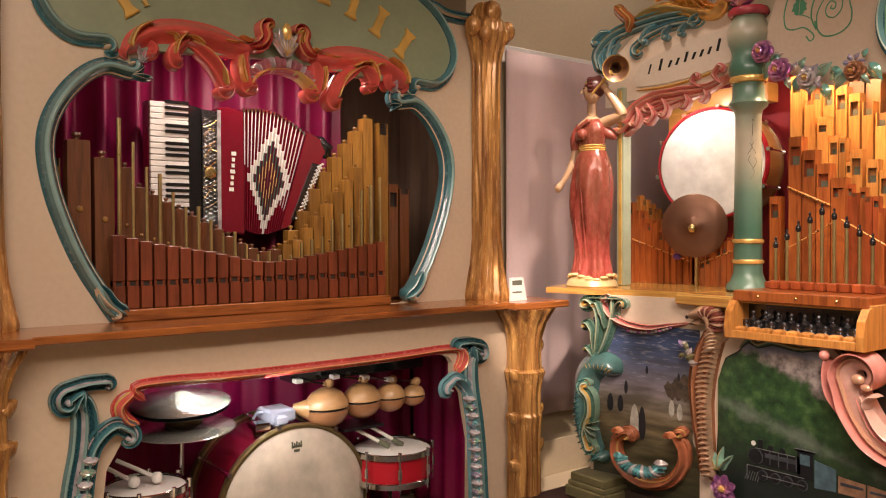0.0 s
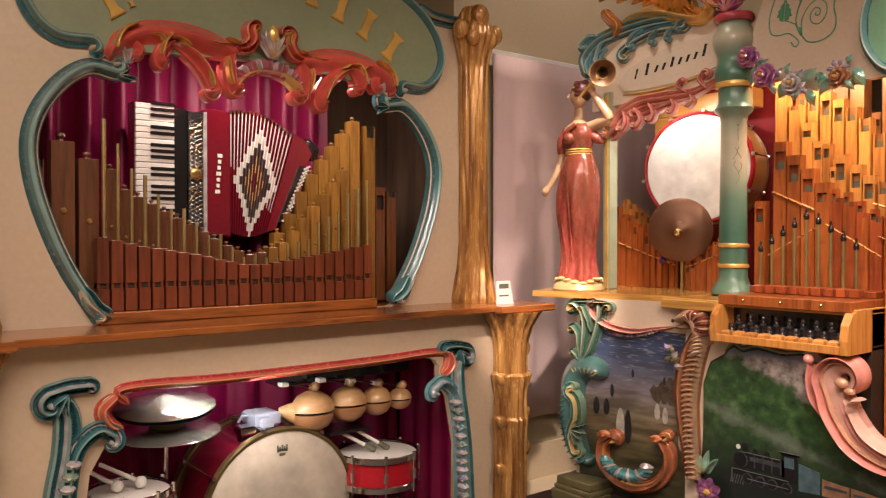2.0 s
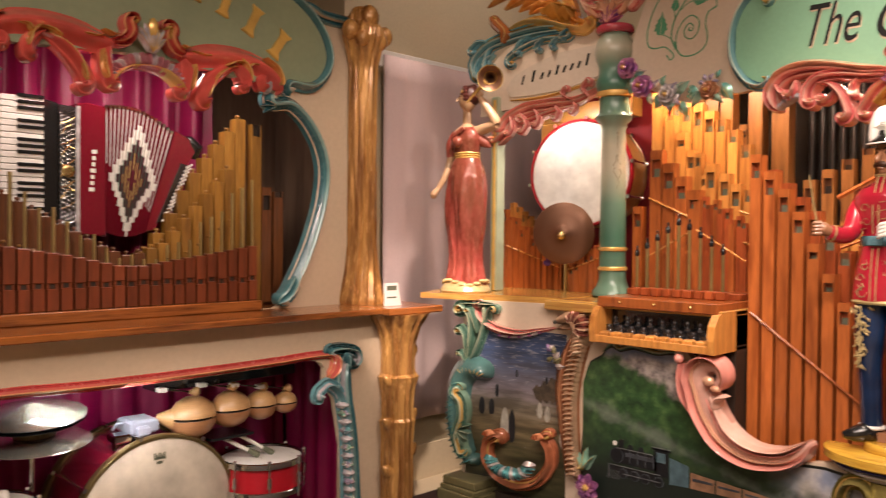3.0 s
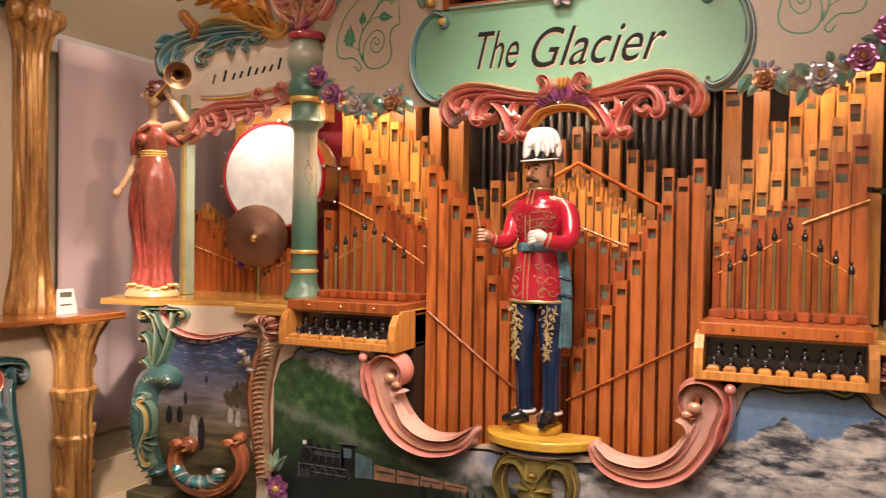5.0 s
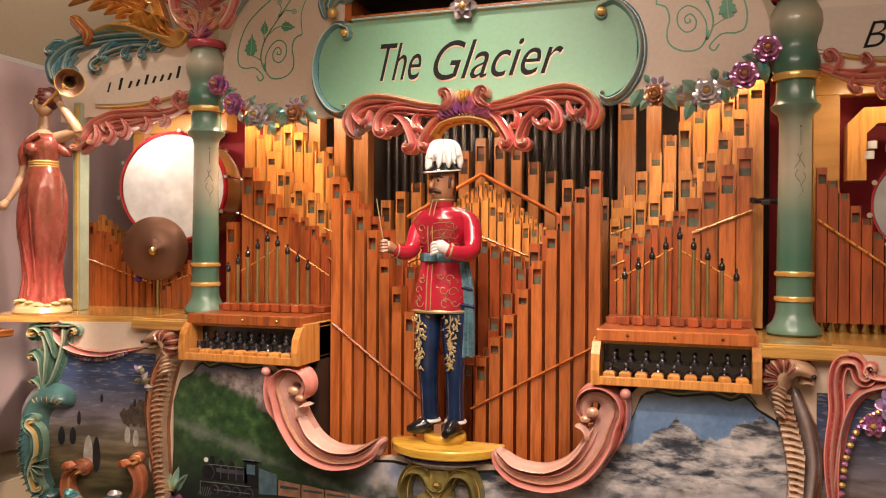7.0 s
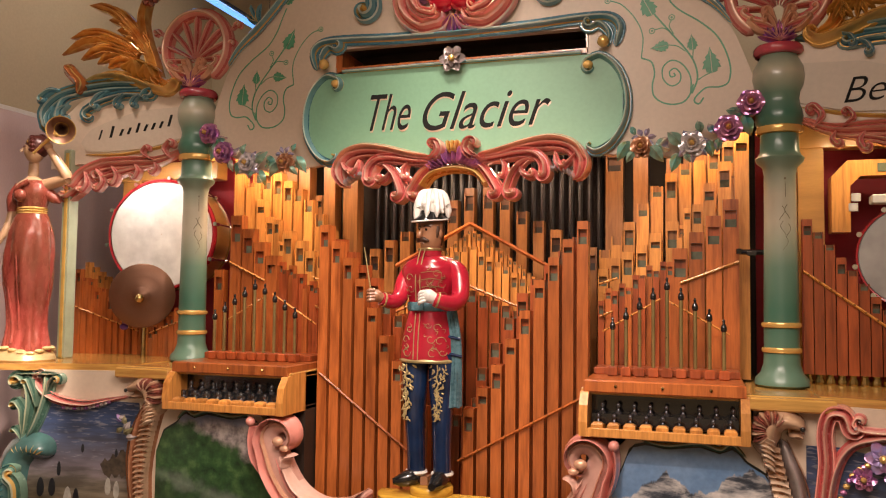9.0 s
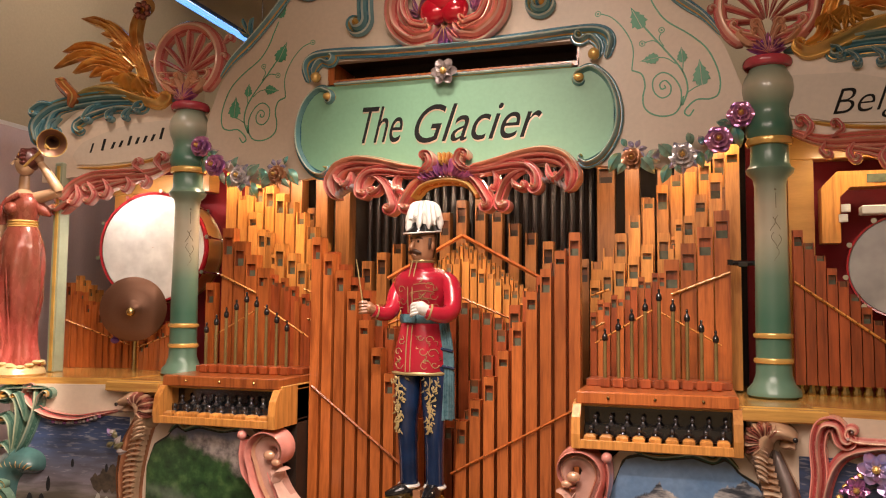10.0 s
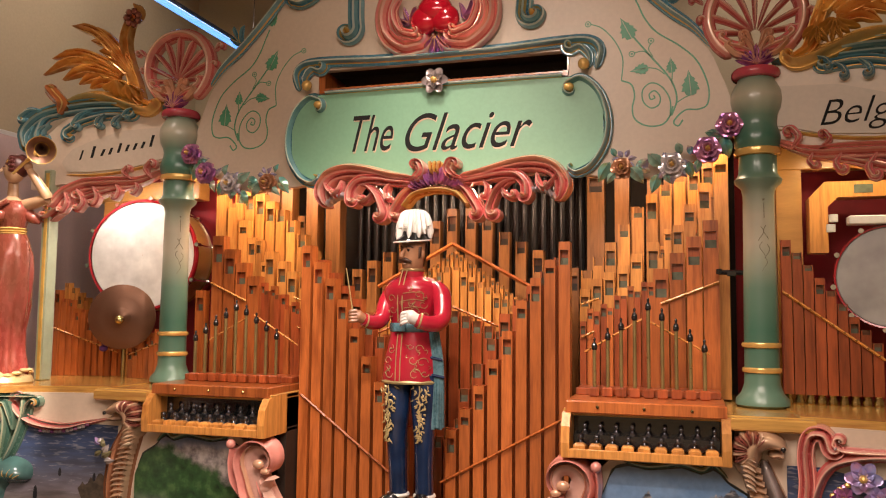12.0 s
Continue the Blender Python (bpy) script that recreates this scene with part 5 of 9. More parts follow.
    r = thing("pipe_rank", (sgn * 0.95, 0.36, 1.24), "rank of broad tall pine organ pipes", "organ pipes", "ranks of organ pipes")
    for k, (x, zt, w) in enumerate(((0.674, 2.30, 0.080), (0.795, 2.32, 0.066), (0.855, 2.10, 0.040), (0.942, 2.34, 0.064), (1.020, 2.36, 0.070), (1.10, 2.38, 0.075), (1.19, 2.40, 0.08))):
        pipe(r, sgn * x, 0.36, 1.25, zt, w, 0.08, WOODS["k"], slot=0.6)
    # middle pyramid
    xs = [sgn * (0.012 + 0.0225 * k) for k in range(18)]
    r = rank("small pyramid rank of slim pale wooden pipes", (sgn * 0.2, 0.3, 1.2), xs, 0.30, 1.2, S(lerp([(0.0, 1.905), (0.2, 1.76), (0.4, 1.60)])), 0.017, "y", 0.022)
    xs = [sgn * (0.022 + 0.040 * k) for k in range(10)]
    rank("rank of pale wooden pipes before the pyramid", (sgn * 0.2, 0.255, 1.2), xs, 0.25, 1.2, S(lerp([(0.0, 1.83), (0.2, 1.71), (0.4, 1.56)])), 0.036, "y", 0.036)
    rail(r, (sgn * 0.0, 0.27, 1.93), (sgn * 0.38, 0.27, 1.725), 0.010, 0, [PIPE])
    xs = [sgn * (0.03 + 0.055 * k) for k in range(8)]
    r = rank(nm, (sgn * 0.2, 0.2, 1.2), xs, 0.20, 1.0, S(lerp([(0.0, 1.62), (0.45, 1.43)])), 0.052, "r", 0.045)
    rail(r, (sgn * 0.02, 0.185, 1.63), (sgn * 0.42, 0.185, 1.47), 0.006, 8, [PIPE])
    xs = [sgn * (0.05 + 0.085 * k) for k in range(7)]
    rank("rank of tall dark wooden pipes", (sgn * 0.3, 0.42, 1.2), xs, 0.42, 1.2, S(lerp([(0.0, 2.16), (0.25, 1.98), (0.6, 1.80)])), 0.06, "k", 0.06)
    # dark metal trebles at the back
    r = thing("pipe_rank", (sgn * 0.3, 0.52, 1.2), "rank of dark zinc organ pipes at the back", "organ pipes", "ranks of organ pipes")
    for k in range(13):
        g = Geo()
        x = sgn * (0.025 + 0.047 * k)
        g.lathe([(0.004, 1.2), (0.015, 1.3), (0.015, 2.36)], (x, 0.53, 0), 8)
        part("pipe", g, [ZINC], r)
rank("rank of short red-brown wooden pipes behind the statue", (0.0, 0.03, 0.4), [-0.09 + 0.045 * k for k in range(5)], 0.06, 0.42, lambda x: 1.04 + 0.9 * abs(x), 0.042, "r", 0.05)
g = Geo()
g.tube([(1.205, 0.01, 1.774), (1.30, 0.02, 1.772)], 0.011, 8)
g.tube([(1.205, 0.0, 1.765), (1.205, 0.0, 1.786)], 0.012, 8)
g.box(1.235, 1.27, -0.006, 0.02, 1.757, 1.776, c=0.003)
solid("pipe_clip", g, [BLACK], "black metal clip holding a wooden pipe by the column", "clip")
# inside of the case, its shade put into a near-black colour
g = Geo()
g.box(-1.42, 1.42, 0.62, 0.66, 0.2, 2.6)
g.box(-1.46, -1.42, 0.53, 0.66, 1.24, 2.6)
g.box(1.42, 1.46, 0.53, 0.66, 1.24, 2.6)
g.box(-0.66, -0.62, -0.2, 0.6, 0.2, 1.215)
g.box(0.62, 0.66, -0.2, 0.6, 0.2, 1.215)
part("case_back", g, [DARK], organ_b, "inside of the organ case, coloured near-black for shade")
g = Geo()
g.box(-1.30, 1.30, 0.30, 0.5, 2.40, 2.44)
part("case_head", g, [PIPEK], organ_b, "wooden head beam over the pipes")

NICKEL = paint("black_nickel", (0.10, 0.10, 0.11), 0.12, 0.6, 8, 60, 0.0, metal=0.7, coat=1.0)
for sgn in (-1, 1):
    ch = thing("key_chest", (sgn * 0.92, -0.3, 1.06), "honey wood valve chest with a row of glossy black knobs", "organ chest", "valve chests")
    x0, x1 = (0.64, 1.205)
    g = Geo()
    g.box(sgn * 0.92 - 0.30, sgn * 0.92 + 0.30, -0.40, 0.0, 1.065, 1.085, c=0.004)
    g.box(sgn * 0.92 - 0.30, sgn * 0.92 + 0.30, -0.26, 0.0, 1.085, 1.235, c=0.002)
    g.box(sgn * 0.92 - 0.268, sgn * 0.92 + 0.268, -0.404, -0.392, 1.066, 1.100, c=0.003)
    part("body", g, [PIPEY], ch)
    g = Geo()
    g.box(sgn * 0.92 - 0.29, sgn * 0.92 + 0.29, -0.352, 0.02, 1.224, 1.272, c=0.005)
    for k in range(3):
        g.ball((sgn * 0.92 - 0.17 + 0.17 * k, -0.353, 1.250), 0.007, 8, 1)
    part("lid", g, [PIPE, BRASS], ch, "red-brown wooden lid board with brass screws")
    g = Geo()
    g.box(sgn * 0.92 - 0.27, sgn * 0.92 + 0.27, -0.264, -0.2605, 1.09, 1.235)
    part("recess", g, [BLACK], ch, "black recess")
    for e in (-1, 1):
        g = Geo()
        prof = [(-0.40, 1.066), (-0.405, 1.12), (-0.395, 1.18), (-0.36, 1.225), (-0.30, 1.237), (-0.2, 1.237), (-0.2, 1.066)]
        xa = sgn * 0.92 + e * 0.285
        rows = [[(xa + q, y, z) for y, z in prof] for q in (-0.016, 0.016)]
        g.grid(rows, 0, wrap=True)
        g.cap(rows[0])
        g.cap(rows[1])
        part("end_plate", g, [PIPEY], ch, "rounded honey wood end plate", soft=False)
    for k in range(9):
        x = sgn * 0.92 - 0.235 + 0.0588 * k
        g = Geo()
        g.box(x - 0.022, x + 0.022, -0.390, -0.350, 1.085, 1.118, 0, c=0.008)
        g.box(x - 0.02, x + 0.02, -0.345, -0.27, 1.085, 1.105, 0, c=0.003)
        part("key", g, [PIPEY], ch)
    for row, (yy, zz, n) in enumerate(((-0.335, 1.105, 9), (-0.300, 1.142, 9))):
        for k in range(n):
            x = sgn * 0.92 - 0.235 + 0.0588 * k + 0.012 * row
            g = Geo()
            g.lathe([(0.003, 0.0), (0.0145, 0.003), (0.0145, 0.009), (0.0075, 0.015), (0.005, 0.024), (0.008, 0.028), (0.0092, 0.036), (0.0065, 0.043), (0.0015, 0.046)], (x, yy, zz - 0.004), 14)
            part("knob", g, [NICKEL], ch, "glossy black turned knob")
    g = Geo()
    g.box(sgn * 0.92 - 0.265, sgn * 0.92 + 0.265, -0.315, -0.262, 1.105, 1.142)
    part("knob_step", g, [BLACK], ch, "black step under the knobs")
    for k in range(9):
        x = sgn * 0.92 - 0.20 + 0.0525 * k
        zt = 1.46 + 0.15 * (1 - abs(k - 4.2) / 4.2)
        if sgn > 0:
            zt = 1.46 + 0.16 * (1 - abs(k - 4) / 4)
        bp = thing("brass_pipe", (x, -0.16, 1.272), "slim brass organ pipe with a black finial in a wooden cup", "organ pipe", "brass pipes on the chest")
        g = Geo()
        g.box(x - 0.019, x + 0.019, -0.185, -0.14, 1.272, 1.31, c=0.005)
        part("cup", g, [PIPED], bp, "red-brown wooden cup")
        g = Geo()
        g.tube([(x, -0.163, 1.31), (x, -0.163, zt)], 0.0075, 10)
        part("tube", g, [OLDBRASS], bp)
        g = Geo()
        g.lathe([(0.007, -0.006), (0.0115, 0.0), (0.012, 0.010), (0.010, 0.020), (0.005, 0.026), (0.004, 0.030), (0.006, 0.037), (0.004, 0.043), (0.001, 0.045)], (x, -0.163, zt), 10)
        part("finial", g, [BLACK], bp, "glossy black finial")
    g = Geo()
    g.box(sgn * 0.92 - 0.28, sgn * 0.92 + 0.28, -0.12, 0.02, 1.272, 1.30, c=0.003)
    solid("pipe_rack", g, [PIPED], "red-brown wooden rack behind the brass pipes", "pipe rack")

COPPERP = paint("pale_copper_paint", (0.64, 0.41, 0.26), 0.22, 0.6, 12, 60, 0.05, metal=0.3, coat=0.6)
PALESAGE = paint("pale_sage_paint", (0.36, 0.40, 0.27), 0.35, 0.8, 8, 60, 0.04, coat=0.4)
REDGOLD = paint("red_glazed_gold", (0.52, 0.17, 0.05), 0.22, 0.6, 9, 60, 0.04, metal=0.4, coat=0.7)
FLAMEGOLD = paint("flame_gilding", (0.98, 0.64, 0.20), 0.2, 0.6, 13, 60, 0.05, metal=0.4, coat=0.8, c2=(0.66, 0.24, 0.05))
IRIS = paint("iris_blue_lustre", (0.36, 0.36, 0.70), 0.18, 0.6, 22, 80, 0.05, metal=0.3, coat=0.8, c2=(0.50, 0.22, 0.42))
OLIVED = paint("dull_olive_gold", (0.20, 0.18, 0.085), 0.32, 0.6, 10, 60, 0.05, metal=0.25, coat=0.4)
CORALGILT = paint("coral_glazed_gilding", (0.56, 0.19, 0.09), 0.22, 0.5, 12, 60, 0.04, metal=0.3, coat=0.8)
PETROL = paint("petrol_green_paint", (0.065, 0.150, 0.140), 0.24, 0.55, 9, 60, 0.04, coat=0.8)
ROSECOPPER = paint("rosy_copper_lustre", (0.46, 0.15, 0.11), 0.16, 0.45, 22, 80, 0.05, metal=0.6, coat=0.8)
SILVERED = paint("silver_grey_lustre", (0.50, 0.44, 0.42), 0.2, 0.7, 12, 60, 0.03, metal=0.35, coat=0.7)
TURQ = paint("turquoise_lustre", (0.16, 0.48, 0.50), 0.14, 0.4, 24, 90, 0.03, metal=0.6, coat=0.8)
# wings
for sgn in (-1, 1):
    wg = thing("organ_side_wing", (sgn * 1.8, -0.2, 0.2), "carved side wing of the organ with painted picture and scrolls", "organ wing", "side wings")
    U = wing(0.0, sgn)
    g = Geo()
    wt = lerp([(0.06, 2.60), (0.2, 2.61), (0.4, 2.61), (0.6, 2.56), (0.72, 2.45), (0.76, 2.35)])
    wb = lerp([(0.06, 2.28), (0.2, 2.26), (0.35, 2.24), (0.5, 2.22), (0.6, 2.23), (0.72, 2.2), (0.76, 2.2)])
    plate(g, U, wt, wb, span(0.06, 0.76, 24), -0.03, 0.0)
    part("wing_board", g, [CREAM_B], wg, "cream board with a name panel", soft=False)
    g = Geo()
    plate(g, U, lerp([(0.08, 2.52), (0.3, 2.50), (0.45, 2.45), (0.56, 2.40), (0.6, 2.34)]), lerp([(0.08, 2.36), (0.25, 2.31), (0.45, 2.29), (0.58, 2.29), (0.6, 2.33)]), span(0.08, 0.6, 20), 0.0, 0.008)
    part("name_panel", g, [PANELW], wg, "off-white panel with slanting black lettering bars" if sgn < 0 else "off-white panel with black script", soft=False)
    g = Geo()
    carve(g, U, [(0.08, 2.345), (0.25, 2.30), (0.42, 2.275), (0.58, 2.275)], 0.008, 0.014, 1, 0, 0, lift=0.004)
    part("panel_edge", g, [GOLDPAINT], wg, "thin gold line")
    g = Geo()
    carve(g, U, [(0.06, 2.625), (0.25, 2.635), (0.42, 2.64), (0.58, 2.62), (0.72, 2.58), (0.80, 2.50), (0.79, 2.42)], 0.034, 0.05, 2.5, 0, 1, end=(0.04, 0.5, -1), back=0.03)
    carve(g, U, [(0.25, 2.575), (0.38, 2.58), (0.50, 2.55), (0.58, 2.50)], 0.028, 0.045, 2, 0, 1, end=(0.03, 0.7, -1), start=(0.02, 0.6, -1))
    carve(g, U, [(0.60, 2.58), (0.69, 2.56), (0.73, 2.48)], 0.025, 0.05, 2, 0, 1, end=(0.03, 0.8, -1))
    for pts, wd, e in (([(0.45, 2.60), (0.50, 2.575), (0.53, 2.53)], 0.014, (0.016, 0.8, -1)), ([(0.36, 2.585), (0.40, 2.555), (0.41, 2.53)], 0.012, (0.014, 0.8, -1)), ([(0.28, 2.58), (0.31, 2.56), (0.325, 2.535)], 0.011, (0.012, 0.8, -1)), ([(0.70, 2.60), (0.755, 2.60), (0.80, 2.57)], 0.018, (0.020, 0.8, -1)), ([(0.66, 2.53), (0.70, 2.50), (0.705, 2.46)], 0.016, (0.018, 0.8, -1)), ([(0.74, 2.52), (0.765, 2.46), (0.75, 2.40)], 0.016, (0.018, 0.7, -1)), ([(0.20, 2.62), (0.25, 2.60), (0.27, 2.575)], 0.010, (0.012, 0.8, -1))):
        carve(g, wing(-0.035, sgn), pts, wd, 0.03, 1.5, 0, 1, end=e, accent=(), back=0.04, taper=(0.3, 0.8))
    part("top_scroll", g, [SKYBLUE, GOLD], wg, "pale blue carved leaf scroll with gold and silver lights")
    g = Geo()
    carve(g, U, [(0.07, 2.30), (0.2, 2.245), (0.36, 2.235), (0.48, 2.225), (0.58, 2.18), (0.63, 2.12)], 0.036, 0.05, 2.5, 0, 1, end=(0.03, 0.6, 1), back=0.03)
    carve(g, U, [(0.20, 2.225), (0.34, 2.20), (0.45, 2.165), (0.50, 2.15)], 0.026, 0.045, 2, 0, 1, end=(0.028, 0.8, 1), back=0.03)
    for pts, wd, e in (([(0.12, 2.255), (0.15, 2.30), (0.13, 2.335)], 0.014, (0.018, 0.8, 1)), ([(0.30, 2.225), (0.28, 2.19), (0.29, 2.16)], 0.013, (0.015, 0.8, 1)), ([(0.42, 2.215), (0.39, 2.165), (0.40, 2.13)], 0.015, (0.016, 0.8, 1)), ([(0.50, 2.20), (0.46, 2.14), (0.48, 2.10)], 0.015, (0.016, 0.8, 1)), ([(0.56, 2.19), (0.54, 2.13), (0.56, 2.09)], 0.014, (0.016, 0.7, 1)), ([(0.20, 2.235), (0.185, 2.205), (0.20, 2.18)], 0.011, (0.012, 0.8, 1)), ([(0.22, 2.25), (0.26, 2.28), (0.245, 2.31)], 0.010, (0.012, 0.8, 1))):
        carve(g, wing(-0.035, sgn), pts, wd, 0.03, 1.5, 0, 1, end=e, accent=(), back=0.04, taper=(0.3, 0.8))
    carve(g, U, [(0.56, 2.14), (0.62, 2.09), (0.66, 2.06)], 0.035, 0.06, 2, 0, 1, end=(0.025, 0.5, 1), back=0.03)
    part("under_scroll", g, [PINK, ROSEGILT], wg, "salmon pink acanthus under the name panel")
    # gilded winged ornament
    D = wing(-0.02, sgn)
    feathers = []
    for tip, w0, rx, rz, up in (((0.700, 2.782), 0.022, 0.30, 2.775, 0.075), ((0.655, 2.865), 0.024, 0.29, 2.79, 0.055), ((0.595, 2.755), 0.022, 0.30, 2.765, 0.050), ((0.515, 2.735), 0.022, 0.30, 2.755, 0.035), ((0.455, 2.712), 0.022, 0.30, 2.745, 0.025), ((0.600, 2.820), 0.020, 0.29, 2.785, 0.050),
                               ((0.560, 3.035), 0.024, 0.24, 2.80, 0.060), ((0.500, 3.020), 0.026, 0.235, 2.80, 0.055), ((0.460, 2.960), 0.024, 0.235, 2.79, 0.045), ((0.415, 2.905), 0.022, 0.24, 2.785, 0.030), ((0.375, 2.860), 0.018, 0.25, 2.785, 0.020)):
        rt, tp = Vector((rx, rz)), Vector(tip)
        md = rt.lerp(tp, 0.55) + Vector((0.0, up))
        g = Geo()
        feathers.append(g)
        carve(g, D, [rt, md, tp], lambda u: w0 * (1.45 - 0.6 * u), 0.042, 2.2, 0, 1, taper=(0.9, 0.12), n=6, accent=(2, 6), lift=0.015 + 0.004 * (len(feathers) % 4), back=0.0)
    g = Geo()
    carve(g, D, [(0.135, 2.625), (0.20, 2.655), (0.232, 2.75), (0.270, 2.86), (0.288, 2.96), (0.272, 3.045), (0.245, 3.10)], lambda u: 0.036 - 0.018 * u, 0.065, 2.2, 0, 1, taper=(0.4, 0.7), back=0.04, accent=(3,))
    carve(g, D, [(0.245, 3.07), (0.225, 3.115), (0.245, 3.155)], 0.022, 0.06, 1, 0, 1, taper=(0.7, 0.3), back=0.03, accent=())
    carve(g, D, [(0.600, 2.635), (0.50, 2.675), (0.38, 2.672), (0.26, 2.632), (0.16, 2.605), (0.12, 2.625)], lambda u: 0.018 + 0.016 * math.sin(math.pi * u), 0.06, 1.5, 1, 0, taper=(0.3, 0.5), back=0.04, accent=(3,), end=(0.018, 0.6, -1))
    sprays(g, D, (0.30, 2.745), (225, 250, 275, 300, 325, 200), 0.085, 1, 0, 0.05, 0.3, lift=0.03)
    sprays(g, D, (0.235, 2.72), (200, 235, 265, 295), 0.075, 1, 0, 0.05, 0.3, lift=0.045)
    orn = part("winged_ornament", g, [FLAMEGOLD, GOLD], wg, "bronzed and gilded winged ornament")
    for q in range(7):
        g = Geo()
        g.ball(D(0.235 + 0.030 * math.cos(0.9 * q), 3.065 + 0.034 * math.sin(0.9 * q), 0.05), 0.019, 8, 0)
        part("berry", g, [ROSECOPPER], orn)
    for g in feathers:
        part("feather", g, [FLAMEGOLD, REDGOLD], orn)
    g = Geo()
    carve(g, wing(-0.05, sgn), [(0.60, 2.58), (0.585, 2.63), (0.62, 2.67), (0.645, 2.70)], 0.03, 0.05, 1, 0, 1, end=(0.018, 0.4, 1), back=0.03)
    part("flame_leaf", g, [REDGOLD, GOLD], wg, "bronze flame leaf")
    # post
    g = Geo()
    px, py = wing(0.0, sgn)(0.66, 0, 0)[:2]
    g.box(px - 0.020, px + 0.024, py - 0.02, py + 0.04, 1.244, 2.3, 0, c=0.006)
    g.box(px - 0.004, px + 0.012, py - 0.026, py - 0.018, 1.25, 2.28, 1)
    part("post", g, [PALESAGE, GOLDPAINT], wg, "sage green post with a gold fillet")
    # lower picture and scrolls
    V = wing(-0.30, sgn)
    g = Geo()
    plate(g, V, lambda a: 1.215, lambda a: 0.2, span(0.0, 0.62, 4), -0.03, 0.0)
    part("lower_board", g, [CREAM_B], wg, "cream lower board", soft=False)
    g = Geo()
    plate(g, V, lerp([(0.05, 1.07), (0.16, 1.075), (0.3, 1.05), (0.45, 1.06), (0.52, 1.10)]), lambda a: 0.24, span(0.05, 0.60, 20), 0.0, 0.006)
    part("painting", g, [SEAPIC], wg, "oil painting of a grey sea shore" if sgn < 0 else "dark oil painting", soft=False)
    g = Geo()
    if sgn > 0:
        carve(g, wing(-0.33, 1), [(0.185, 1.145), (0.168, 1.19), (0.125, 1.185), (0.108, 1.12), (0.112, 1.02), (0.100, 0.90), (0.098, 0.78), (0.115, 0.60), (0.13, 0.40)], lambda u: 0.030, 0.055, 2.2, 0, 1, start=(0.020, 0.7, 1), back=0.05, accent=())
        carve(g, wing(-0.32, 1), [(0.10, 0.55), (0.112, 0.80), (0.135, 0.975), (0.182, 1.078), (0.265, 1.118), (0.37, 1.132), (0.50, 1.120), (0.60, 1.07)], 0.020, 0.045, 1.2, 0, 1, back=0.05, accent=())
        carve(g, wing(-0.33, 1), [(0.200, 1.178), (0.197, 1.158), (0.228, 1.143), (0.30, 1.142), (0.45, 1.150), (0.60, 1.160)], 0.013, 0.035, 1, 0, 1, start=(0.016, 0.8, -1), back=0.05, accent=())
    else:
      carve(g, V, [(0.54, 1.17), (0.50, 1.115), (0.42, 1.075), (0.30, 1.06), (0.20, 1.08), (0.10, 1.10)], lambda u: 0.028 - 0.010 * u, 0.05, 2, 0, 1, start=(0.028, 0.6, 1), accent=(2,), back=0.02)
    pink = part("pink_moulding", g, [PINK, LUSTRE, LACE], wg, "coral pink moulding over the picture")
    if sgn > 0:
        for k, p in enumerate(catmull([Vector(q) for q in ((0.125, 0.60), (0.130, 0.764), (0.148, 0.884), (0.192, 0.990), (0.25, 1.04))], 5)):
            g = Geo()
            g.ball(wing(-0.33, 1)(p.x, p.y, 0.012), 0.0125, 8, 0, (1, 1, 0.85))
            part("bead", g, [GOLD if k % 2 else LACE], pink)
        for at, r, mt in (((0.285, 1.060), 0.058, IRIS), ((0.335, 0.995), 0.050, IRIS), ((0.225, 0.985), 0.040, LACE)):
            g = Geo()
            flower(g, wing(-0.335, 1), at, r, 0, 1, 6, 0.045)
            part("iris_flower", g, [mt, GOLD], pink, "blue lustre flower with a gilded heart")
    else:
        for k in range(13):
            g = Geo()
            g.ball(wing(-0.31, sgn)(0.40 - 0.018 * k, 1.042 + 0.0004 * (k - 3) ** 2, 0.010), 0.0105, 8, 0, (1, 1, 0.8))
            part("bead", g, [SILVERED if k % 3 else LACE], pink)
        for k, (a, ln, mt) in enumerate(((100, 0.045, SILVERED), (135, 0.050, IRIS), (165, 0.048, OLIVED), (60, 0.040, OLIVED), (200, 0.050, SILVERED), (235, 0.055, OLIVED), (265, 0.050, SILVERED))):
            g = Geo()
            leaf(g, wing(-0.325, sgn), (0.085 + 0.012 * (k % 2), 1.005 - 0.014 * k), radians(a - 90), ln, 0, 0.018)
            part("sprig_leaf", g, [mt, GOLD], pink, "silver, lilac and gold lustre leaf")
    g = Geo()
    for pts, wd, dp, y0, e in (([(0.585, 0.885), (0.535, 0.95), (0.497, 1.05), (0.478, 1.14), (0.485, 1.20)], 0.034, 0.055, -0.305, None),
                               ([(0.585, 0.885), (0.560, 0.97), (0.545, 1.07), (0.560, 1.15), (0.595, 1.185)], 0.034, 0.060, -0.32, (0.030, 0.8, -1)),
                               ([(0.588, 0.895), (0.585, 0.97), (0.588, 1.03), (0.608, 1.065)], 0.024, 0.050, -0.315, (0.021, 0.8, -1)),
                               ([(0.590, 0.885), (0.600, 0.925), (0.618, 0.945)], 0.016, 0.040, -0.315, (0.013, 0.7, -1)),
                               ([(0.505, 1.05), (0.515, 1.12), (0.535, 1.17)], 0.017, 0.040, -0.35, (0.018, 0.8, -1)),
                               ([(0.475, 1.10), (0.455, 1.16), (0.435, 1.185)], 0.018, 0.045, -0.325, (0.020, 0.8, 1)),
                               ([(0.430, 1.198), (0.53, 1.200), (0.64, 1.196)], 0.016, 0.060, -0.305, None)):
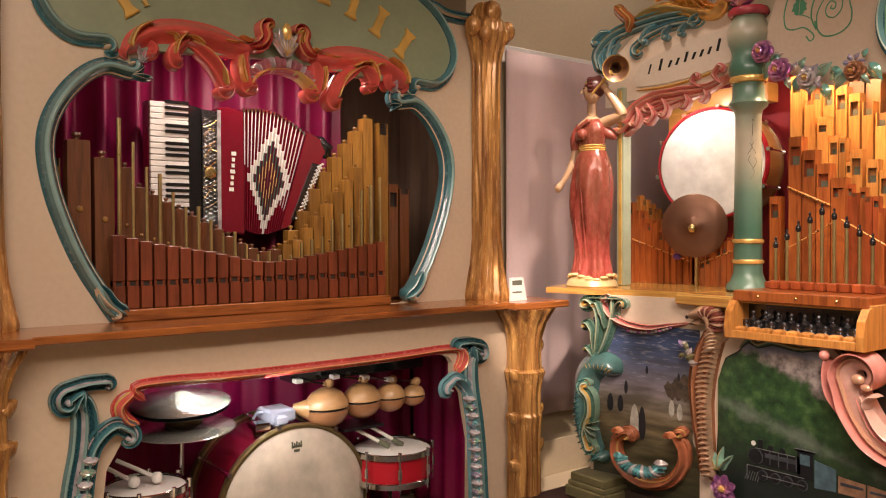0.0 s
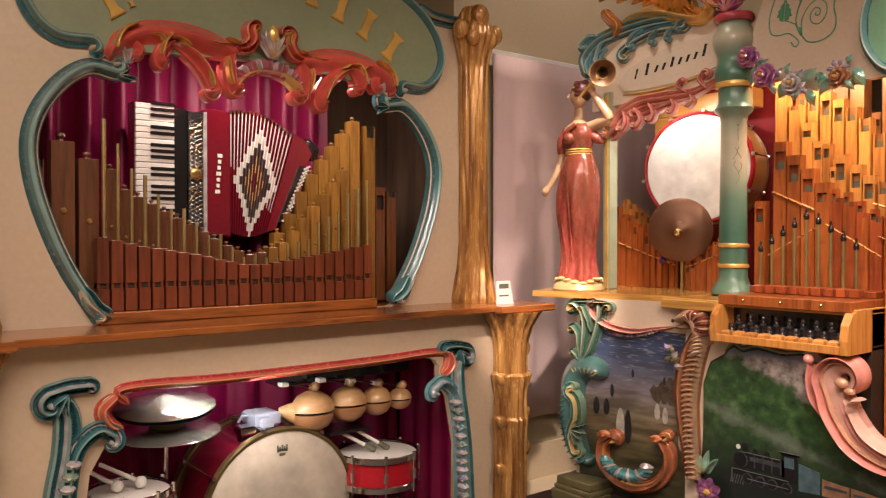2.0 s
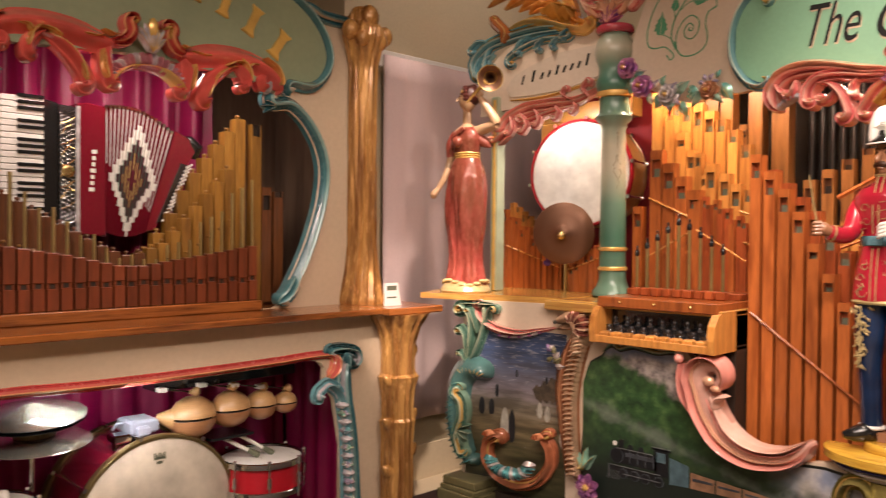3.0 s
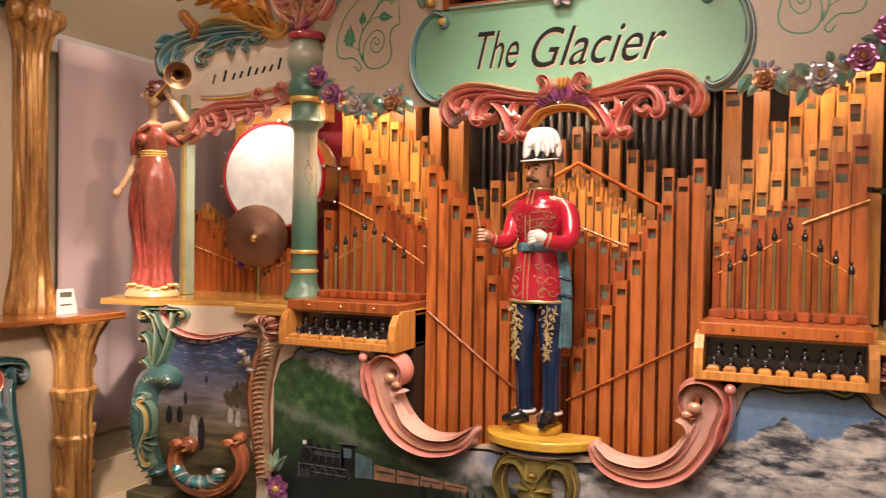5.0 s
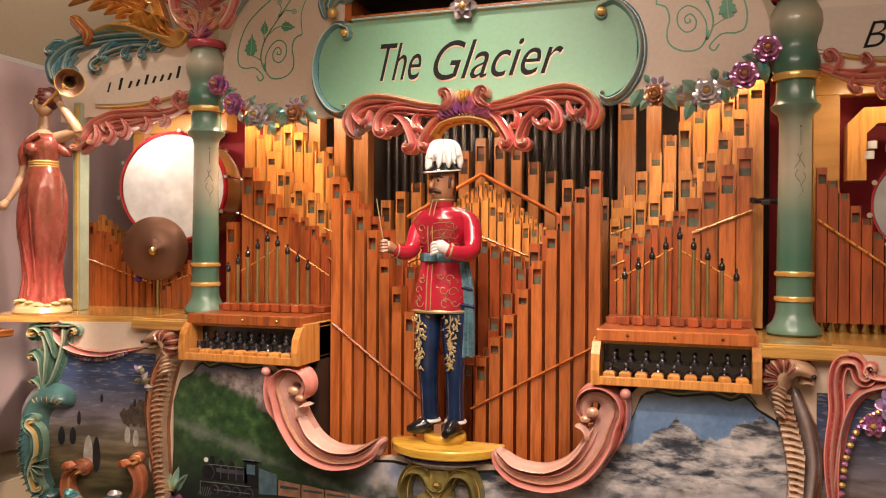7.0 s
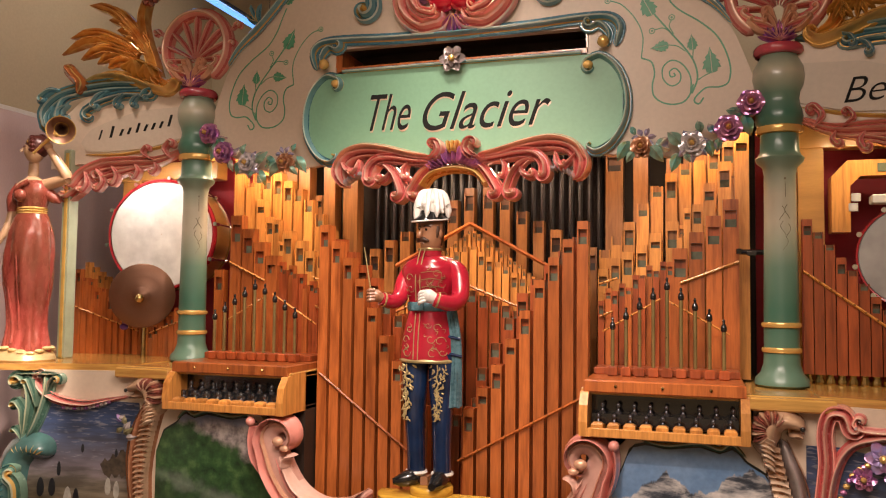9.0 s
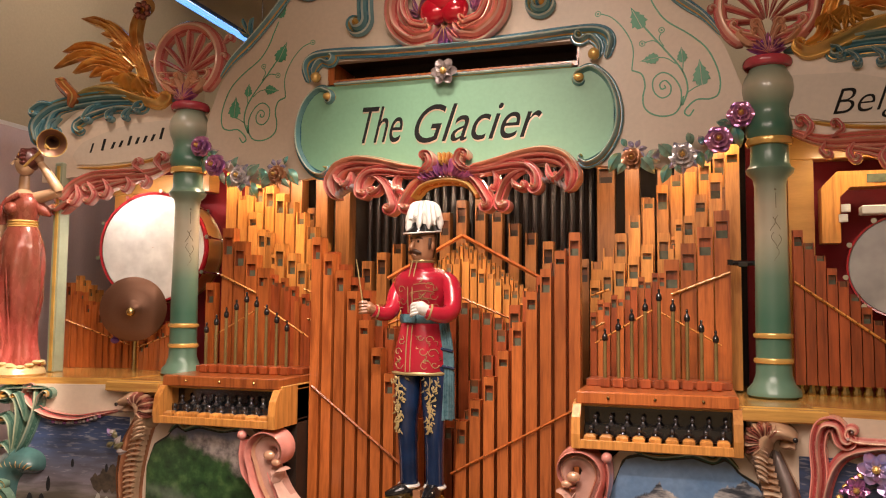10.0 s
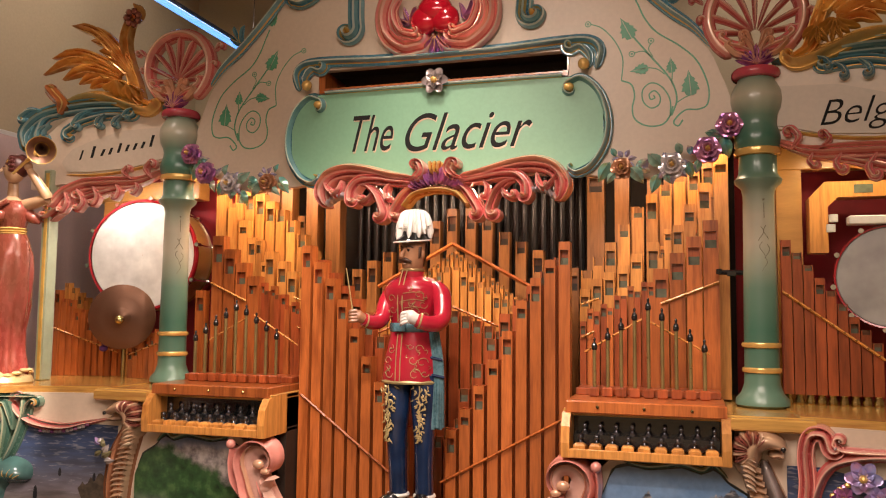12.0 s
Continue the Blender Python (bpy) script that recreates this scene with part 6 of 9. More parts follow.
        carve(g, wing(y0, sgn), pts, lambda u: wd * (0.55 + 0.45 * u), dp, 1.8, 0, 1, end=e, accent=(3,), back=0.05, taper=(0.3, 0.8))
    part("leaf_bracket", g, [SEAGREEN, GOLD], wg, "sea green acanthus bracket under the ledge")
    g = Geo()
    carve(g, V, [(0.440, 0.832), (0.50, 0.862), (0.570, 0.862), (0.625, 0.80), (0.645, 0.68), (0.64, 0.56), (0.61, 0.46), (0.55, 0.40), (0.50, 0.42)], lambda u: 0.056 + 0.02 * math.sin(math.pi * u), 0.085, 0.7, 0, 1, accent=(), back=0.04, taper=(0.9, 0.5), light=False)
    teal = part("teal_scroll", g, [PETROL, GOLD], wg, "petrol green C-scroll with gold strokes")
    for k in range(7):
        a = radians(35 + 20 * k)
        g = Geo()
        carve(g, wing(-0.378, sgn), [(0.522 + 0.050 * math.cos(a), 0.828 + 0.020 * math.sin(a)), (0.522 + 0.085 * math.cos(a), 0.834 + 0.050 * math.sin(a))], 0.004, 0.010, 1, 0, 0, n=3, back=0.02)
        part("gold_stroke", g, [GOLD], teal)
    for k in range(15):
        u = k / 14
        z = 0.77 - 0.39 * u
        s0 = lerp([(0.38, 0.60), (0.45, 0.655), (0.55, 0.685), (0.65, 0.69), (0.77, 0.665)])(z)
        g = Geo()
        carve(g, wing(-0.355, sgn), [(s0 - 0.075, z + 0.026), (s0 - 0.045, z + 0.014), (s0 - 0.014, z - 0.006)], lambda q: 0.015 * (1 - 0.3 * q), 0.04, 1, 0, 0, taper=(0.4, 0.6), n=3, back=0.03)
        part("scale", g, [TURQ], teal, "turquoise lustre scale")
    g = Geo()
    carve(g, wing(-0.375, sgn), [(0.60, 0.74), (0.565, 0.70), (0.56, 0.62), (0.59, 0.53), (0.57, 0.45)], lambda u: 0.035, 0.045, 2, 0, 1, back=0.03, start=(0.025, 0.7, 1), end=(0.02, 0.6, -1), accent=(3, 6))
    sprays(g, wing(-0.38, sgn), (0.585, 0.56), (120, 150, 180, 210, 240, 265), 0.085, 0, 1, 0.04, 0.3, w=0.16)
    part("sage_scroll", g, [SEAGREEN, GOLD], wg, "sage scroll with gold strokes")
    g = Geo()
    carve(g, wing(-0.34, sgn), [(0.395, 0.55), (0.445, 0.505), (0.445, 0.42), (0.38, 0.345), (0.28, 0.315), (0.175, 0.345), (0.11, 0.43), (0.105, 0.51), (0.135, 0.56)], lambda u: 0.030, 0.060, 1.5, 0, 1, start=(0.03, 0.7, 1), end=(0.03, 0.7, 1), accent=(2,), back=0.05)
    coral = part("coral_scroll", g, [CORALGILT, GOLD], wg, "coral red U-scroll with gilded ribs")
    for k in range(15):
        u = k / 14
        a = math.pi * (1.02 + 0.96 * u)
        g = Geo()
        leaf(g, wing(-0.385, sgn), (0.275 - 0.14 * math.cos(a), 0.455 + 0.10 * math.sin(a)), math.atan2(-0.10 * math.sin(a), 0.14 * math.cos(a)), 0.074, k % 3 // 2, 0.03)
        part("frill_leaf", g, [TURQ, SILVERED], coral)
    for e, (cs, cz) in enumerate(((0.40, 0.545), (0.135, 0.56))):
        for k in range(5):
            r0 = 0.010 + 0.006 * k
            g = Geo()
            carve(g, wing(-0.40, sgn), [(cs + r0 * math.cos(t_), cz + r0 * math.sin(t_)) for t_ in (0.2, 1.0, 1.8, 2.6)], 0.003, 0.008, 1, 0, 0, n=3, back=0.02)
            part("volute_line", g, [CREST_LIGHT[RED.name]], coral)
    g = Geo()
    bx, by = V(0.55, 0, 0.05)[:2]
    for q, (a, z) in enumerate(((0.13, 0.20), (0.12, 0.255), (0.11, 0.28))):
        g.box(bx - a, bx + a, by - 0.10 + q * 0.01, by + 0.1, z, z + (0.055, 0.025, 0.04)[q], c=0.005)
    part("base_block", g, [OLIVED], wg, "stepped olive gold base block")
    g = Geo()
    g.box(min(bx, sgn * 1.45), max(bx, sgn * 1.45), by + 0.05, by + 0.1, 0.2, 0.26)
    part("plinth", g, [DARK], wg, "dark plinth")
    # curled ornament with a ribbed back and a smooth belly
    dx = 0.026 if sgn < 0 else 0.0
    H = lambda y: (lambda a, b, h: (sgn * (a + dx), BL - y - h, b))
    inner = lerp([(0.38, 1.292), (0.60, 1.313), (0.747, 1.319), (0.85, 1.308), (0.943, 1.288), (1.04, 1.258), (1.10, 1.235)])
    outer = lerp([(0.38, 1.33), (0.60, 1.350), (0.747, 1.358), (0.85, 1.363), (0.956, 1.337), (1.04, 1.318), (1.10, 1.305)])
    zs = [1.09 - 0.71 * k / 16 for k in range(17)]
    g = Geo()
    carve(g, H(0.01), [((inner(z) + outer(z)) / 2, z) for z in zs], lambda u: (outer(1.09 - 0.71 * u) - inner(1.09 - 0.71 * u)) / 2 + 0.006, 0.05, 0.7, 0, 0, taper=(0.9, 0.6), n=2, accent=(), back=0.03)
    carve(g, H(0.01), [(1.328, 1.085), (1.350, 1.02), (1.376, 0.94), (1.394, 0.82), (1.385, 0.70), (1.362, 0.55), (1.345, 0.40)], lambda u: 0.030 - 0.006 * u, 0.055, 0.8, 2, 2, taper=(0.4, 0.6), accent=(), back=0.03)
    carve(g, H(0.01), [(1.345, 1.085), (1.378, 1.01), (1.408, 0.93), (1.424, 0.82), (1.412, 0.70), (1.388, 0.55), (1.37, 0.40)], 0.007, 0.035, 1, 0, 0, taper=(0.4, 0.6), accent=(), back=0.03)
    # head with a blunt muzzle
    carve(g, H(0.025), [(1.285, 1.02), (1.272, 1.085), (1.288, 1.14), (1.330, 1.160), (1.372, 1.150), (1.402, 1.128)], lambda u: float(np.interp(u, (0, 0.25, 0.5, 0.75, 1), (0.046, 0.054, 0.050, 0.034, 0.027))), 0.085, 0.5, 3, 3, taper=(0.6, 0.85), accent=(), back=0.04)
    carve(g, H(0.05), [(1.345, 1.105), (1.372, 1.112), (1.395, 1.100)], lambda u: 0.014, 0.045, 1, 3, 3, taper=(0.5, 0.8), accent=(), back=0.05)
    g.ball((sgn * (1.388 + dx), BL - 0.105, 1.138), 0.009, 10, 4, (1, 0.6, 1))
    horse = part("ribbed_ornament", g, [COPPER, PALERIB, COPPER if sgn < 0 else SILVERED, COPPERP, BLACK], wg, "bronzed and silvered S-shaped ornament with a ribbed back")
    for k in range(28):
        z = 1.055 - 0.0235 * k
        a0, a1 = inner(z), outer(z)
        g = Geo()
        carve(g, H(0.052), [(a0 - 0.004, z + 0.004), ((a0 + a1) / 2, z + 0.003), (a1 + 0.002, z - 0.006)], 0.0122, 0.024, 1, 0, 0, taper=(1, 1), n=2, accent=(), back=0.03)
        part("back_rib", g, [COPPERP if sgn < 0 or k < 5 else PALERIB], horse)
    for k in range(17):
        a = radians(52 + 11 * k)
        root = Vector((1.290 + 0.012 * math.cos(a), 1.122 + 0.016 * math.sin(a)))
        tip = root + Vector((math.cos(a - 0.1), math.sin(a - 0.1))) * (0.052 + 0.006 * (k % 2))
        g = Geo()
        carve(g, H(0.085), [root, root.lerp(tip, 0.5) + Vector((0.003, 0.003)), tip], lambda u: 0.007 + 0.006 * u, 0.030, 1, 0, 0, taper=(0.5, 0.7), n=3, accent=(), back=0.06)
        part("mane_lock", g, [COPPERP if k % 3 == 1 else ROSECOPPER], horse, "rosy copper lock")
    for k in range(8):
        z = 1.115 - 0.017 * k
        g = Geo()
        carve(g, H(0.098), [(1.238 + 0.004 * k, z + 0.012), (1.268 + 0.002 * k, z + 0.006), (1.300, z - 0.012)], lambda u: 0.005 + 0.003 * (1 - u), 0.012, 1, 0, 0, taper=(0.6, 0.2), n=3, accent=(), back=0.05)
        part("neck_stroke", g, [PALERIB if k % 2 else COPPERP], horse)
    g = Geo()
    flower(g, face_b(BL - 0.03, sgn), (1.26, 0.375), 0.065, 0, 1, 7, 0.04)
    sprays(g, face_b(BL - 0.01, sgn), (1.30, 0.44), (60, 90, 120, 30), 0.11, 2, 1, 0.03, 0.3)
    part("flower_boss", g, [LACE, GOLD, LEAFGREEN], wg, "pink lustre flower with green leaves")
    # little ranks behind the wing
    r1 = thing("pipe_rank", (sgn * 1.9, 0.1, 1.24), "small rank of wooden pipes stepping down", "organ pipes", "ranks of organ pipes")
    if sgn < 0:
        for k in range(11):
            pipe(r1, -2.16 + 0.034 * k, 0.10 + 0.01 * k, 1.245, 1.70 - 0.026 * k - (0.02 if k % 2 else 0), 0.030, 0.035, WOODS["o"])
            if k < 10:
                pipe(r1, -2.145 + 0.034 * k, 0.15 + 0.01 * k, 1.245, 1.74 - 0.026 * k, 0.028, 0.035, WOODS["y"])
        rail(r1, (-2.17, 0.09, 1.50), (-1.83, 0.19, 1.37), 0.004, 8)
        pipe(r1, -1.80, 0.20, 1.245, 1.47, 0.04, 0.05, WOODS["y"])
        for k in range(9):
            pipe(r1, -1.70 + 0.032 * k, 0.12, 1.245, 1.40 + 0.020 * k, 0.029, 0.035, WOODS["o"])
        rail(r1, (-1.72, 0.11, 1.36), (-1.43, 0.11, 1.46), 0.004, 7)
        pipe(r1, -1.30, 0.13, 1.245, 1.70, 0.05, 0.05, WOODS["o"])
    else:
        for k in range(9):
            pipe(r1, 1.47 + 0.041 * k, 0.10, 1.285, 1.91 - 0.052 * k, 0.037, 0.045, WOODS["r"], slot=0.7)
            g = Geo()
            g.lathe([(0.016, 1.244), (0.018, 1.26), (0.012, 1.275), (0.016, 1.29)], (1.47 + 0.041 * k, 0.12, 0), 8)
            part("foot", g, [BRASS], r1, "turned brass foot")
        rail(r1, (1.45, 0.085, 1.70), (1.82, 0.085, 1.43), 0.005, 9)

# name lettering as plain bars on the left wing, readable script on the right wing
wl = bpy.data.objects["organ_side_wing"]
U = wing(0.0, -1)
for k, (a, hgt) in enumerate(((0.50, 0.05), (0.44, 0.06), (0.39, 0.035), (0.35, 0.035), (0.305, 0.05), (0.265, 0.035), (0.225, 0.035), (0.185, 0.035), (0.14, 0.06))):
    g = Geo()
    z = 2.37 + (0.5 - a) * 0.19
    w2 = 0.007 if k else 0.005
    g.cap([U(a + w2 + 0.008, z - 0.02, 0.0095), U(a - w2 + 0.008, z - 0.02, 0.0095), U(a - w2 - 0.006, z - 0.02 + hgt, 0.0095), U(a + w2 - 0.006, z - 0.02 + hgt, 0.0095)])
    part("lettering_bar", g, [INK], wl, "slanting black lettering bar", soft=False)
wr = bpy.data.objects["organ_side_wing.001"]
R = wing(0.0, 1)
mtx = Matrix.Translation(R(0.345, 2.385, 0.0095)) @ Matrix.Rotation(math.atan2(-0.243, 0.97), 4, "Z") @ pose(0, 0, 0, 90, 0, 0)
letters("lettering", "Belg", 0.145, mtx, INK, wr, "black slanting script on the name panel", 0.35, 0.0008, -0.0015)

# ---- the accordion organ: show-front ----
XU, XL, CY = -2.45, -2.23, -1.935      # faces of the upper and lower front, middle line
organ_a = thing("accordion_organ_front", (-2.45, CY, 0.0), "cream organ front with teal scrolls, coral carvings and bronzed columns", "organ")
A = lambda x0: (lambda a, b, h: (x0 + h, CY + a, b))


def holed(g, M, hole, rect, t, mi=0):
    """A board with a hole: hole is a closed outline that its middle sees whole."""
    ca, cb = sum(p[0] for p in hole) / len(hole), sum(p[1] for p in hole) / len(hole)
    a0, a1, b0, b1 = rect
    outer = []
    for a, b2 in hole:
        d = Vector((a - ca, b2 - cb))
        k = min(((a1 if d.x > 0 else a0) - ca) / d.x if abs(d.x) > 1e-9 else 1e9, ((b1 if d.y > 0 else b0) - cb) / d.y if abs(d.y) > 1e-9 else 1e9)
        outer.append(Vector((ca, cb)) + d * max(k, 1.0))
    for corner in ((a0, b0), (a0, b1), (a1, b0), (a1, b1)):
        i = min(range(len(outer)), key=lambda q: (outer[q] - Vector(corner)).length)
        outer[i] = Vector(corner)
    for h in (0.0, -t):
        g.grid([[M(p[0], p[1], h) for p in hole], [M(p.x, p.y, h) for p in outer]], mi, wrap=True)
    g.grid([[M(p[0], p[1], 0) for p in hole], [M(p[0], p[1], -t) for p in hole]], mi, wrap=True)
    g.grid([[M(p.x, p.y, 0) for p in outer], [M(p.x, p.y, -t) for p in outer]], mi, wrap=True)


side = [(0.64, 2.17), (0.74, 2.18), (0.84, 2.11), (0.92, 1.99), (0.95, 1.86), (0.93, 1.70), (0.88, 1.54), (0.82, 1.40), (0.75, 1.28), (0.70, 1.20)]
rs = catmull([Vector(p) for p in side], 5)
hole = [(p.x, p.y) for p in rs] + [(a, 1.181) for a in (0.66, 0.4, 0.2, 0, -0.2, -0.4, -0.66)] + [(-p.x, p.y) for p in rs[::-1]] + [(-0.6, 2.24), (-0.4, 2.30), (-0.2, 2.32), (0, 2.33), (0.2, 2.32), (0.4, 2.30), (0.6, 2.24)]
g = Geo()
holed(g, A(XU), hole, (-1.32, 1.24, 1.18, 2.66), 0.035)
part("upper_board", g, [CREAM], organ_a, "cream board with a heart-shaped opening", soft=False)
for s in (-1, 1):
    g = Geo()
    carve(g, A(XU), [(s * a, b2) for a, b2 in side], 0.034, 0.05, 1, 0, 1, start=(0.03, 0.55, -s), taper=(0.9, 1.0), accent=(7,) if s < 0 else (0,), back=0.04)
    sprays(g, A(XU + 0.02), (s * 0.64, 2.155), (90 + s * 60, 90 + s * 85, 90 + s * 110), 0.08, 0, 1, 0.03, 0.3 * s)
    carve(g, A(XU + 0.02), [(s * 0.775, 1.34), (s * 0.725, 1.25), (s * 0.665, 1.205)], lambda u: 0.030 + 0.008 * u, 0.05, 2.5, 0, 1, taper=(0.2, 0.9), accent=(), back=0.05)
    carve(g, A(XU + 0.03), [(s * 0.80, 1.36), (s * 0.755, 1.27), (s * 0.70, 1.22)], lambda u: 0.016, 0.03, 1, 1, 1, taper=(0.2, 0.9), back=0.05, end=(0.016, 0.6, s))
    part("opening_frame", g, [TEAL, CREAM], organ_a, "teal carved frame round the opening with silvered curls")

# name board
sg = [(0.73, 2.285), (0.85, 2.285), (0.93, 2.345), (0.965, 2.44), (0.93, 2.55), (0.84, 2.65), (0.70, 2.73), (0.45, 2.83), (0.2, 2.88), (0.0, 2.89)]
sgp = catmull([Vector(p) for p in sg], 4)
ft, fb = lerp([(p.x, p.y) for p in sgp[::-1] if p.y > 2.44]), lerp([(0, 2.30), (0.7, 2.25), (0.78, 2.275), (0.85, 2.285), (0.93, 2.345), (0.965, 2.44)])
g = Geo()
plate(g, A(XU), lambda a: ft(abs(a)), lambda a: fb(abs(a)), span(-0.96, 0.96, 80), -0.03, 0.02)
part("name_board", g, [SAGE], organ_a, "sage green arched name board", soft=False)
g = Geo()
for s in (-1, 1):
    carve(g, A(XU + 0.01), [(s * a, b2) for a, b2 in sg], 0.036, 0.05, 1.5, 0, 1, start=(0.035, 0.6, s), taper=(0.8, 1), accent=(7,) if s > 0 else (0,))
    carve(g, A(XU), [(s * 0.82, 2.70), (s * 0.90, 2.655), (s * 1.0, 2.645), (s * 1.12, 2.65)], 0.034, 0.05, 2, 0, 1, taper=(0.5, 0.8), accent=(3,), back=0.03)
part("name_board_frame", g, [TEAL, CREAM], organ_a, "teal scroll frame of the name board")
for k, (a, w2) in enumerate(((-0.675, 0.035), (-0.585, 0.012), (-0.44, 0.04), (-0.27, 0.036), (-0.10, 0.04), (0.075, 0.04), (0.23, 0.034), (0.375, 0.034), (0.515, 0.036), (0.66, 0.038))):
    z = 2.675 - 0.5 * a * a
    tilt = -0.9 * a
    hh = 0.012 if k == 1 else 0.072
    zc = z - (0.06 if k == 1 else 0)
    c, s_ = math.cos(tilt), math.sin(tilt)
    g = Geo()
    bev = 0.006
    q = [(-w2, -hh), (w2, -hh), (w2 * 0.55, -hh * 0.6), (w2 * 0.55, hh * 0.6), (w2, hh), (-w2, hh), (-w2 * 0.55, hh * 0.6), (-w2 * 0.55, -hh * 0.6)]
    rows = [[A(XU)(a + u * c * f - v * s_ * f, zc + u * s_ * f + v * c * f, h) for u, v in q] for f, h in ((1, 0.019), (1, 0.028), (0.92, 0.033))]
    g.grid(rows, 0, wrap=True)
    g.cap(rows[-1])
    part("letter_block", g, [GOLDPAINT], organ_a, "raised gold letter block", soft=False)

# coral carving over the opening
for s in (-1, 1):
    g = Geo()
    M = lambda x: A(XU + x)
    P = lambda L: [(s * a, b2) for a, b2 in L]
    carve(g, M(0.015), P([(0.13, 2.315), (0.21, 2.325), (0.31, 2.345), (0.42, 2.352), (0.53, 2.340), (0.615, 2.300), (0.665, 2.245), (0.655, 2.215)]), lambda u: 0.036 + 0.030 * math.sin(math.pi * min(1, 0.15 + u)), 0.060, 1.1, 0, 0, taper=(0.8, 0.25), accent=(), back=0.05, light=False)
    carve(g, M(0.030), P([(0.40, 2.330), (0.445, 2.300), (0.472, 2.262), (0.472, 2.232)]), lambda u: 0.030, 0.058, 1.4, 0, 0, taper=(0.4, 0.7), accent=(), back=0.06, end=(0.016, 0.5, -s), light=False)
    carve(g, M(0.035), P([(0.455, 2.315), (0.385, 2.300), (0.320, 2.255), (0.270, 2.195), (0.248, 2.150)]), lambda u: 0.026 + 0.012 * u, 0.060, 1.4, 0, 0, taper=(0.2, 0.7), accent=(), back=0.06, end=(0.024, 0.6, s), light=False)
    carve(g, M(0.030), P([(0.16, 2.310), (0.180, 2.260), (0.172, 2.200), (0.165, 2.165)]), lambda u: 0.034, 0.058, 1.4, 0, 0, taper=(0.6, 0.7), accent=(), back=0.06, end=(0.022, 0.6, -s), light=False)
    carve(g, M(0.045), P([(0.165, 2.322), (0.112, 2.335), (0.088, 2.372), (0.096, 2.410)]), lambda u: 0.034 - 0.006 * u, 0.065, 2.5, 0, 1, taper=(0.5, 0.9), accent=(), back=0.06, end=(0.026, 0.55, s))
    carve(g, M(0.030), P([(0.575, 2.300), (0.555, 2.270), (0.560, 2.245)]), 0.022, 0.045, 1, 0, 0, taper=(0.5, 0.7), accent=(), back=0.05, end=(0.014, 0.6, s), light=False)
    swag = part("coral_swag", g, [RED, GOLD], organ_a, "coral red acanthus swag with gold strokes")
    for pts, wd in (([(0.56, 2.372), (0.62, 2.335), (0.648, 2.285), (0.650, 2.255)], 0.012), ([(0.43, 2.345), (0.465, 2.305), (0.482, 2.250)], 0.009), ([(0.41, 2.312), (0.335, 2.275), (0.285, 2.215), (0.262, 2.150)], 0.009), ([(0.455, 2.330), (0.40, 2.328), (0.36, 2.305)], 0.007), ([(0.20, 2.285), (0.195, 2.225), (0.180, 2.170)], 0.009), ([(0.52, 2.330), (0.485, 2.330), (0.465, 2.310)], 0.006), ([(0.19, 2.340), (0.235, 2.332), (0.275, 2.335)], 0.006), ([(0.105, 2.345), (0.082, 2.380), (0.092, 2.425)], 0.007), ([(0.20, 2.365), (0.16, 2.350), (0.14, 2.358)], 0.006)):
        g = Geo()
        carve(g, M(0.082), P(pts), lambda u: wd * (0.4 + 0.6 * u), 0.014, 1, 0, 0, taper=(0.2, 0.7), accent=(), back=0.05, n=4)
        part("gold_stroke", g, [GOLD], swag, "gold brush stroke")
g = Geo()
carve(g, A(XU + 0.03), [(-0.165, 2.150), (-0.135, 2.205), (-0.07, 2.238), (0.0, 2.248), (0.07, 2.238), (0.135, 2.205), (0.165, 2.150)], 0.014, 0.045, 1, 0, 0, back=0.05, taper=(1, 1), accent=())
shell = part("swag_shell", g, [RED], organ_a, "coral arch under a rose lustre shell")
for k in range(17):
    a = radians(10 + 10 * k)
    r0, r1 = 0.075, 0.118 + 0.006 * math.sin(a)
    g = Geo()
    carve(g, A(XU + 0.045), [(1.75 * r0 * math.cos(a), 2.175 + r0 * math.sin(a)), (1.5 * 0.097 * math.cos(a), 2.175 + 0.097 * math.sin(a)), (1.35 * r1 * math.cos(a), 2.18 + r1 * math.sin(a))], lambda u: 0.009 + 0.004 * u, 0.030, 1, 0, 0, taper=(0.7, 0.9), n=3, accent=(), back=0.05)
    part("shell_rib", g, [LUSTRE if k % 3 == 1 else PINKLUSTRE], shell, "rose and silver lustre shell rib")
for s in (-1, 1):
    g = Geo()
    carve(g, A(XU + 0.03), [(0, 2.25), (s * 0.08, 2.235), (s * 0.14, 2.19), (s * 0.17, 2.13)], 0.014, 0.05, 1, 1, 1, back=0.05)
    part("swag_edge", g, [PINKLUSTRE, GOLD], organ_a, "gilded swag edge")
    g = Geo()
    sprays(g, A(XU + 0.02), (s * 0.60, 2.21), (90 + s * 20, 90 - s * 10, 90 + s * 50), 0.07, 2, 2, 0.03, 0.2)
    part("swag_lace", g, [PINKLUSTRE, GOLD, LUSTRE], organ_a, "silver lace curls")
g = Geo()
sprays(g, A(XU + 0.070), (0.0, 2.30), (48, 62, 76, 90, 104, 118, 132), 0.115, 0, 1, 0.03, 0.0, w=0.16)
g.ball((XU + 0.085, CY, 2.405), 0.022, 10, 1, (0.7, 1, 1.8))
part("swag_palmette", g, [LUSTRE, GOLD], organ_a, "silver-blue palmette with a gilded tip")

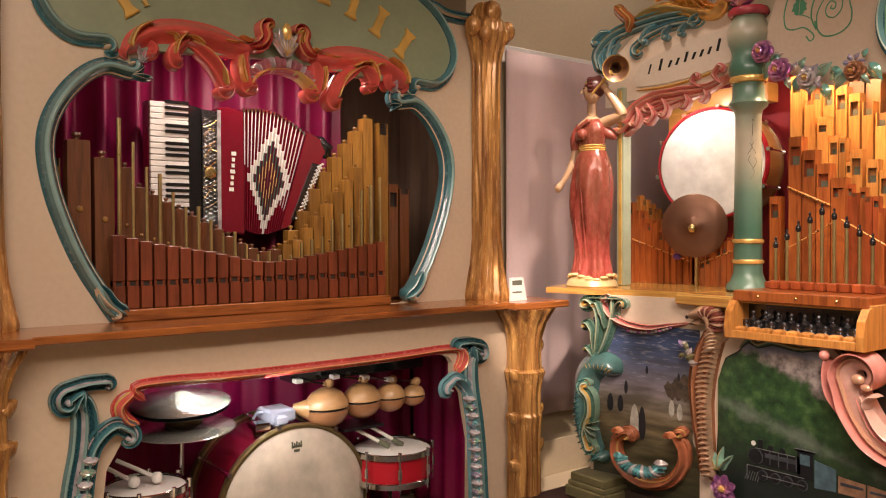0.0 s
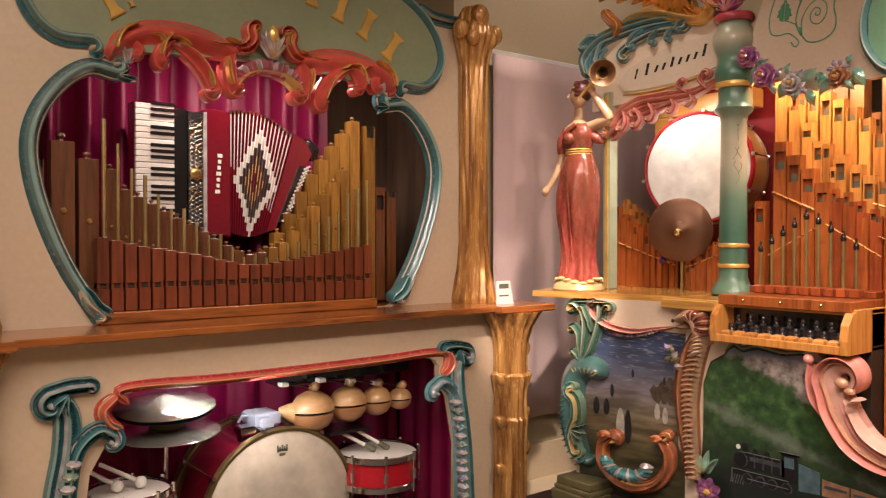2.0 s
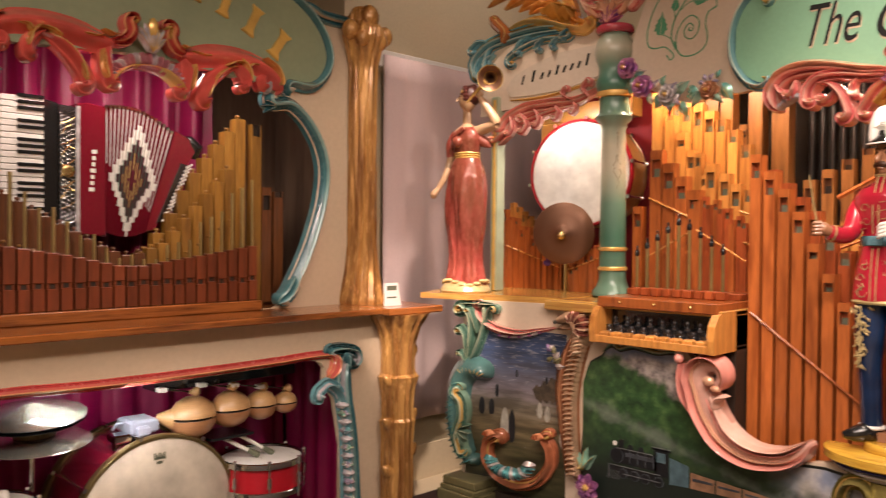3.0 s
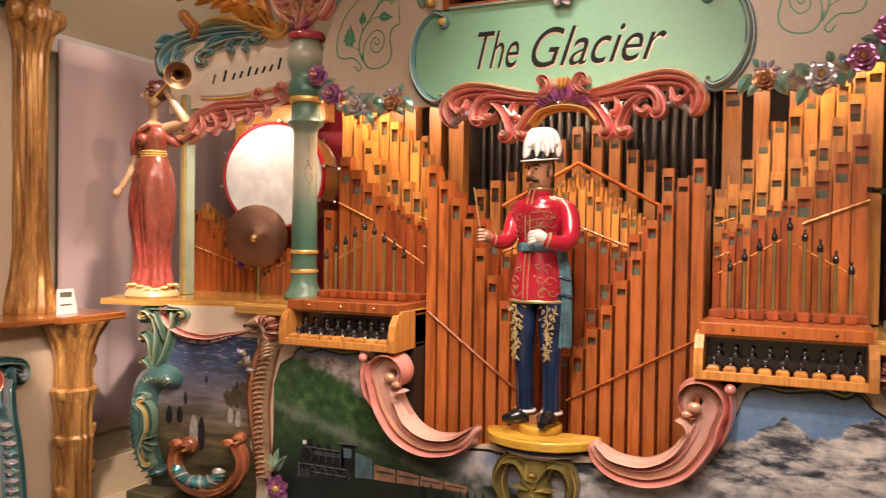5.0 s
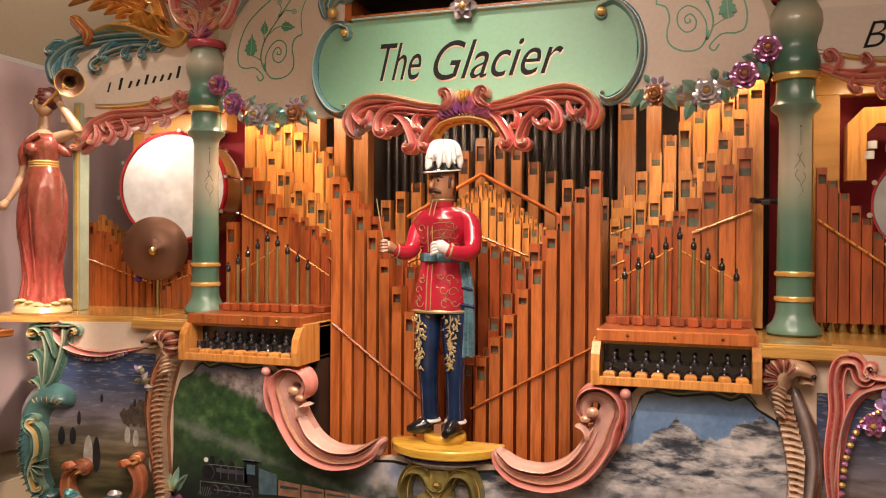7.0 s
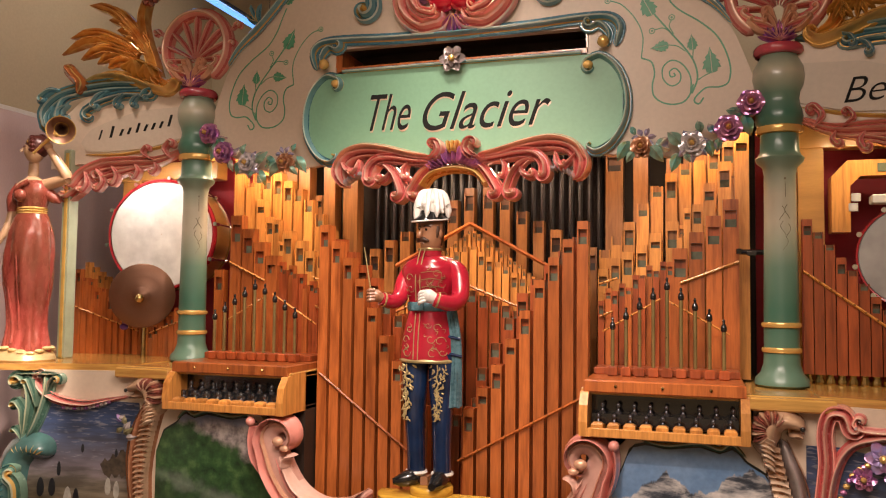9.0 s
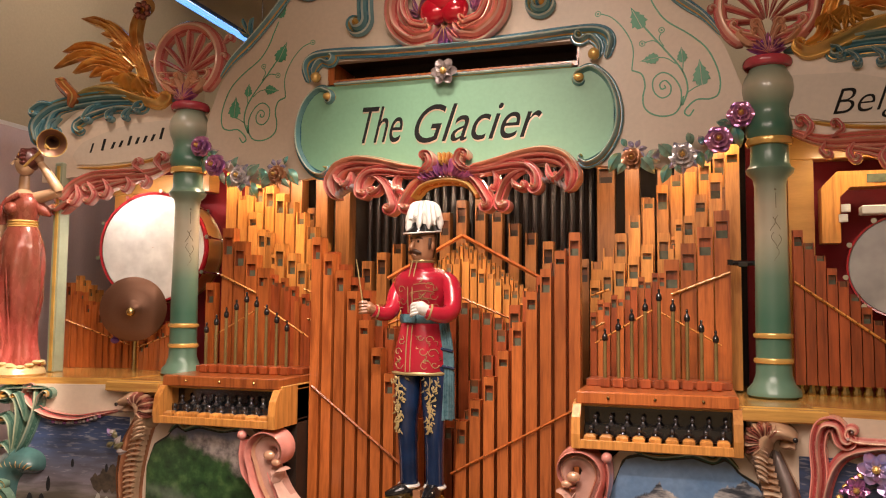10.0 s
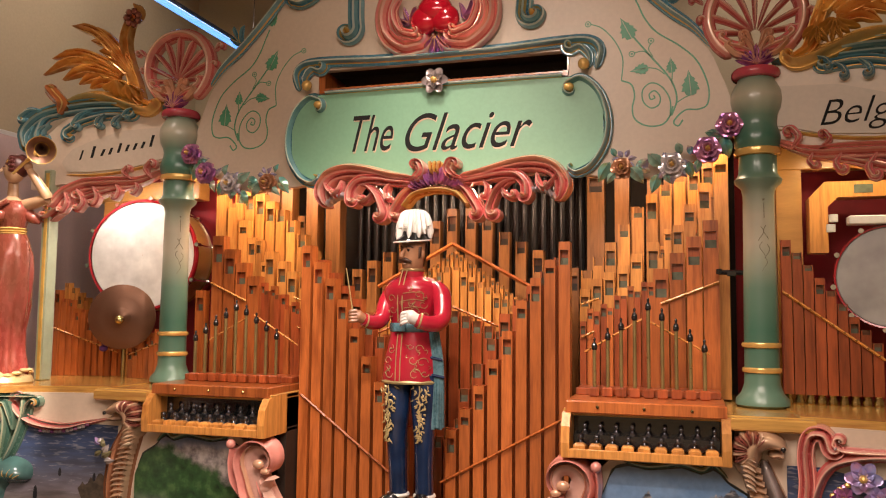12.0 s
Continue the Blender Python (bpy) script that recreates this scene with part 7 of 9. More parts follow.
# ledge
g = Geo()
g.box(-2.95, -2.12, CY - 1.36, CY + 1.30, 1.15, 1.18, c=0.005)
g.box(-2.95, -2.06, CY + 1.06, CY + 1.43, 1.146, 1.182, c=0.006)
g.box(-2.95, -2.06, CY - 1.5, CY - 1.06, 1.146, 1.182, c=0.006)
part("ledge", g, [YEW], organ_a, "polished burr wood ledge")
g = Geo()
g.box(-2.6, -2.415, CY - 0.71, CY + 0.565, 1.18, 1.228, c=0.004)
part("pipe_sill", g, [YEW], organ_a, "polished wooden sill under the pipes")

# lower front
lh = [(0.80, 0.90), (0.775, 0.93), (0.72, 0.945)] + [(a, 0.945) for a in (0.4, 0.1, -0.2, -0.5)] + [(-0.64, 0.945), (-0.70, 0.93), (-0.74, 0.87), (-0.72, 0.80), (-0.80, 0.66), (-0.83, 0.4), (-0.83, 0.12), (-0.4, 0.10), (0, 0.10), (0.4, 0.10), (0.90, 0.12), (0.905, 0.5), (0.86, 0.74), (0.80, 0.83)]
g = Geo()
holed(g, A(XL), lh, (-1.30, 1.26, 0.0, 1.15), 0.035)
part("lower_board", g, [CREAM], organ_a, "cream lower board with a wide opening", soft=False)
g = Geo()
carve(g, A(XL), [(-0.66, 0.90), (-0.70, 0.955), (-0.58, 0.965), (-0.3, 0.955), (0.1, 0.955), (0.5, 0.96), (0.75, 0.968), (0.84, 0.955), (0.84, 0.90), (0.81, 0.86)], 0.022, 0.035, 1.5, 0, 1, taper=(0.7, 0.6), accent=(2,), back=0.03, n=4)
carve(g, A(XL), [(-0.70, 0.94), (-0.755, 0.89), (-0.73, 0.83), (-0.68, 0.815)], 0.03, 0.05, 1.5, 0, 1, taper=(0.8, 0.4), back=0.03)
carve(g, A(XL), [(0.85, 0.975), (0.865, 0.91), (0.82, 0.84)], 0.035, 0.05, 1.5, 0, 1, taper=(0.6, 0.6), back=0.03)
part("coral_moulding", g, [RED, GOLD], organ_a, "coral red moulding over the lower opening")
for s, o in ((-1, 0.0), (1, 0.02)):
    g = Geo()
    M = A(XL + 0.005)
    P = lambda L: [(s * (a + o), b2) for a, b2 in L]
    carve(g, M, P([(0.80, 0.99), (0.87, 0.99), (0.94, 0.975)]), 0.03, 0.055, 2, 0, 1, end=(0.045, 0.9, -s), start=(0.02, 0.5, s), accent=(3,))
    carve(g, M, P([(0.905, 0.955), (0.875, 0.88), (0.88, 0.76), (0.905, 0.62), (0.925, 0.45), (0.94, 0.2), (0.95, 0.0)]), lambda u: 0.05, 0.055, 2.5, 0, 1, taper=(0.8, 1), accent=(3,))
    carve(g, A(XL + 0.02), P([(0.72, 0.80), (0.78, 0.825), (0.85, 0.76), (0.88, 0.62), (0.89, 0.4), (0.90, 0.1)]), lambda u: 0.034, 0.05, 2, 2 if s > 0 else 0, 1, start=(0.028, 0.6, s), taper=(0.8, 1), accent=(2, 5))
    sprays(g, A(XL + 0.03), (s * (0.88 + o), 0.97), [90 - s * q for q in (120, 150, 175)], 0.09, 0, 1, 0.04, 0.2)
    part("teal_scroll", g, [TEAL, LUSTRE, SKYBLUE], organ_a, "teal and blue carved scroll beside the lower opening")
for s in (-1, 1):
    for k in range(15):
        g = Geo()
        z = 0.72 - 0.042 * k
        a = s * lerp([(0.1, 0.925), (0.4, 0.905), (0.62, 0.89), (0.75, 0.86)])(z)
        carve(g, A(XL + 0.06), [(a - 0.026, z + 0.004), (a, z), (a + 0.026, z + 0.004)], 0.016, 0.022, 1, k % 2, k % 2, taper=(0.7, 0.7), n=2, back=0.03)
        part("strip_rib", g, [LUSTRE, PEARL], organ_a, "lustre rib along the scroll")

# columns like bark
def trunk(prof, at, lobes, twist, seed):
    g = Geo()
    rnd2 = random.Random(seed)
    ph = [rnd2.uniform(0, 6.28) for _ in range(4)]
    def groove(a, z):
        w = 0.9 * math.sin(5.0 * z + ph[2]) + 0.5 * math.sin(11 * z + 2 * a + ph[3])
        return 1 + 0.12 * (abs(math.cos(0.5 * lobes * a + twist * z + w + ph[0])) - 0.5) + 0.03 * math.cos((lobes + 8) * a - 3 * z + 1.5 * w + ph[1])
    g.lathe(prof, at, 112, 0, wob=groove)
    return g


def refine(prof, n):
    out = []
    for (r0, z0), (r1, z1) in zip(prof, prof[1:]):
        out += [(r0 + (r1 - r0) * k / n, z0 + (z1 - z0) * k / n) for k in range(n)]
    return out + [prof[-1]]


for s in (-1, 1):
    yc = CY + s * 1.175
    g = trunk(refine([(0.118, 1.182), (0.12, 1.20), (0.105, 1.27), (0.088, 1.36), (0.076, 1.5), (0.074, 1.9), (0.074, 2.3), (0.076, 2.42), (0.088, 2.48), (0.10, 2.53), (0.115, 2.58), (0.105, 2.62), (0.075, 2.66), (0.07, 2.70), (0.05, 2.735), (0.02, 2.745)], 6), (XU + 0.03, yc, 0), 13, 1.2, 5 + s)
    bark = part("bark_column", g, [BRONZE], organ_a, "bronzed bark-like column with a knotted head")
    for dx, dy, z, r in ((0.07, -0.115, 2.60, 0.045), (0.07, 0.115, 2.60, 0.045), (0.10, -0.06, 2.56, 0.04), (0.10, 0.06, 2.56, 0.04), (0.08, 0.0, 2.68, 0.055)):
        g = Geo()
        g.ball((XU + dx, yc + dy, z), r, 14, 0, (1, 1, 1.2))
        part("knot", g, [BRONZE], bark)
    yl = CY + s * 1.215
    g = trunk(refine([(0.080, 0.0), (0.082, 0.3), (0.080, 0.48), (0.084, 0.56), (0.089, 0.60), (0.080, 0.615), (0.080, 0.70), (0.086, 0.76), (0.102, 0.825), (0.084, 0.838), (0.082, 0.92), (0.088, 1.0), (0.108, 1.07), (0.15, 1.146)], 6), (XL + 0.06, yl, 0), 14, 1.0, 15 + s)
    bark = part("bark_column", g, [BRONZE], organ_a, "bronzed bark-like column with cut twigs")
    for z, d in ((0.81, 1), (0.815, -1), (0.60, -1), (0.44, 1), (0.62, 1), (0.36, -1), (0.95, 1)):
        g = Geo()
        g.lathe([(0.034, -0.02), (0.026, 0.010), (0.015, 0.026), (0.004, 0.036)], (XL + 0.08, yl + d * 0.085, z), 10, 0, axis=Matrix.Rotation(-d * 0.9, 3, "X"))
        part("twig", g, [BRONZE], bark)

# inside of the upper opening
for box in ((-3.16, -3.12, CY - 1.3, CY + 1.2, 1.18, 2.9), (-3.12, -2.49, CY + 1.10, CY + 1.14, 1.18, 2.66), (-3.12, -2.49, CY - 1.24, CY - 1.2, 1.18, 2.66), (-3.12, -2.49, CY - 1.24, CY + 1.14, 2.662, 2.70),
            (-3.12, -2.27, CY - 1.24, CY - 1.2, 0.0, 1.14), (-3.12, -2.27, CY + 1.10, CY + 1.14, 0.0, 1.14), (-3.16, -3.12, CY - 1.3, CY + 1.2, 0.0, 1.14)):
    g = Geo()
    g.box(*box)
    part("case_panel", g, [DARKWOOD], organ_a, "dark brown inside of the organ case", soft=False)
curtain("drape", A(-2.98), -1.15, 0.62, 1.18, 2.6, 11, 0.085, [MAGENTA], "magenta velvet drape behind the pipes", "curtain", parent=organ_a)
curtain("drape", A(-2.95), -1.1, 1.05, 0.02, 1.12, 11, 0.04, [MAGENTA], "magenta velvet drape behind the drums", "curtain", parent=organ_a)

curtain("drape", lambda a, b, h: (a, CY + 1.06 - h, b), -2.93, -2.36, 0.02, 1.12, 4, 0.025, [MAGENTA], "magenta velvet drape at the side of the drums", "curtain", parent=organ_a)

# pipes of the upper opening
# dark entries stand for the shade inside the openings
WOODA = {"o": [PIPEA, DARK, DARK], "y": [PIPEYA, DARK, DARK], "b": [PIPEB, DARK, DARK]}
r = thing("pipe_rank", (-2.47, CY, 1.228), "row of square red-brown wooden pipes on the sill", "organ pipes", "ranks of organ pipes")
tops = lerp([(-0.69, 1.525), (-0.55, 1.49), (-0.3, 1.45), (-0.1, 1.405), (0.0, 1.40), (0.2, 1.43), (0.4, 1.46), (0.57, 1.49)])
rods = lerp([(-0.68, 1.99), (-0.62, 1.90), (-0.55, 1.80), (-0.45, 1.70), (-0.3, 1.60), (-0.15, 1.50), (-0.02, 1.44), (0.1, 1.48), (0.25, 1.57), (0.4, 1.70), (0.5, 1.79), (0.56, 1.86)])
N = 24
for k in range(N):
    a = -0.685 + k * 0.0535
    x, y, zt, w = -2.465, CY + a, tops(a), 0.044
    n0 = 1.318 + 0.006 * math.sin(3.1 * k)
    g = Geo()
    g.box(x - 0.05, x + 0.004, y - w / 2, y + w / 2, 1.228, n0, 0, c=0.003)
    # near-black fill takes the place of shade in the notch
    g.box(x - 0.05, x - 0.012, y - w / 2, y + w / 2, n0, n0 + 0.02, 1)
    g.box(x - 0.05, x - 0.004, y - w / 2, y - w * 0.28, n0, n0 + 0.02, 0)
    g.box(x - 0.05, x - 0.004, y + w * 0.28, y + w / 2, n0, n0 + 0.02, 0)
    g.box(x - 0.05, x, y - w / 2, y + w / 2, n0 + 0.02, zt, 0, c=0.003)
    p = part("pipe", g, [PIPEA, DARK], r, soft=False)
    g = Geo()
    rr = 0.011 - 0.003 * abs(math.sin(k))
    g.tube([(x - 0.03, y + 0.012, zt), (x - 0.03, y + 0.012, rods(a) - 0.02 * (k % 3))], rr * 0.8, 8)
    part("brass_rod", g, [OLDBRASS], p, "slim brass tuning rod")
r = thing("pipe_rank", (-2.56, CY, 1.18), "second row of taller wooden pipes with knobbed caps", "organ pipes", "ranks of organ pipes")
def stopped(rk, x, y, z0, zt, w, m):
    g = Geo()
    g.box(x - w, x, y - w / 2, y + w / 2, z0, zt, 0, c=0.002)
    p = part("pipe", g, m, rk, soft=False)
    g = Geo()
    g.lathe([(w * 0.14, zt - 0.002), (w * 0.12, zt + w * 0.12), (w * 0.22, zt + w * 0.25), (w * 0.2, zt + w * 0.38), (0.001, zt + w * 0.42)], (x - w / 2, y, 0), 10)
    part("stopper_knob", g, m, p, "turned wooden stopper knob")
    g = Geo()
    g.lathe([(w * 0.16, 0.0), (w * 0.13, 0.006), (0.001, 0.008)], (x, y, zt - (zt - z0) * 0.38), 10, axis=Matrix.Rotation(radians(90), 3, "Y"))
    part("plug", g, [PIPEYA], p, "round pale wooden plug")
for a, zt, w in ((-0.81, 1.90, 0.085), (-0.715, 1.835, 0.075), (-0.63, 1.80, 0.05)):
    stopped(r, -2.55, CY + a, 1.18, zt, w, [PIPEB])
for k in range(20):
    a = -0.57 + 0.055 * k
    zt = lerp([(-0.57, 1.72), (-0.3, 1.58), (-0.1, 1.47), (0.0, 1.44), (0.15, 1.50), (0.3, 1.66), (0.45, 1.82), (0.55, 1.95)])(a)
    stopped(r, -2.56 - 0.004 * (k % 2), CY + a, 1.2, zt, 0.046, [PIPEB if a < 0.05 else PIPEYA])
r = thing("pipe_rank", (-2.66, CY, 1.18), "back row of yellow pine pipes rising to one side", "organ pipes", "ranks of organ pipes")
for k in range(9):
    a = 0.10 + 0.06 * k
    stopped(r, -2.64, CY + a, 1.2, lerp([(0.1, 1.46), (0.2, 1.60), (0.3, 1.78), (0.42, 1.93), (0.58, 2.11)])(a), 0.055, [PIPEYA])
for k, (a, zt) in enumerate(((0.66, 2.09), (0.72, 1.78), (0.79, 1.76))):
    pipe(r, -2.62, CY + a, 1.2, zt, 0.055, 0.05, WOODA["y" if not k else "b"], turn=True)
for k, (a, zt) in enumerate(((-0.93, 1.86), (-0.885, 1.83), (-0.96, 1.95))):
    pipe(r, -2.62, CY + a, 1.2, zt, 0.042, 0.05, WOODA["y"], turn=True)

# notice stand
g = Geo()
rows = [[(-2.16 - 0.03 + 0.012 * q - 0.02 * e, y, z) for y, z in ((-0.80, 1.183), (-0.69, 1.183), (-0.715, 1.30), (-0.80, 1.30))] for q, e in ((0, 0), (1, 0))]
g.grid(rows, 0, wrap=True)
g.cap(rows[0])
g.cap(rows[1])
nst = thing("notice_card", (-2.18, -0.75, 1.182), "small white plastic meter standing on the ledge", "meter")
part("card", g, [WHITE], nst, soft=False)
for z, h in ((1.262, 0.024), (1.222, 0.008)):
    g = Geo()
    g.box(-2.1785, -2.1765, -0.79, -0.725, z, z + h)
    part("print_bar", g, [FELT], nst, "dark grey display bar", soft=False)

# ---- figures: each one plain mesh ----
def limb(g, pts, rad, mi, n=12, flat=1.0):
    pp = catmull([Vector(p) for p in pts], 4)
    rr = [float(np.interp(i / (len(pp) - 1), [k / (len(rad) - 1) for k in range(len(rad))], rad)) for i in range(len(pp))]
    g.tube(pp, rr, n, mi, flat, up=(0.3, 1, 0.1))


def conductor():
    g = Geo()
    y0 = -0.25
    # 0 red coat, 1 blue trousers, 2 black boots, 3 white plume and gloves, 4 flesh, 5 gold braid, 6 brown hair, 7 grey sash, 8 pale gilt
    for x0, xk, x1 in ((-0.082, -0.080, -0.078), (0.036, 0.040, 0.036)):
        limb(g, [(x0, y0, 1.34), (x0, y0 - 0.008, 1.20), (xk, y0 - 0.014, 1.08), (x1, y0, 0.96), (x1, y0 + 0.012, 0.842)], (0.060, 0.053, 0.042, 0.038, 0.038), 1, 20)
        g.lathe([(0.044, 0), (0.048, 0.006), (0.044, 0.014)], (x1, y0 + 0.010, 0.842), 20, 3)
    limb(g, [(-0.062, y0 + 0.03, 0.826), (-0.09, y0 - 0.015, 0.828), (-0.125, y0 - 0.04, 0.820), (-0.158, y0 - 0.055, 0.815)], (0.026, 0.037, 0.028, 0.012), 2, 16)
    limb(g, [(0.036, y0 + 0.04, 0.826), (0.034, y0 - 0.02, 0.830), (0.030, y0 - 0.06, 0.820), (0.026, y0 - 0.10, 0.815)], (0.026, 0.037, 0.030, 0.016), 2, 16)
    g.box(-0.05, -0.018, y0 - 0.02, y0 + 0.04, 0.802, 0.835, 4)
    # coat
    prof = refine([(0.119, 1.312), (0.121, 1.32), (0.114, 1.40), (0.099, 1.47), (0.086, 1.53), (0.090, 1.57), (0.106, 1.62), (0.120, 1.672), (0.117, 1.702), (0.098, 1.727), (0.062, 1.747), (0.046, 1.755)], 3)
    g.lathe(prof, (-0.028, y0, 0), 40, 0, 1.0, 0.74, wob=lambda a, z: 1 + 0.010 * math.sin(7 * a + 16 * z) * (1 if z < 1.55 else 0.4))
    limb(g, [(-0.105, y0 + 0.004, 1.702), (-0.025, y0, 1.724), (0.070, y0 + 0.004, 1.708)], (0.028, 0.036, 0.030), 0, 16)
    g.lathe([(0.049, 1.745), (0.052, 1.775), (0.047, 1.780)], (-0.024, y0 - 0.006, 0), 28, 0, 1, 0.92)
    g.lathe([(0.0525, 1.768), (0.0545, 1.774), (0.0515, 1.780)], (-0.024, y0 - 0.006, 0), 28, 5, 1, 0.92, caps=False)
    g.lathe([(0.120, 1.306), (0.124, 1.313), (0.120, 1.321)], (-0.028, y0, 0), 40, 8, 1.0, 0.74)
    g.lathe([(0.088, 1.517), (0.092, 1.522), (0.092, 1.550), (0.088, 1.555)], (-0.028, y0, 0), 36, 7, 1.01, 0.755)
    g.box(-0.075, -0.025, y0 - 0.085, y0 - 0.074, 1.519, 1.553, 7, c=0.003)
    front = lambda x, z, e=0.0: (x, y0 - 0.74 * float(np.interp(z, [p[1] for p in prof], [p[0] for p in prof])) * math.sqrt(max(0.05, 1 - min(0.95, ((x + 0.028) / 0.122) ** 2))) - 0.001 - e, z)
    for dx in (-0.010, 0.010):
        limb(g, [front(-0.055 + dx, 1.32), front(-0.055 + dx, 1.42), front(-0.053 + dx, 1.51)], (0.0024, 0.0024), 8, 6)
        limb(g, [front(-0.053 + dx, 1.56), front(-0.05 + dx, 1.65), front(-0.045 + dx, 1.72), (-0.04 + dx, y0 - 0.052, 1.775)], (0.0024, 0.0024), 8, 6)
    # embroidered scrolls on skirt and breast
    for cx, cz, r, d in ((0.018, 1.345, 0.026, 1), (0.055, 1.35, 0.016, -1), (0.045, 1.395, 0.022, 1), (0.008, 1.405, 0.020, -1), (0.03, 1.45, 0.018, 1), (-0.005, 1.46, 0.014, -1), (-0.098, 1.35, 0.022, -1), (-0.105, 1.40, 0.018, 1), (-0.09, 1.445, 0.016, -1),
                         (0.01, 1.60, 0.020, 1), (0.045, 1.63, 0.018, -1), (0.0, 1.645, 0.016, -1), (0.03, 1.67, 0.018, 1), (-0.085, 1.61, 0.018, -1), (-0.09, 1.655, 0.018, 1), (0.05, 1.585, 0.014, 1)):
        limb(g, [front(cx + r * math.cos(d * a) * (1 - a / 8.5), cz + r * math.sin(d * a) * (1 - a / 8.5)) for a in (0.8 * k for k in range(8))], (0.0015, 0.0012), 5 if cz > 1.56 else 8, 5)
    for k in range(4):
        z = 1.585 + 0.03 * k
        limb(g, [front(-0.035, z), front(0.01, z + 0.006), front(0.05, z)], (0.0018, 0.0016), 5, 6)
    # arms
    limb(g, [(-0.110, y0 + 0.004, 1.700), (-0.135, y0 - 0.015, 1.640), (-0.138, y0 - 0.055, 1.575), (-0.160, y0 - 0.095, 1.555), (-0.190, y0 - 0.130, 1.567)], (0.032, 0.035, 0.035, 0.031, 0.027), 0, 18)
    limb(g, [(0.070, y0 + 0.004, 1.706), (0.106, y0 - 0.008, 1.668), (0.118, y0 - 0.038, 1.580), (0.100, y0 - 0.085, 1.552), (0.060, y0 - 0.122, 1.560), (0.040, y0 - 0.132, 1.568)], (0.034, 0.040, 0.038, 0.035, 0.030, 0.029), 0, 18)
    limb(g, [(0.054, y0 - 0.125, 1.563), (0.048, y0 - 0.128, 1.565)], (0.0335, 0.0335), 8, 18)
    limb(g, [(-0.180, y0 - 0.120, 1.563), (-0.184, y0 - 0.124, 1.564)], (0.0300, 0.0300), 8, 18)
    # gloved hands with fingers
    limb(g, [(0.040, y0 - 0.132, 1.568), (0.016, y0 - 0.140, 1.581), (-0.002, y0 - 0.138, 1.584)], (0.024, 0.029, 0.018), 3, 14, 0.8)
    for k in range(4):
        limb(g, [(0.010, y0 - 0.150, 1.599 - 0.012 * k), (-0.012, y0 - 0.153, 1.594 - 0.013 * k), (-0.023, y0 - 0.143, 1.583 - 0.012 * k)], (0.0075, 0.0075, 0.006), 3, 8)
    limb(g, [(-0.190, y0 - 0.130, 1.568), (-0.208, y0 - 0.148, 1.580), (-0.220, y0 - 0.158, 1.584)], (0.020, 0.026, 0.018), 4, 14)
    for k in range(4):
        limb(g, [(-0.205, y0 - 0.165, 1.602 - 0.013 * k), (-0.225, y0 - 0.176, 1.600 - 0.013 * k), (-0.236, y0 - 0.164, 1.594 - 0.012 * k)], (0.008, 0.0085, 0.007), 4, 8)
    limb(g, [(-0.215, y0 - 0.170, 1.565), (-0.246, y0 - 0.185, 1.775)], (0.0035, 0.002), 8, 6)
    # head turned to one side
    hx, hy = -0.016, y0 - 0.005
    fx, fy = -0.50, -0.866
    F = lambda f, s, z: (hx + fx * f - fy * s, hy + fy * f + fx * s, z)
    rows = []
    for z, f0, b0, w0 in ((1.752, 0.030, 0.036, 0.032), (1.772, 0.034, 0.038, 0.033), (1.778, 0.050, 0.040, 0.034), (1.790, 0.058, 0.046, 0.040), (1.806, 0.057, 0.050, 0.044), (1.822, 0.058, 0.053, 0.047), (1.842, 0.055, 0.055, 0.049), (1.862, 0.058, 0.056, 0.050), (1.89, 0.054, 0.055, 0.049), (1.915, 0.04, 0.045, 0.04)):
        rows.append([F((f0 if math.cos(a) > 0 else b0) * math.cos(a), w0 * math.sin(a), z) for a in (2 * math.pi * k / 24 for k in range(24))])
    g.grid(rows, lambda i, k: 6 if 7 <= k <= 16 and i >= 3 else 4, wrap=True)
    g.cap(rows[-1], 6)
    limb(g, [F(0.053, 0, 1.862), F(0.064, 0, 1.845), F(0.072, 0, 1.829), F(0.058, 0, 1.824)], (0.007, 0.009, 0.011, 0.007), 4, 10)
    for s in (-1, 1):
        limb(g, [F(0.062, 0.002 * s, 1.817), F(0.060, 0.018 * s, 1.813), F(0.048, 0.036 * s, 1.806)], (0.010, 0.010, 0.004), 6, 10)
        limb(g, [F(0.057, 0.010 * s, 1.868), F(0.052, 0.026 * s, 1.871), F(0.040, 0.038 * s, 1.864)], (0.003, 0.004, 0.002), 6, 6)
        g.ball(F(0.051, 0.020 * s, 1.855), 0.006, 8, 2)
        g.ball(F(-0.004, 0.049 * s, 1.838), 0.015, 10, 4, (0.6, 0.8, 1.3))
        limb(g, [F(0.010, 0.047 * s, 1.87), F(0.012, 0.047 * s, 1.845), F(0.014, 0.045 * s, 1.822)], (0.008, 0.008, 0.004), 6, 8)
    limb(g, [F(0.055, -0.012, 1.798), F(0.060, 0, 1.800), F(0.055, 0.012, 1.798)], (0.004, 0.006, 0.004), 4, 8)
    # helmet: dark brim with a peak, drooping feathers over the crown
    rows = []
    for z, e in ((1.890, 1.10), (1.896, 1.16), (1.902, 1.10), (1.918, 0.94), (1.940, 0.88)):
        rows.append([F(((0.086 if e > 1 else 0.066) if math.cos(a) > 0 else 0.066) * e * math.cos(a), 0.056 * e * math.sin(a), z - (0.10 * 0.1 * math.cos(a) if e > 1 else 0.0)) for a in (2 * math.pi * k / 28 for k in range(28))])
    g.grid(rows, 2, wrap=True)
    g.cap(rows[0], 2)
    edge = rows[1] + rows[1][:1]
    g.tube([Vector(p) for p in edge], 0.0035, 6, 3)
    top = Vector((-0.018, y0 - 0.004, 1.955))
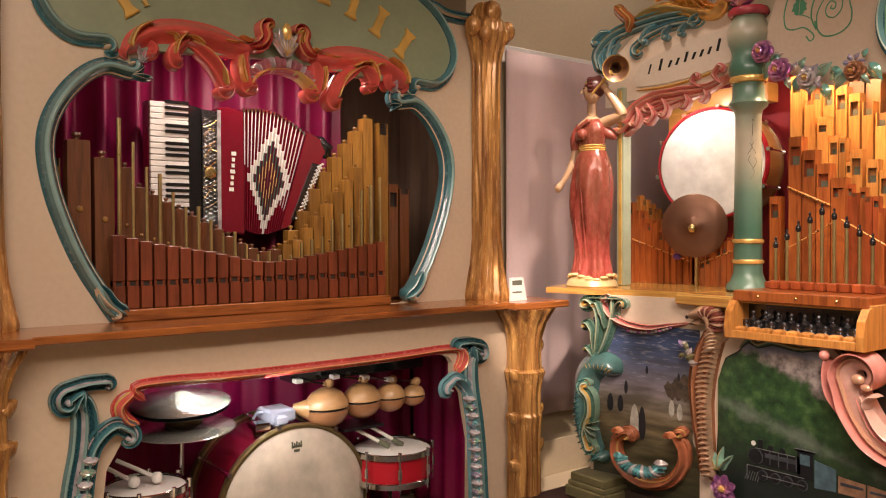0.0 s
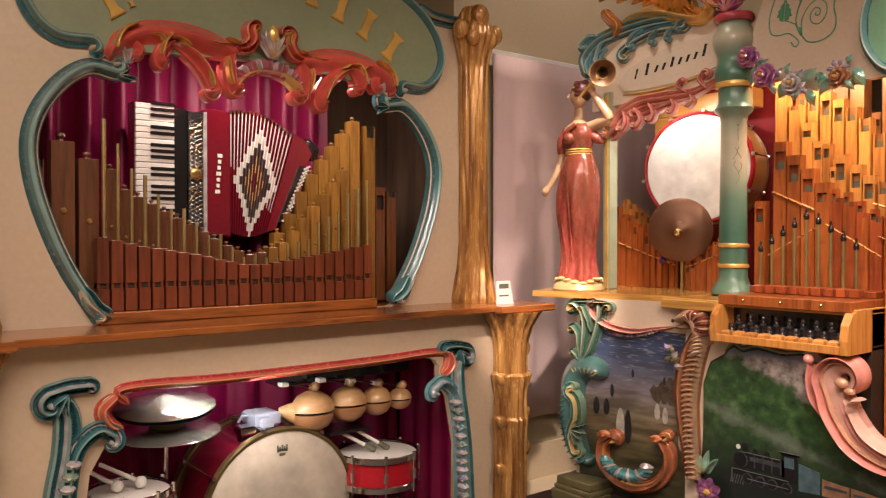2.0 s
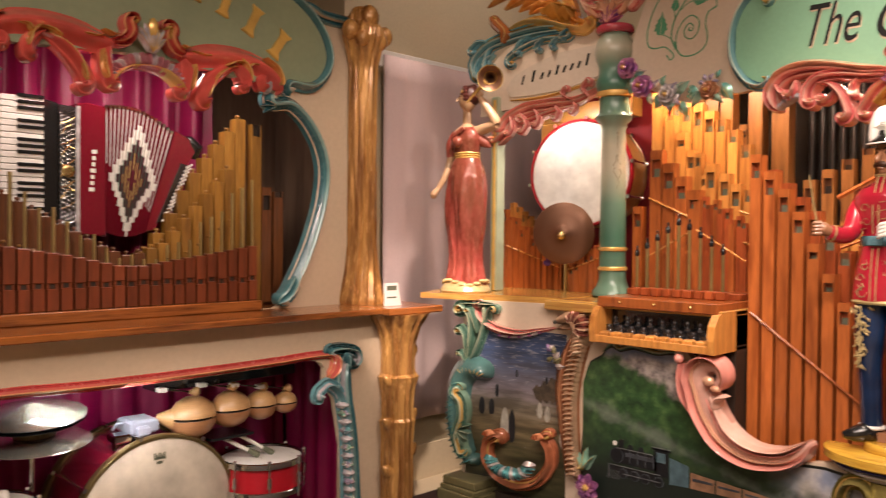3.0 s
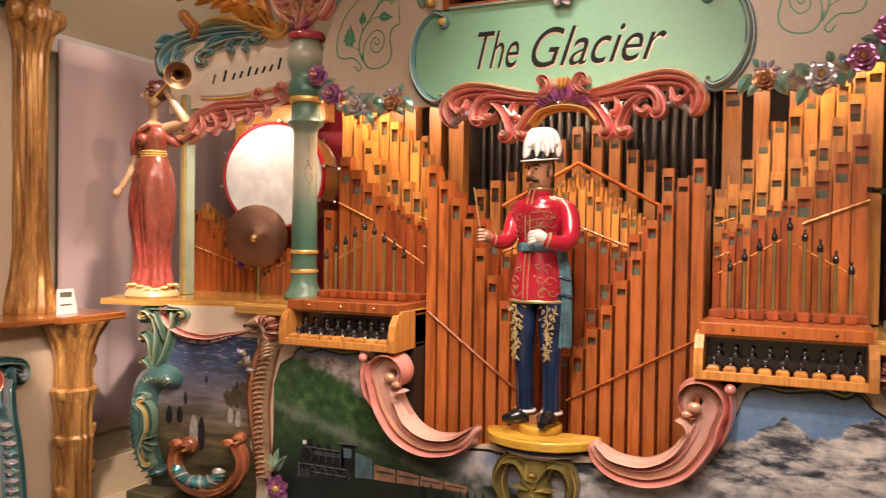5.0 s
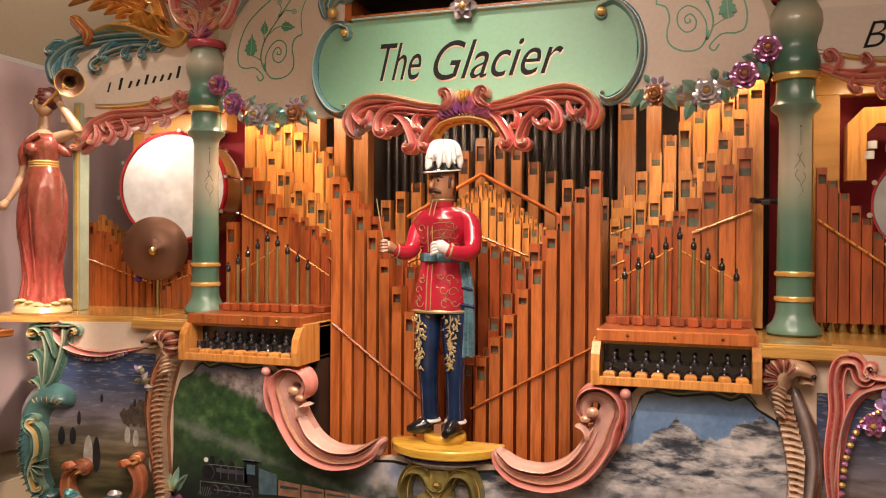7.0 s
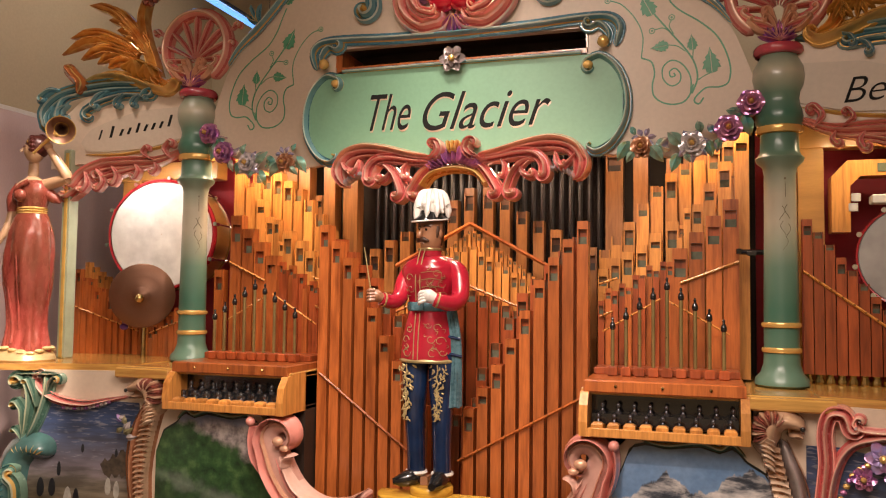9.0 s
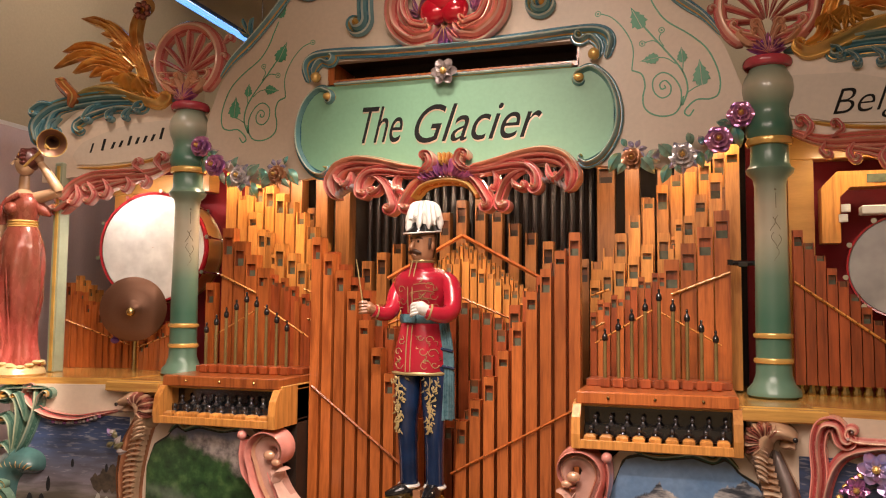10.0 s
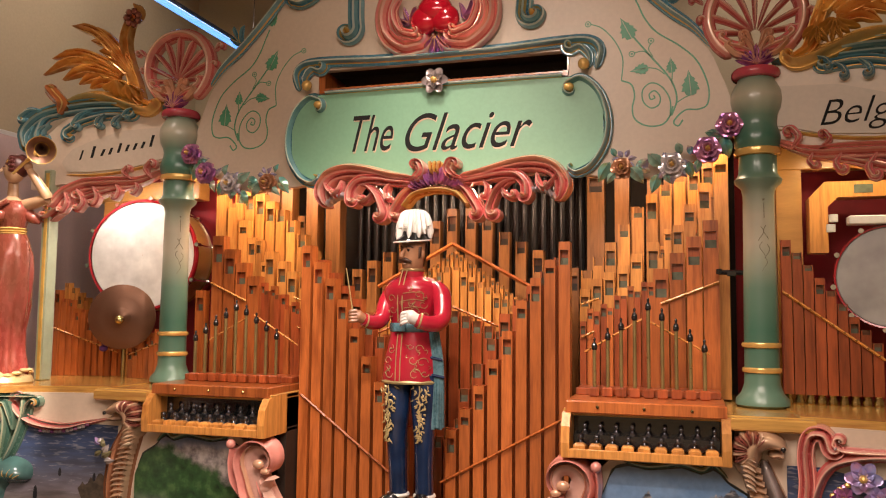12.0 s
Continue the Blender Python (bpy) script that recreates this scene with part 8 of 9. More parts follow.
    g.ball(top, 0.062, 20, 3, (1.0, 1.0, 1.12))
    for ring, (n, low, r1) in enumerate(((11, 1.915, 0.072), (10, 1.950, 0.070), (8, 1.980, 0.058))):
        for k in range(n):
            a, drop = 2 * math.pi * (k + 0.5 * ring) / n, low
            wv = 0.22 * math.sin(5 * k + ring)
            drop += 0.014 * math.sin(7 * k + 2 * ring)
            c, s = math.cos(a + wv), math.sin(a + wv)
            limb(g, [top + Vector((0.012 * c, 0.012 * s, 0.068)), top + Vector((0.050 * c, 0.050 * s, 0.048 - 0.008 * ring)), top + Vector((r1 * 0.93 * c, r1 * 0.93 * s, (drop - 1.955) * 0.45)), Vector((top.x + r1 * c, top.y + r1 * s, drop - 0.006 * math.sin(3 * k))), Vector((top.x + (r1 + 0.007) * c, top.y + (r1 + 0.007) * s, drop - 0.004))], (0.010, 0.016, 0.016, 0.009, 0.002), 3, 8, 0.75)
    # sash
    for k in range(6):
        limb(g, [(0.062 + 0.006 * k, y0 - 0.020 + 0.008 * (k % 2), 1.52), (0.080 + 0.007 * k, y0 - 0.024, 1.38), (0.080 + 0.007 * k, y0 - 0.03 + 0.010 * (k % 3), 1.125 + 0.006 * (k % 2))], (0.006, 0.009, 0.010), 7, 8)
    limb(g, [(0.070, y0 - 0.034, 1.415), (0.12, y0 - 0.034, 1.405)], (0.006, 0.006), 1, 8)
    limb(g, [(0.072, y0 - 0.036, 1.345), (0.13, y0 - 0.036, 1.335)], (0.006, 0.006), 1, 8)
    # gilt embroidery on the trousers
    for x in (-0.098, 0.036):
        leg = lambda u, z: (x + u, y0 - 0.012 - 0.062 * math.sqrt(max(0.1, 1 - (u / 0.07) ** 2)) * (1 - 0.35 * (1.30 - z)), z)
        rnd3 = random.Random(int(90 + 100 * x))
        limb(g, [leg(0.004 * math.sin(9 * k), 1.30 - 0.026 * k) for k in range(9)], (0.003, 0.003, 0.0015), 8, 5)
        for k in (0.42 * q for q in range(72)):
            z = 1.302 - 0.0075 * k
            wd = 0.034 * (1 - k / 34) + 0.004
            u, a, r = rnd3.uniform(-wd, wd), rnd3.uniform(-0.9, 0.9) - 1.57, rnd3.uniform(0.010, 0.019)
            tip = leg(u + r * math.cos(a) * 1.2, z + r * math.sin(a))
            mid = leg(u + 0.5 * r * math.cos(a) + 0.003, z + 0.5 * r * math.sin(a))
            limb(g, [leg(u, z), mid, tip], (0.0016, rnd3.uniform(0.0030, 0.0055), 0.0012), 8, 6, 0.7)
        # fine sprigs between the scrolls of the coat
    for k in range(34):
        rz = random.Random(200 + k)
        cx, cz = rz.uniform(-0.115, 0.075), rz.choice((rz.uniform(1.335, 1.47), rz.uniform(1.58, 1.69)))
        a, r = rz.uniform(0, 6.28), rz.uniform(0.010, 0.018)
        if abs(cx + 0.054) > 0.016:
            limb(g, [front(cx, cz), front(cx + r * math.cos(a), cz + r * math.sin(a)), front(cx + r * 1.3 * math.cos(a + 0.8), cz + r * 1.3 * math.sin(a + 0.8))], (0.0010, 0.0020, 0.0008), 5 if k % 3 else 8, 4)
    return g


NAVY = paint("navy_glaze", (0.012, 0.032, 0.095), 0.22, 0.5, 9, 60, 0.05, coat=0.5)
COAT = paint("scarlet_glaze", (0.48, 0.016, 0.040), 0.19, 0.6, 8, 60, 0.05, coat=1.0)
SASH = paint("grey_blue_glaze", (0.10, 0.21, 0.25), 0.28, 0.5, 12, 60, 0.1)
HAIR = paint("brown_hair_paint", (0.06, 0.025, 0.012), 0.45, 0.7)
BRAID = paint("tarnished_gilt_braid", (0.42, 0.27, 0.12), 0.35, 0.6, 20, 80, 0.2, metal=0.5)
CREAMGILT = paint("pale_gilt_embroidery", (0.55, 0.43, 0.20), 0.35, 0.7, 20, 80, 0.1, metal=0.3)
TANNED = paint("tanned_flesh_paint", (0.38, 0.18, 0.095), 0.3, 0.75, 8, 60, 0.05, coat=0.4)
solid("conductor_statue", conductor(), [COAT, NAVY, BLACK, WHITE, TANNED, BRAID, HAIR, SASH, CREAMGILT], "painted wooden statue in scarlet coat and white plume on a bracket", "statue")


def trumpeter():
    g = Geo()
    W_ = wing(0.0, -1, 0.16)
    P = lambda s, z, h=0.0: Vector(W_(s, z, h))
    c = P(0.755, 0)
    # 0 coral dress, 1 flesh, 2 hair, 3 gilding, 4 pale gold base, 5 bell shade
    g.lathe(refine([(0.132, 1.244), (0.140, 1.252), (0.132, 1.275), (0.105, 1.300), (0.05, 1.31)], 3), c, 32, 4, 1.0, 0.9, wob=lambda a, z: 1 + 0.02 * math.sin(5 * a))
    front = -0.75 * math.pi      # the way the figure looks

    def fold(a, z):
        low = max(0.0, min(1.0, (1.93 - z) / 0.25))
        f = 0.085 * math.cos(6 * a + 2.2 * math.sin(4 * z)) + 0.05 * math.cos(11 * a - 7 * z)
        knee = 0.10 * math.exp(-((a - front + 6.283) % 6.283 - 0.2) ** 2 / 0.10) * math.exp(-((z - 1.60) / 0.16) ** 2)
        return 1 + low * f + knee

    prof = refine([(0.112, 1.285), (0.114, 1.30), (0.094, 1.40), (0.096, 1.50), (0.112, 1.62), (0.117, 1.76), (0.110, 1.86), (0.090, 1.93), (0.074, 1.965)], 5)
    g.lathe(prof, c, 72, 0, 1, 0.78, wob=fold)
    for q in range(3):
        z = 1.955 + 0.012 * q
        g.lathe([(0.072, z - 0.008), (0.080, z), (0.072, z + 0.008)], c, 32, 3, 1.02, 0.8, caps=False)
    n = 48
    fj = int(round(((front % (2 * math.pi)) / (2 * math.pi)) * n))
    bod = refine([(0.074, 1.985), (0.084, 2.02), (0.092, 2.05), (0.091, 2.075), (0.084, 2.095), (0.068, 2.112), (0.044, 2.126), (0.029, 2.138), (0.026, 2.21)], 3)

    def cloth(i, k):
        d = abs((k - fj + n // 2) % n - n // 2) * 2 * math.pi / n
        z = bod[i][1]
        return 1 if z > 2.112 or (z > 2.05 and d < (z - 2.05) * 14) else 0

    g.lathe(bod, c, n, cloth, 1.02, 0.74, wob=lambda a, z: 1 + (0.015 * math.cos(15 * a + 25 * z) if z < 2.12 else 0.0))
    F = Vector((math.cos(front), math.sin(front), 0))
    R = Vector((-F.y, F.x, 0))
    for s in (-1, 1):
        g.ball(c + F * 0.052 + R * (0.040 * s) + Vector((0, 0, 2.040)), 0.035, 14, 0, (1, 0.9, 0.95))
        limb(g, [c + F * 0.080 + R * 0.004 * s + Vector((0, 0, 2.015)), c + F * 0.068 + R * 0.045 * s + Vector((0, 0, 2.070)), c + F * 0.02 + R * 0.072 * s + Vector((0, 0, 2.108))], (0.010, 0.012, 0.012), 0, 10)
    # long folds of the skirt
    for a, z0, z1, r in ((0.10, 1.62, 1.31, 0.011), (0.45, 1.60, 1.33, 0.009), (-0.25, 1.55, 1.31, 0.010), (-0.6, 1.86, 1.35, 0.008), (0.75, 1.84, 1.40, 0.008), (-0.05, 1.48, 1.31, 0.008)):
        pts = []
        for q in range(5):
            z = z0 + (z1 - z0) * q / 4
            aa = front + a + (0.25 if a > 0 else -0.15) * q / 4
            rr = float(np.interp(z, [p[1] for p in prof], [p[0] for p in prof])) * fold(aa, z) * 0.985
            pts.append(c + Vector((rr * math.cos(aa), 0.78 * rr * math.sin(aa), z)))
        limb(g, pts, (r * 0.3, r, r * 0.9), 0, 10)
    # head
    hd = P(0.742, 2.262, 0.02)
    g.ball(hd, 0.052, 20, 1, (0.88, 0.95, 1.16))
    limb(g, [hd + F * 0.046 + Vector((0, 0, 0.014)), hd + F * 0.059 + Vector((0, 0, -0.008))], (0.005, 0.008), 1, 8)
    for s in (-1, 1):
        limb(g, [hd + F * 0.046 + R * (0.010 * s) + Vector((0, 0, 0.018)), hd + F * 0.040 + R * (0.028 * s) + Vector((0, 0, 0.016))], (0.004, 0.003), 2, 6)
    g.ball(hd - F * 0.014 + Vector((0, 0, 0.022)), 0.058, 18, 2, (1, 1, 1.0))
    for k in range(11):
        a = radians(-25 + 230 * k / 10)
        g.ball(hd + F * 0.012 + R * (0.049 * math.cos(a)) + Vector((0, 0, 0.020 + 0.046 * math.sin(a))), 0.017, 8, 2, (1, 1, 0.8))
    g.ball(hd - F * 0.03 + Vector((0, 0, 0.062)), 0.024, 10, 2)
    limb(g, [hd + F * 0.034 + R * 0.034 + Vector((0, 0, 0.036)), hd + F * 0.022 + Vector((0, 0, 0.062)), hd + F * 0.034 - R * 0.034 + Vector((0, 0, 0.036))], (0.004, 0.005, 0.004), 3, 6)
    # arms
    limb(g, [P(0.820, 2.088), P(0.848, 2.03), P(0.856, 1.95, 0.0), P(0.872, 1.87, 0.02), P(0.908, 1.795, 0.04)], (0.026, 0.026, 0.022, 0.019, 0.014), 1, 16)
    limb(g, [P(0.908, 1.795, 0.04), P(0.930, 1.768, 0.045), P(0.938, 1.748, 0.04)], (0.014, 0.022, 0.014), 1, 12)
    limb(g, [P(0.815, 2.09), P(0.850, 2.03), P(0.852, 1.965)], (0.030, 0.032, 0.026), 0, 14)
    limb(g, [P(0.700, 2.092), P(0.63, 2.108, 0.02), P(0.560, 2.125, 0.04)], (0.032, 0.029, 0.024), 1, 16)
    limb(g, [P(0.690, 2.06), P(0.640, 2.03), P(0.615, 2.01)], (0.036, 0.026, 0.008), 0, 12)
    limb(g, [P(0.560, 2.125, 0.04), P(0.568, 2.148, 0.045), P(0.610, 2.21, 0.05), P(0.645, 2.262, 0.06)], (0.024, 0.025, 0.022, 0.015), 1, 16)
    g.ball(P(0.650, 2.278, 0.06), 0.021, 12, 1)
    # trumpet
    limb(g, [P(0.715, 2.240, 0.075), P(0.65, 2.295, 0.085), P(0.595, 2.335, 0.085)], (0.006, 0.008, 0.016), 3)
    ax = Vector((0.60, -0.72, -0.28)).to_track_quat("Z", "Y").to_matrix()
    # slot 5, a darker metal, puts the shade inside the bell into colour
    g.lathe([(0.012, -0.09), (0.017, -0.03), (0.030, 0.010), (0.052, 0.034), (0.066, 0.044), (0.067, 0.047), (0.063, 0.045), (0.046, 0.030), (0.026, 0.004), (0.012, -0.04), (0.004, -0.08)], P(0.582, 2.36, 0.07), 32, lambda i, k: 5 if i >= 6 else 3, axis=ax)
    # gilded hem
    for k in range(17):
        a = 2 * math.pi * k / 17
        g.ball(c + Vector((0.122 * math.cos(a), 0.096 * math.sin(a), 1.297 + 0.012 * math.sin(3 * a + 1))), 0.017, 8, 4, (1.3, 1.3, 0.6))
    return g


DRESS = paint("coral_dress_glaze", (0.38, 0.062, 0.050), 0.27, 0.55, 9, 50, 0.06, coat=0.7, metal=0.15, coord=(1, 1, 0.4), c2=(0.22, 0.065, 0.036))
FLESHP = paint("pale_flesh_glaze", (0.56, 0.35, 0.20), 0.3, 0.8, 8, 60, 0.05, coat=0.3)
AUBURN = paint("dark_auburn_paint", (0.09, 0.02, 0.015), 0.35, 0.7)
PALEGOLD = paint("pale_gilt_mound", (0.72, 0.54, 0.26), 0.3, 0.7, 10, 60, 0.2, metal=0.3)
solid("trumpeter_statue", trumpeter(), [DRESS, FLESHP, AUBURN, GOLD, PALEGOLD, COPPERCYM], "painted statue in coral dress lifting a gilded trumpet on the ledge", "statue")


# ---- percussion ----
def turned(n):
    return Vector(n).normalized().to_track_quat("Z", "Y").to_matrix()


def drum(name, at, n, r, depth, skin, shell, hoop, label, lugs=8, category="drum", band=None, bed=0.0, rear=None):
    """A drum whose playing head lies at the point at and faces n."""
    d = thing(name, Vector(at) - Vector(n).normalized() * depth + Vector((0, 0, bed)), label, category)
    ax = turned(n)
    g = Geo()
    g.lathe([(r * 0.965, -depth), (r * 0.97, -0.01)], at, 48, 0, axis=ax)
    part("shell", g, [shell], d)
    g = Geo()
    g.lathe([(r * 0.97, -0.004), (r * 0.95, 0.002), (r * 0.5, 0.003), (0.002, 0.003)], at, 48, 0, axis=ax, caps=False)
    part("drumhead", g, [skin], d, "stretched drum skin")
    for z in (0.0, -depth):
        g = Geo()
        g.lathe([(r * 0.965, z - 0.028), (r * 1.01, z - 0.028), (r * 1.02, z - 0.004), (r * 1.0, z + 0.008), (r * 0.965, z + 0.006)], at, 48, 0, axis=ax, caps=False)
        part("hoop", g, [rear or hoop if z else hoop], d)
    for k in range(lugs):
        a = 2 * math.pi * (k + 0.3) / lugs
        c = Vector(at) + ax @ Vector((r * 1.03 * math.cos(a), r * 1.03 * math.sin(a), -depth / 2))
        e = ax @ Vector((0, 0, 1))
        g = Geo()
        g.tube([c + e * (depth / 2 + 0.012), c - e * (depth / 2 + 0.012)], 0.0045, 6)
        for q in (1, -1):
            g.tube([c + e * q * (depth / 2 + 0.014), c + e * q * (depth / 2 - 0.03)], 0.011, 8)
        part("tension_rod", g, [CHROME], d, "chrome tension rod")
    return d


def cymbal(name, at, n, r, mat, label, dome=0.05):
    g = Geo()
    ax = turned(n)
    g.lathe([(r, 0.0), (r * 0.98, 0.003), (r * 0.6, dome * 0.45), (r * 0.30, dome * 0.62), (r * 0.26, dome * 0.75), (r * 0.15, dome * 1.15), (0.008, dome * 1.3), (0.006, dome * 1.2), (r * 0.14, dome * 1.05), (r * 0.28, dome * 0.55), (r * 0.98, -0.002)], at, 56, 0, axis=ax)
    return solid(name, g, [mat], label, "cymbal")


# in the accordion organ
BD = (-2.40, -1.885, 0.31)
HOOPB = paint("dark_brass_hoop", (0.26, 0.19, 0.08), 0.35, 0.6, 8, 60, metal=0.7)
bd = drum("bass_drum", BD, (1, 0.0, 0.0), 0.362, 0.36, PARCH, SILKRED, HOOPB, "large bass drum with parchment head and wine red shell", 8)
g = Geo()
for k in range(5):
    g.box(BD[0] + 0.0035, BD[0] + 0.005, BD[1] - 0.026 + 0.011 * k, BD[1] - 0.019 + 0.011 * k, 0.578 - 0.004 * abs(k - 2), 0.600 - 0.007 * (k % 2))
g.box(BD[0] + 0.0035, BD[0] + 0.005, BD[1] - 0.026, BD[1] + 0.026, 0.572, 0.582)
g.box(BD[0] + 0.0035, BD[0] + 0.005, BD[1] - 0.014, BD[1] + 0.014, 0.552, 0.564)
part("printed_mark", g, [FELT], bd, "small grey printed mark", soft=False)
g = Geo()
g.box(-2.52, -2.44, -2.06, -1.99, 0.655, 0.69, c=0.006)
g.box(-2.50, -2.46, -2.05, -2.01, 0.60, 0.66, c=0.006)
solid("drum_clamp", g, [CHROME], "chrome clamp on the rim of the bass drum", "clamp")
GREYPL = paint("pale_blue_grey_plastic", (0.38, 0.42, 0.52), 0.45, 0.85)
g = Geo()
g.box(-2.60, -2.46, -1.985, -1.86, 0.675, 0.735, c=0.01)
g.box(-2.46, -2.43, -1.965, -1.91, 0.67, 0.715, c=0.01)
g.tube([(-2.53, -1.985, 0.72), (-2.54, -2.01, 0.72), (-2.56, -2.02, 0.69)], 0.006, 8)
solid("beater_box", g, [GREYPL], "pale blue-grey beater box on the bass drum", "actuator")

cs = thing("cymbal_stand", (-2.52, -2.36, 0.0), "chrome stand with a pair of cymbals", "cymbal stand")
g = Geo()
g.tube([(-2.52, -2.36, 0.0), (-2.52, -2.36, 0.86)], 0.011, 10)
g.box(-2.54, -2.50, -2.40, -2.32, 0.40, 0.44, c=0.006)
for a in (0, 2.1, 4.2):
    g.tube([(-2.52, -2.36, 0.3), (-2.52 + 0.2 * math.cos(a), -2.36 + 0.2 * math.sin(a), 0.0)], 0.009, 8)
part("stand", g, [CHROME], cs)
g = Geo()
ax = turned((0.10, -0.05, 1))
g.lathe([(0.205, 0.0), (0.2, 0.004), (0.1, 0.022), (0.06, 0.028), (0.03, 0.045), (0.006, 0.05), (0.006, 0.045), (0.2, -0.003)], (-2.52, -2.36, 0.815), 56, axis=ax)
part("upper_cymbal", g, [SILVERCYM], cs, "polished upper cymbal")
g = Geo()
g.lathe([(0.20, 0.0), (0.195, -0.004), (0.1, -0.02), (0.006, -0.03)], (-2.52, -2.36, 0.800), 56, axis=ax)
part("felt_cymbal", g, [BLACK], cs, "dark underside cymbal")
g = Geo()
g.lathe([(0.215, 0.0), (0.21, 0.004), (0.1, 0.018), (0.07, 0.024), (0.045, 0.058), (0.02, 0.085), (0.006, 0.09), (0.006, 0.08), (0.09, 0.012), (0.2, -0.004)], (-2.52, -2.35, 0.705), 56, 0, axis=turned((0.05, -0.03, 1)))
part("lower_cymbal", g, [SILVERCYM], cs, "lower cymbal with a tall bell")
g = Geo()
g.lathe([(0.078, 0.028), (0.052, 0.06), (0.022, 0.088), (0.006, 0.093)], (-2.52, -2.35, 0.706), 32, 0, axis=turned((0.05, -0.03, 1)), caps=False)
part("bell", g, [HOOPB], cs, "dark brass bell")

SHELLR = paint("bright_red_shell", (0.42, 0.01, 0.02), 0.2, 0.85, coat=0.6)


def snare(at, r, hgt, sticks, label):
    d = thing("snare_drum", (at[0], at[1], at[2] - hgt), label, "drum", "snare drums")
    g = Geo()
    g.lathe([(r * 0.95, -hgt), (r * 0.95, -0.01)], at, 40, 0)
    part("shell", g, [SHELLR], d, "glossy red shell")
    g = Geo()
    g.lathe([(r * 0.96, -0.004), (r * 0.9, 0.0), (0.002, 0.001)], at, 40, 0, caps=False)
    part("drumhead", g, [WHITE], d, "white drum skin")
    for z in (0.0, -hgt):
        g = Geo()
        g.lathe([(r * 0.95, z - 0.018), (r * 1.02, z - 0.018), (r * 1.02, z + 0.006), (r * 0.99, z + 0.010), (r * 0.96, z + 0.004)], at, 40, caps=False)
        part("hoop", g, [CHROME], d, "chrome hoop")
    for k in range(8):
        a = 2 * math.pi * (k + 0.5) / 8
        x, y = at[0] + r * 1.05 * math.cos(a), at[1] + r * 1.05 * math.sin(a)
        g = Geo()
        g.tube([(x, y, at[2] + 0.02), (x, y, at[2] - hgt - 0.03)], 0.004, 6)
        g.tube([(x, y, at[2] + 0.022), (x, y, at[2] - 0.015)], 0.009, 8)
        g.tube([(x, y, at[2] - hgt * 0.4), (x, y, at[2] - hgt * 0.75)], 0.010, 8)
        part("tension_rod", g, [CHROME], d, "chrome tension rod")
    g = Geo()
    g.tube([(at[0] - 0.02, at[1], at[2] - hgt), (at[0] - 0.02, at[1], 0.0)], 0.012, 8)
    part("stand", g, [CHROME], d, "chrome stand leg")
    for p, q, b in sticks:
        s = thing("drum_beater", p, "white beater arm over the drum", "beater", "drum beaters")
        g = Geo()
        g.tube([p, q], 0.009, 8)
        part("arm", g, [WHITE], s)
        g = Geo()
        if b:
            g.ball(q, 0.024, 12, 0)
        else:
            g.tube([q, Vector(q) + (Vector(q) - Vector(p)).normalized() * 0.06], (0.012, 0.015), 8)
        part("tip", g, [WHITE if b else FELT], s, "round felt tip" if b else "grey rubber tip")


snare((-2.42, -1.365, 0.485), 0.196, 0.135, (((-2.46, -1.56, 0.60), (-2.42, -1.44, 0.525), False), ((-2.46, -1.475, 0.60), (-2.42, -1.36, 0.522), False)), "red and chrome snare drum with a white head")
snare((-2.42, -2.545, 0.52), 0.165, 0.14, (((-2.50, -2.70, 0.62), (-2.40, -2.59, 0.55), True), ((-2.50, -2.63, 0.62), (-2.40, -2.50, 0.55), True)), "white-topped chrome drum beside the cymbals")

MAPLE = paint("polished_maple", (0.60, 0.36, 0.16), 0.3, 0.75, 9, 60, 0.1, coat=0.4, coord=(1, 1, 4))
TAN = paint("tan_maple", (0.45, 0.22, 0.10), 0.32, 0.75, 9, 60, 0.1, coat=0.4, coord=(1, 1, 4))
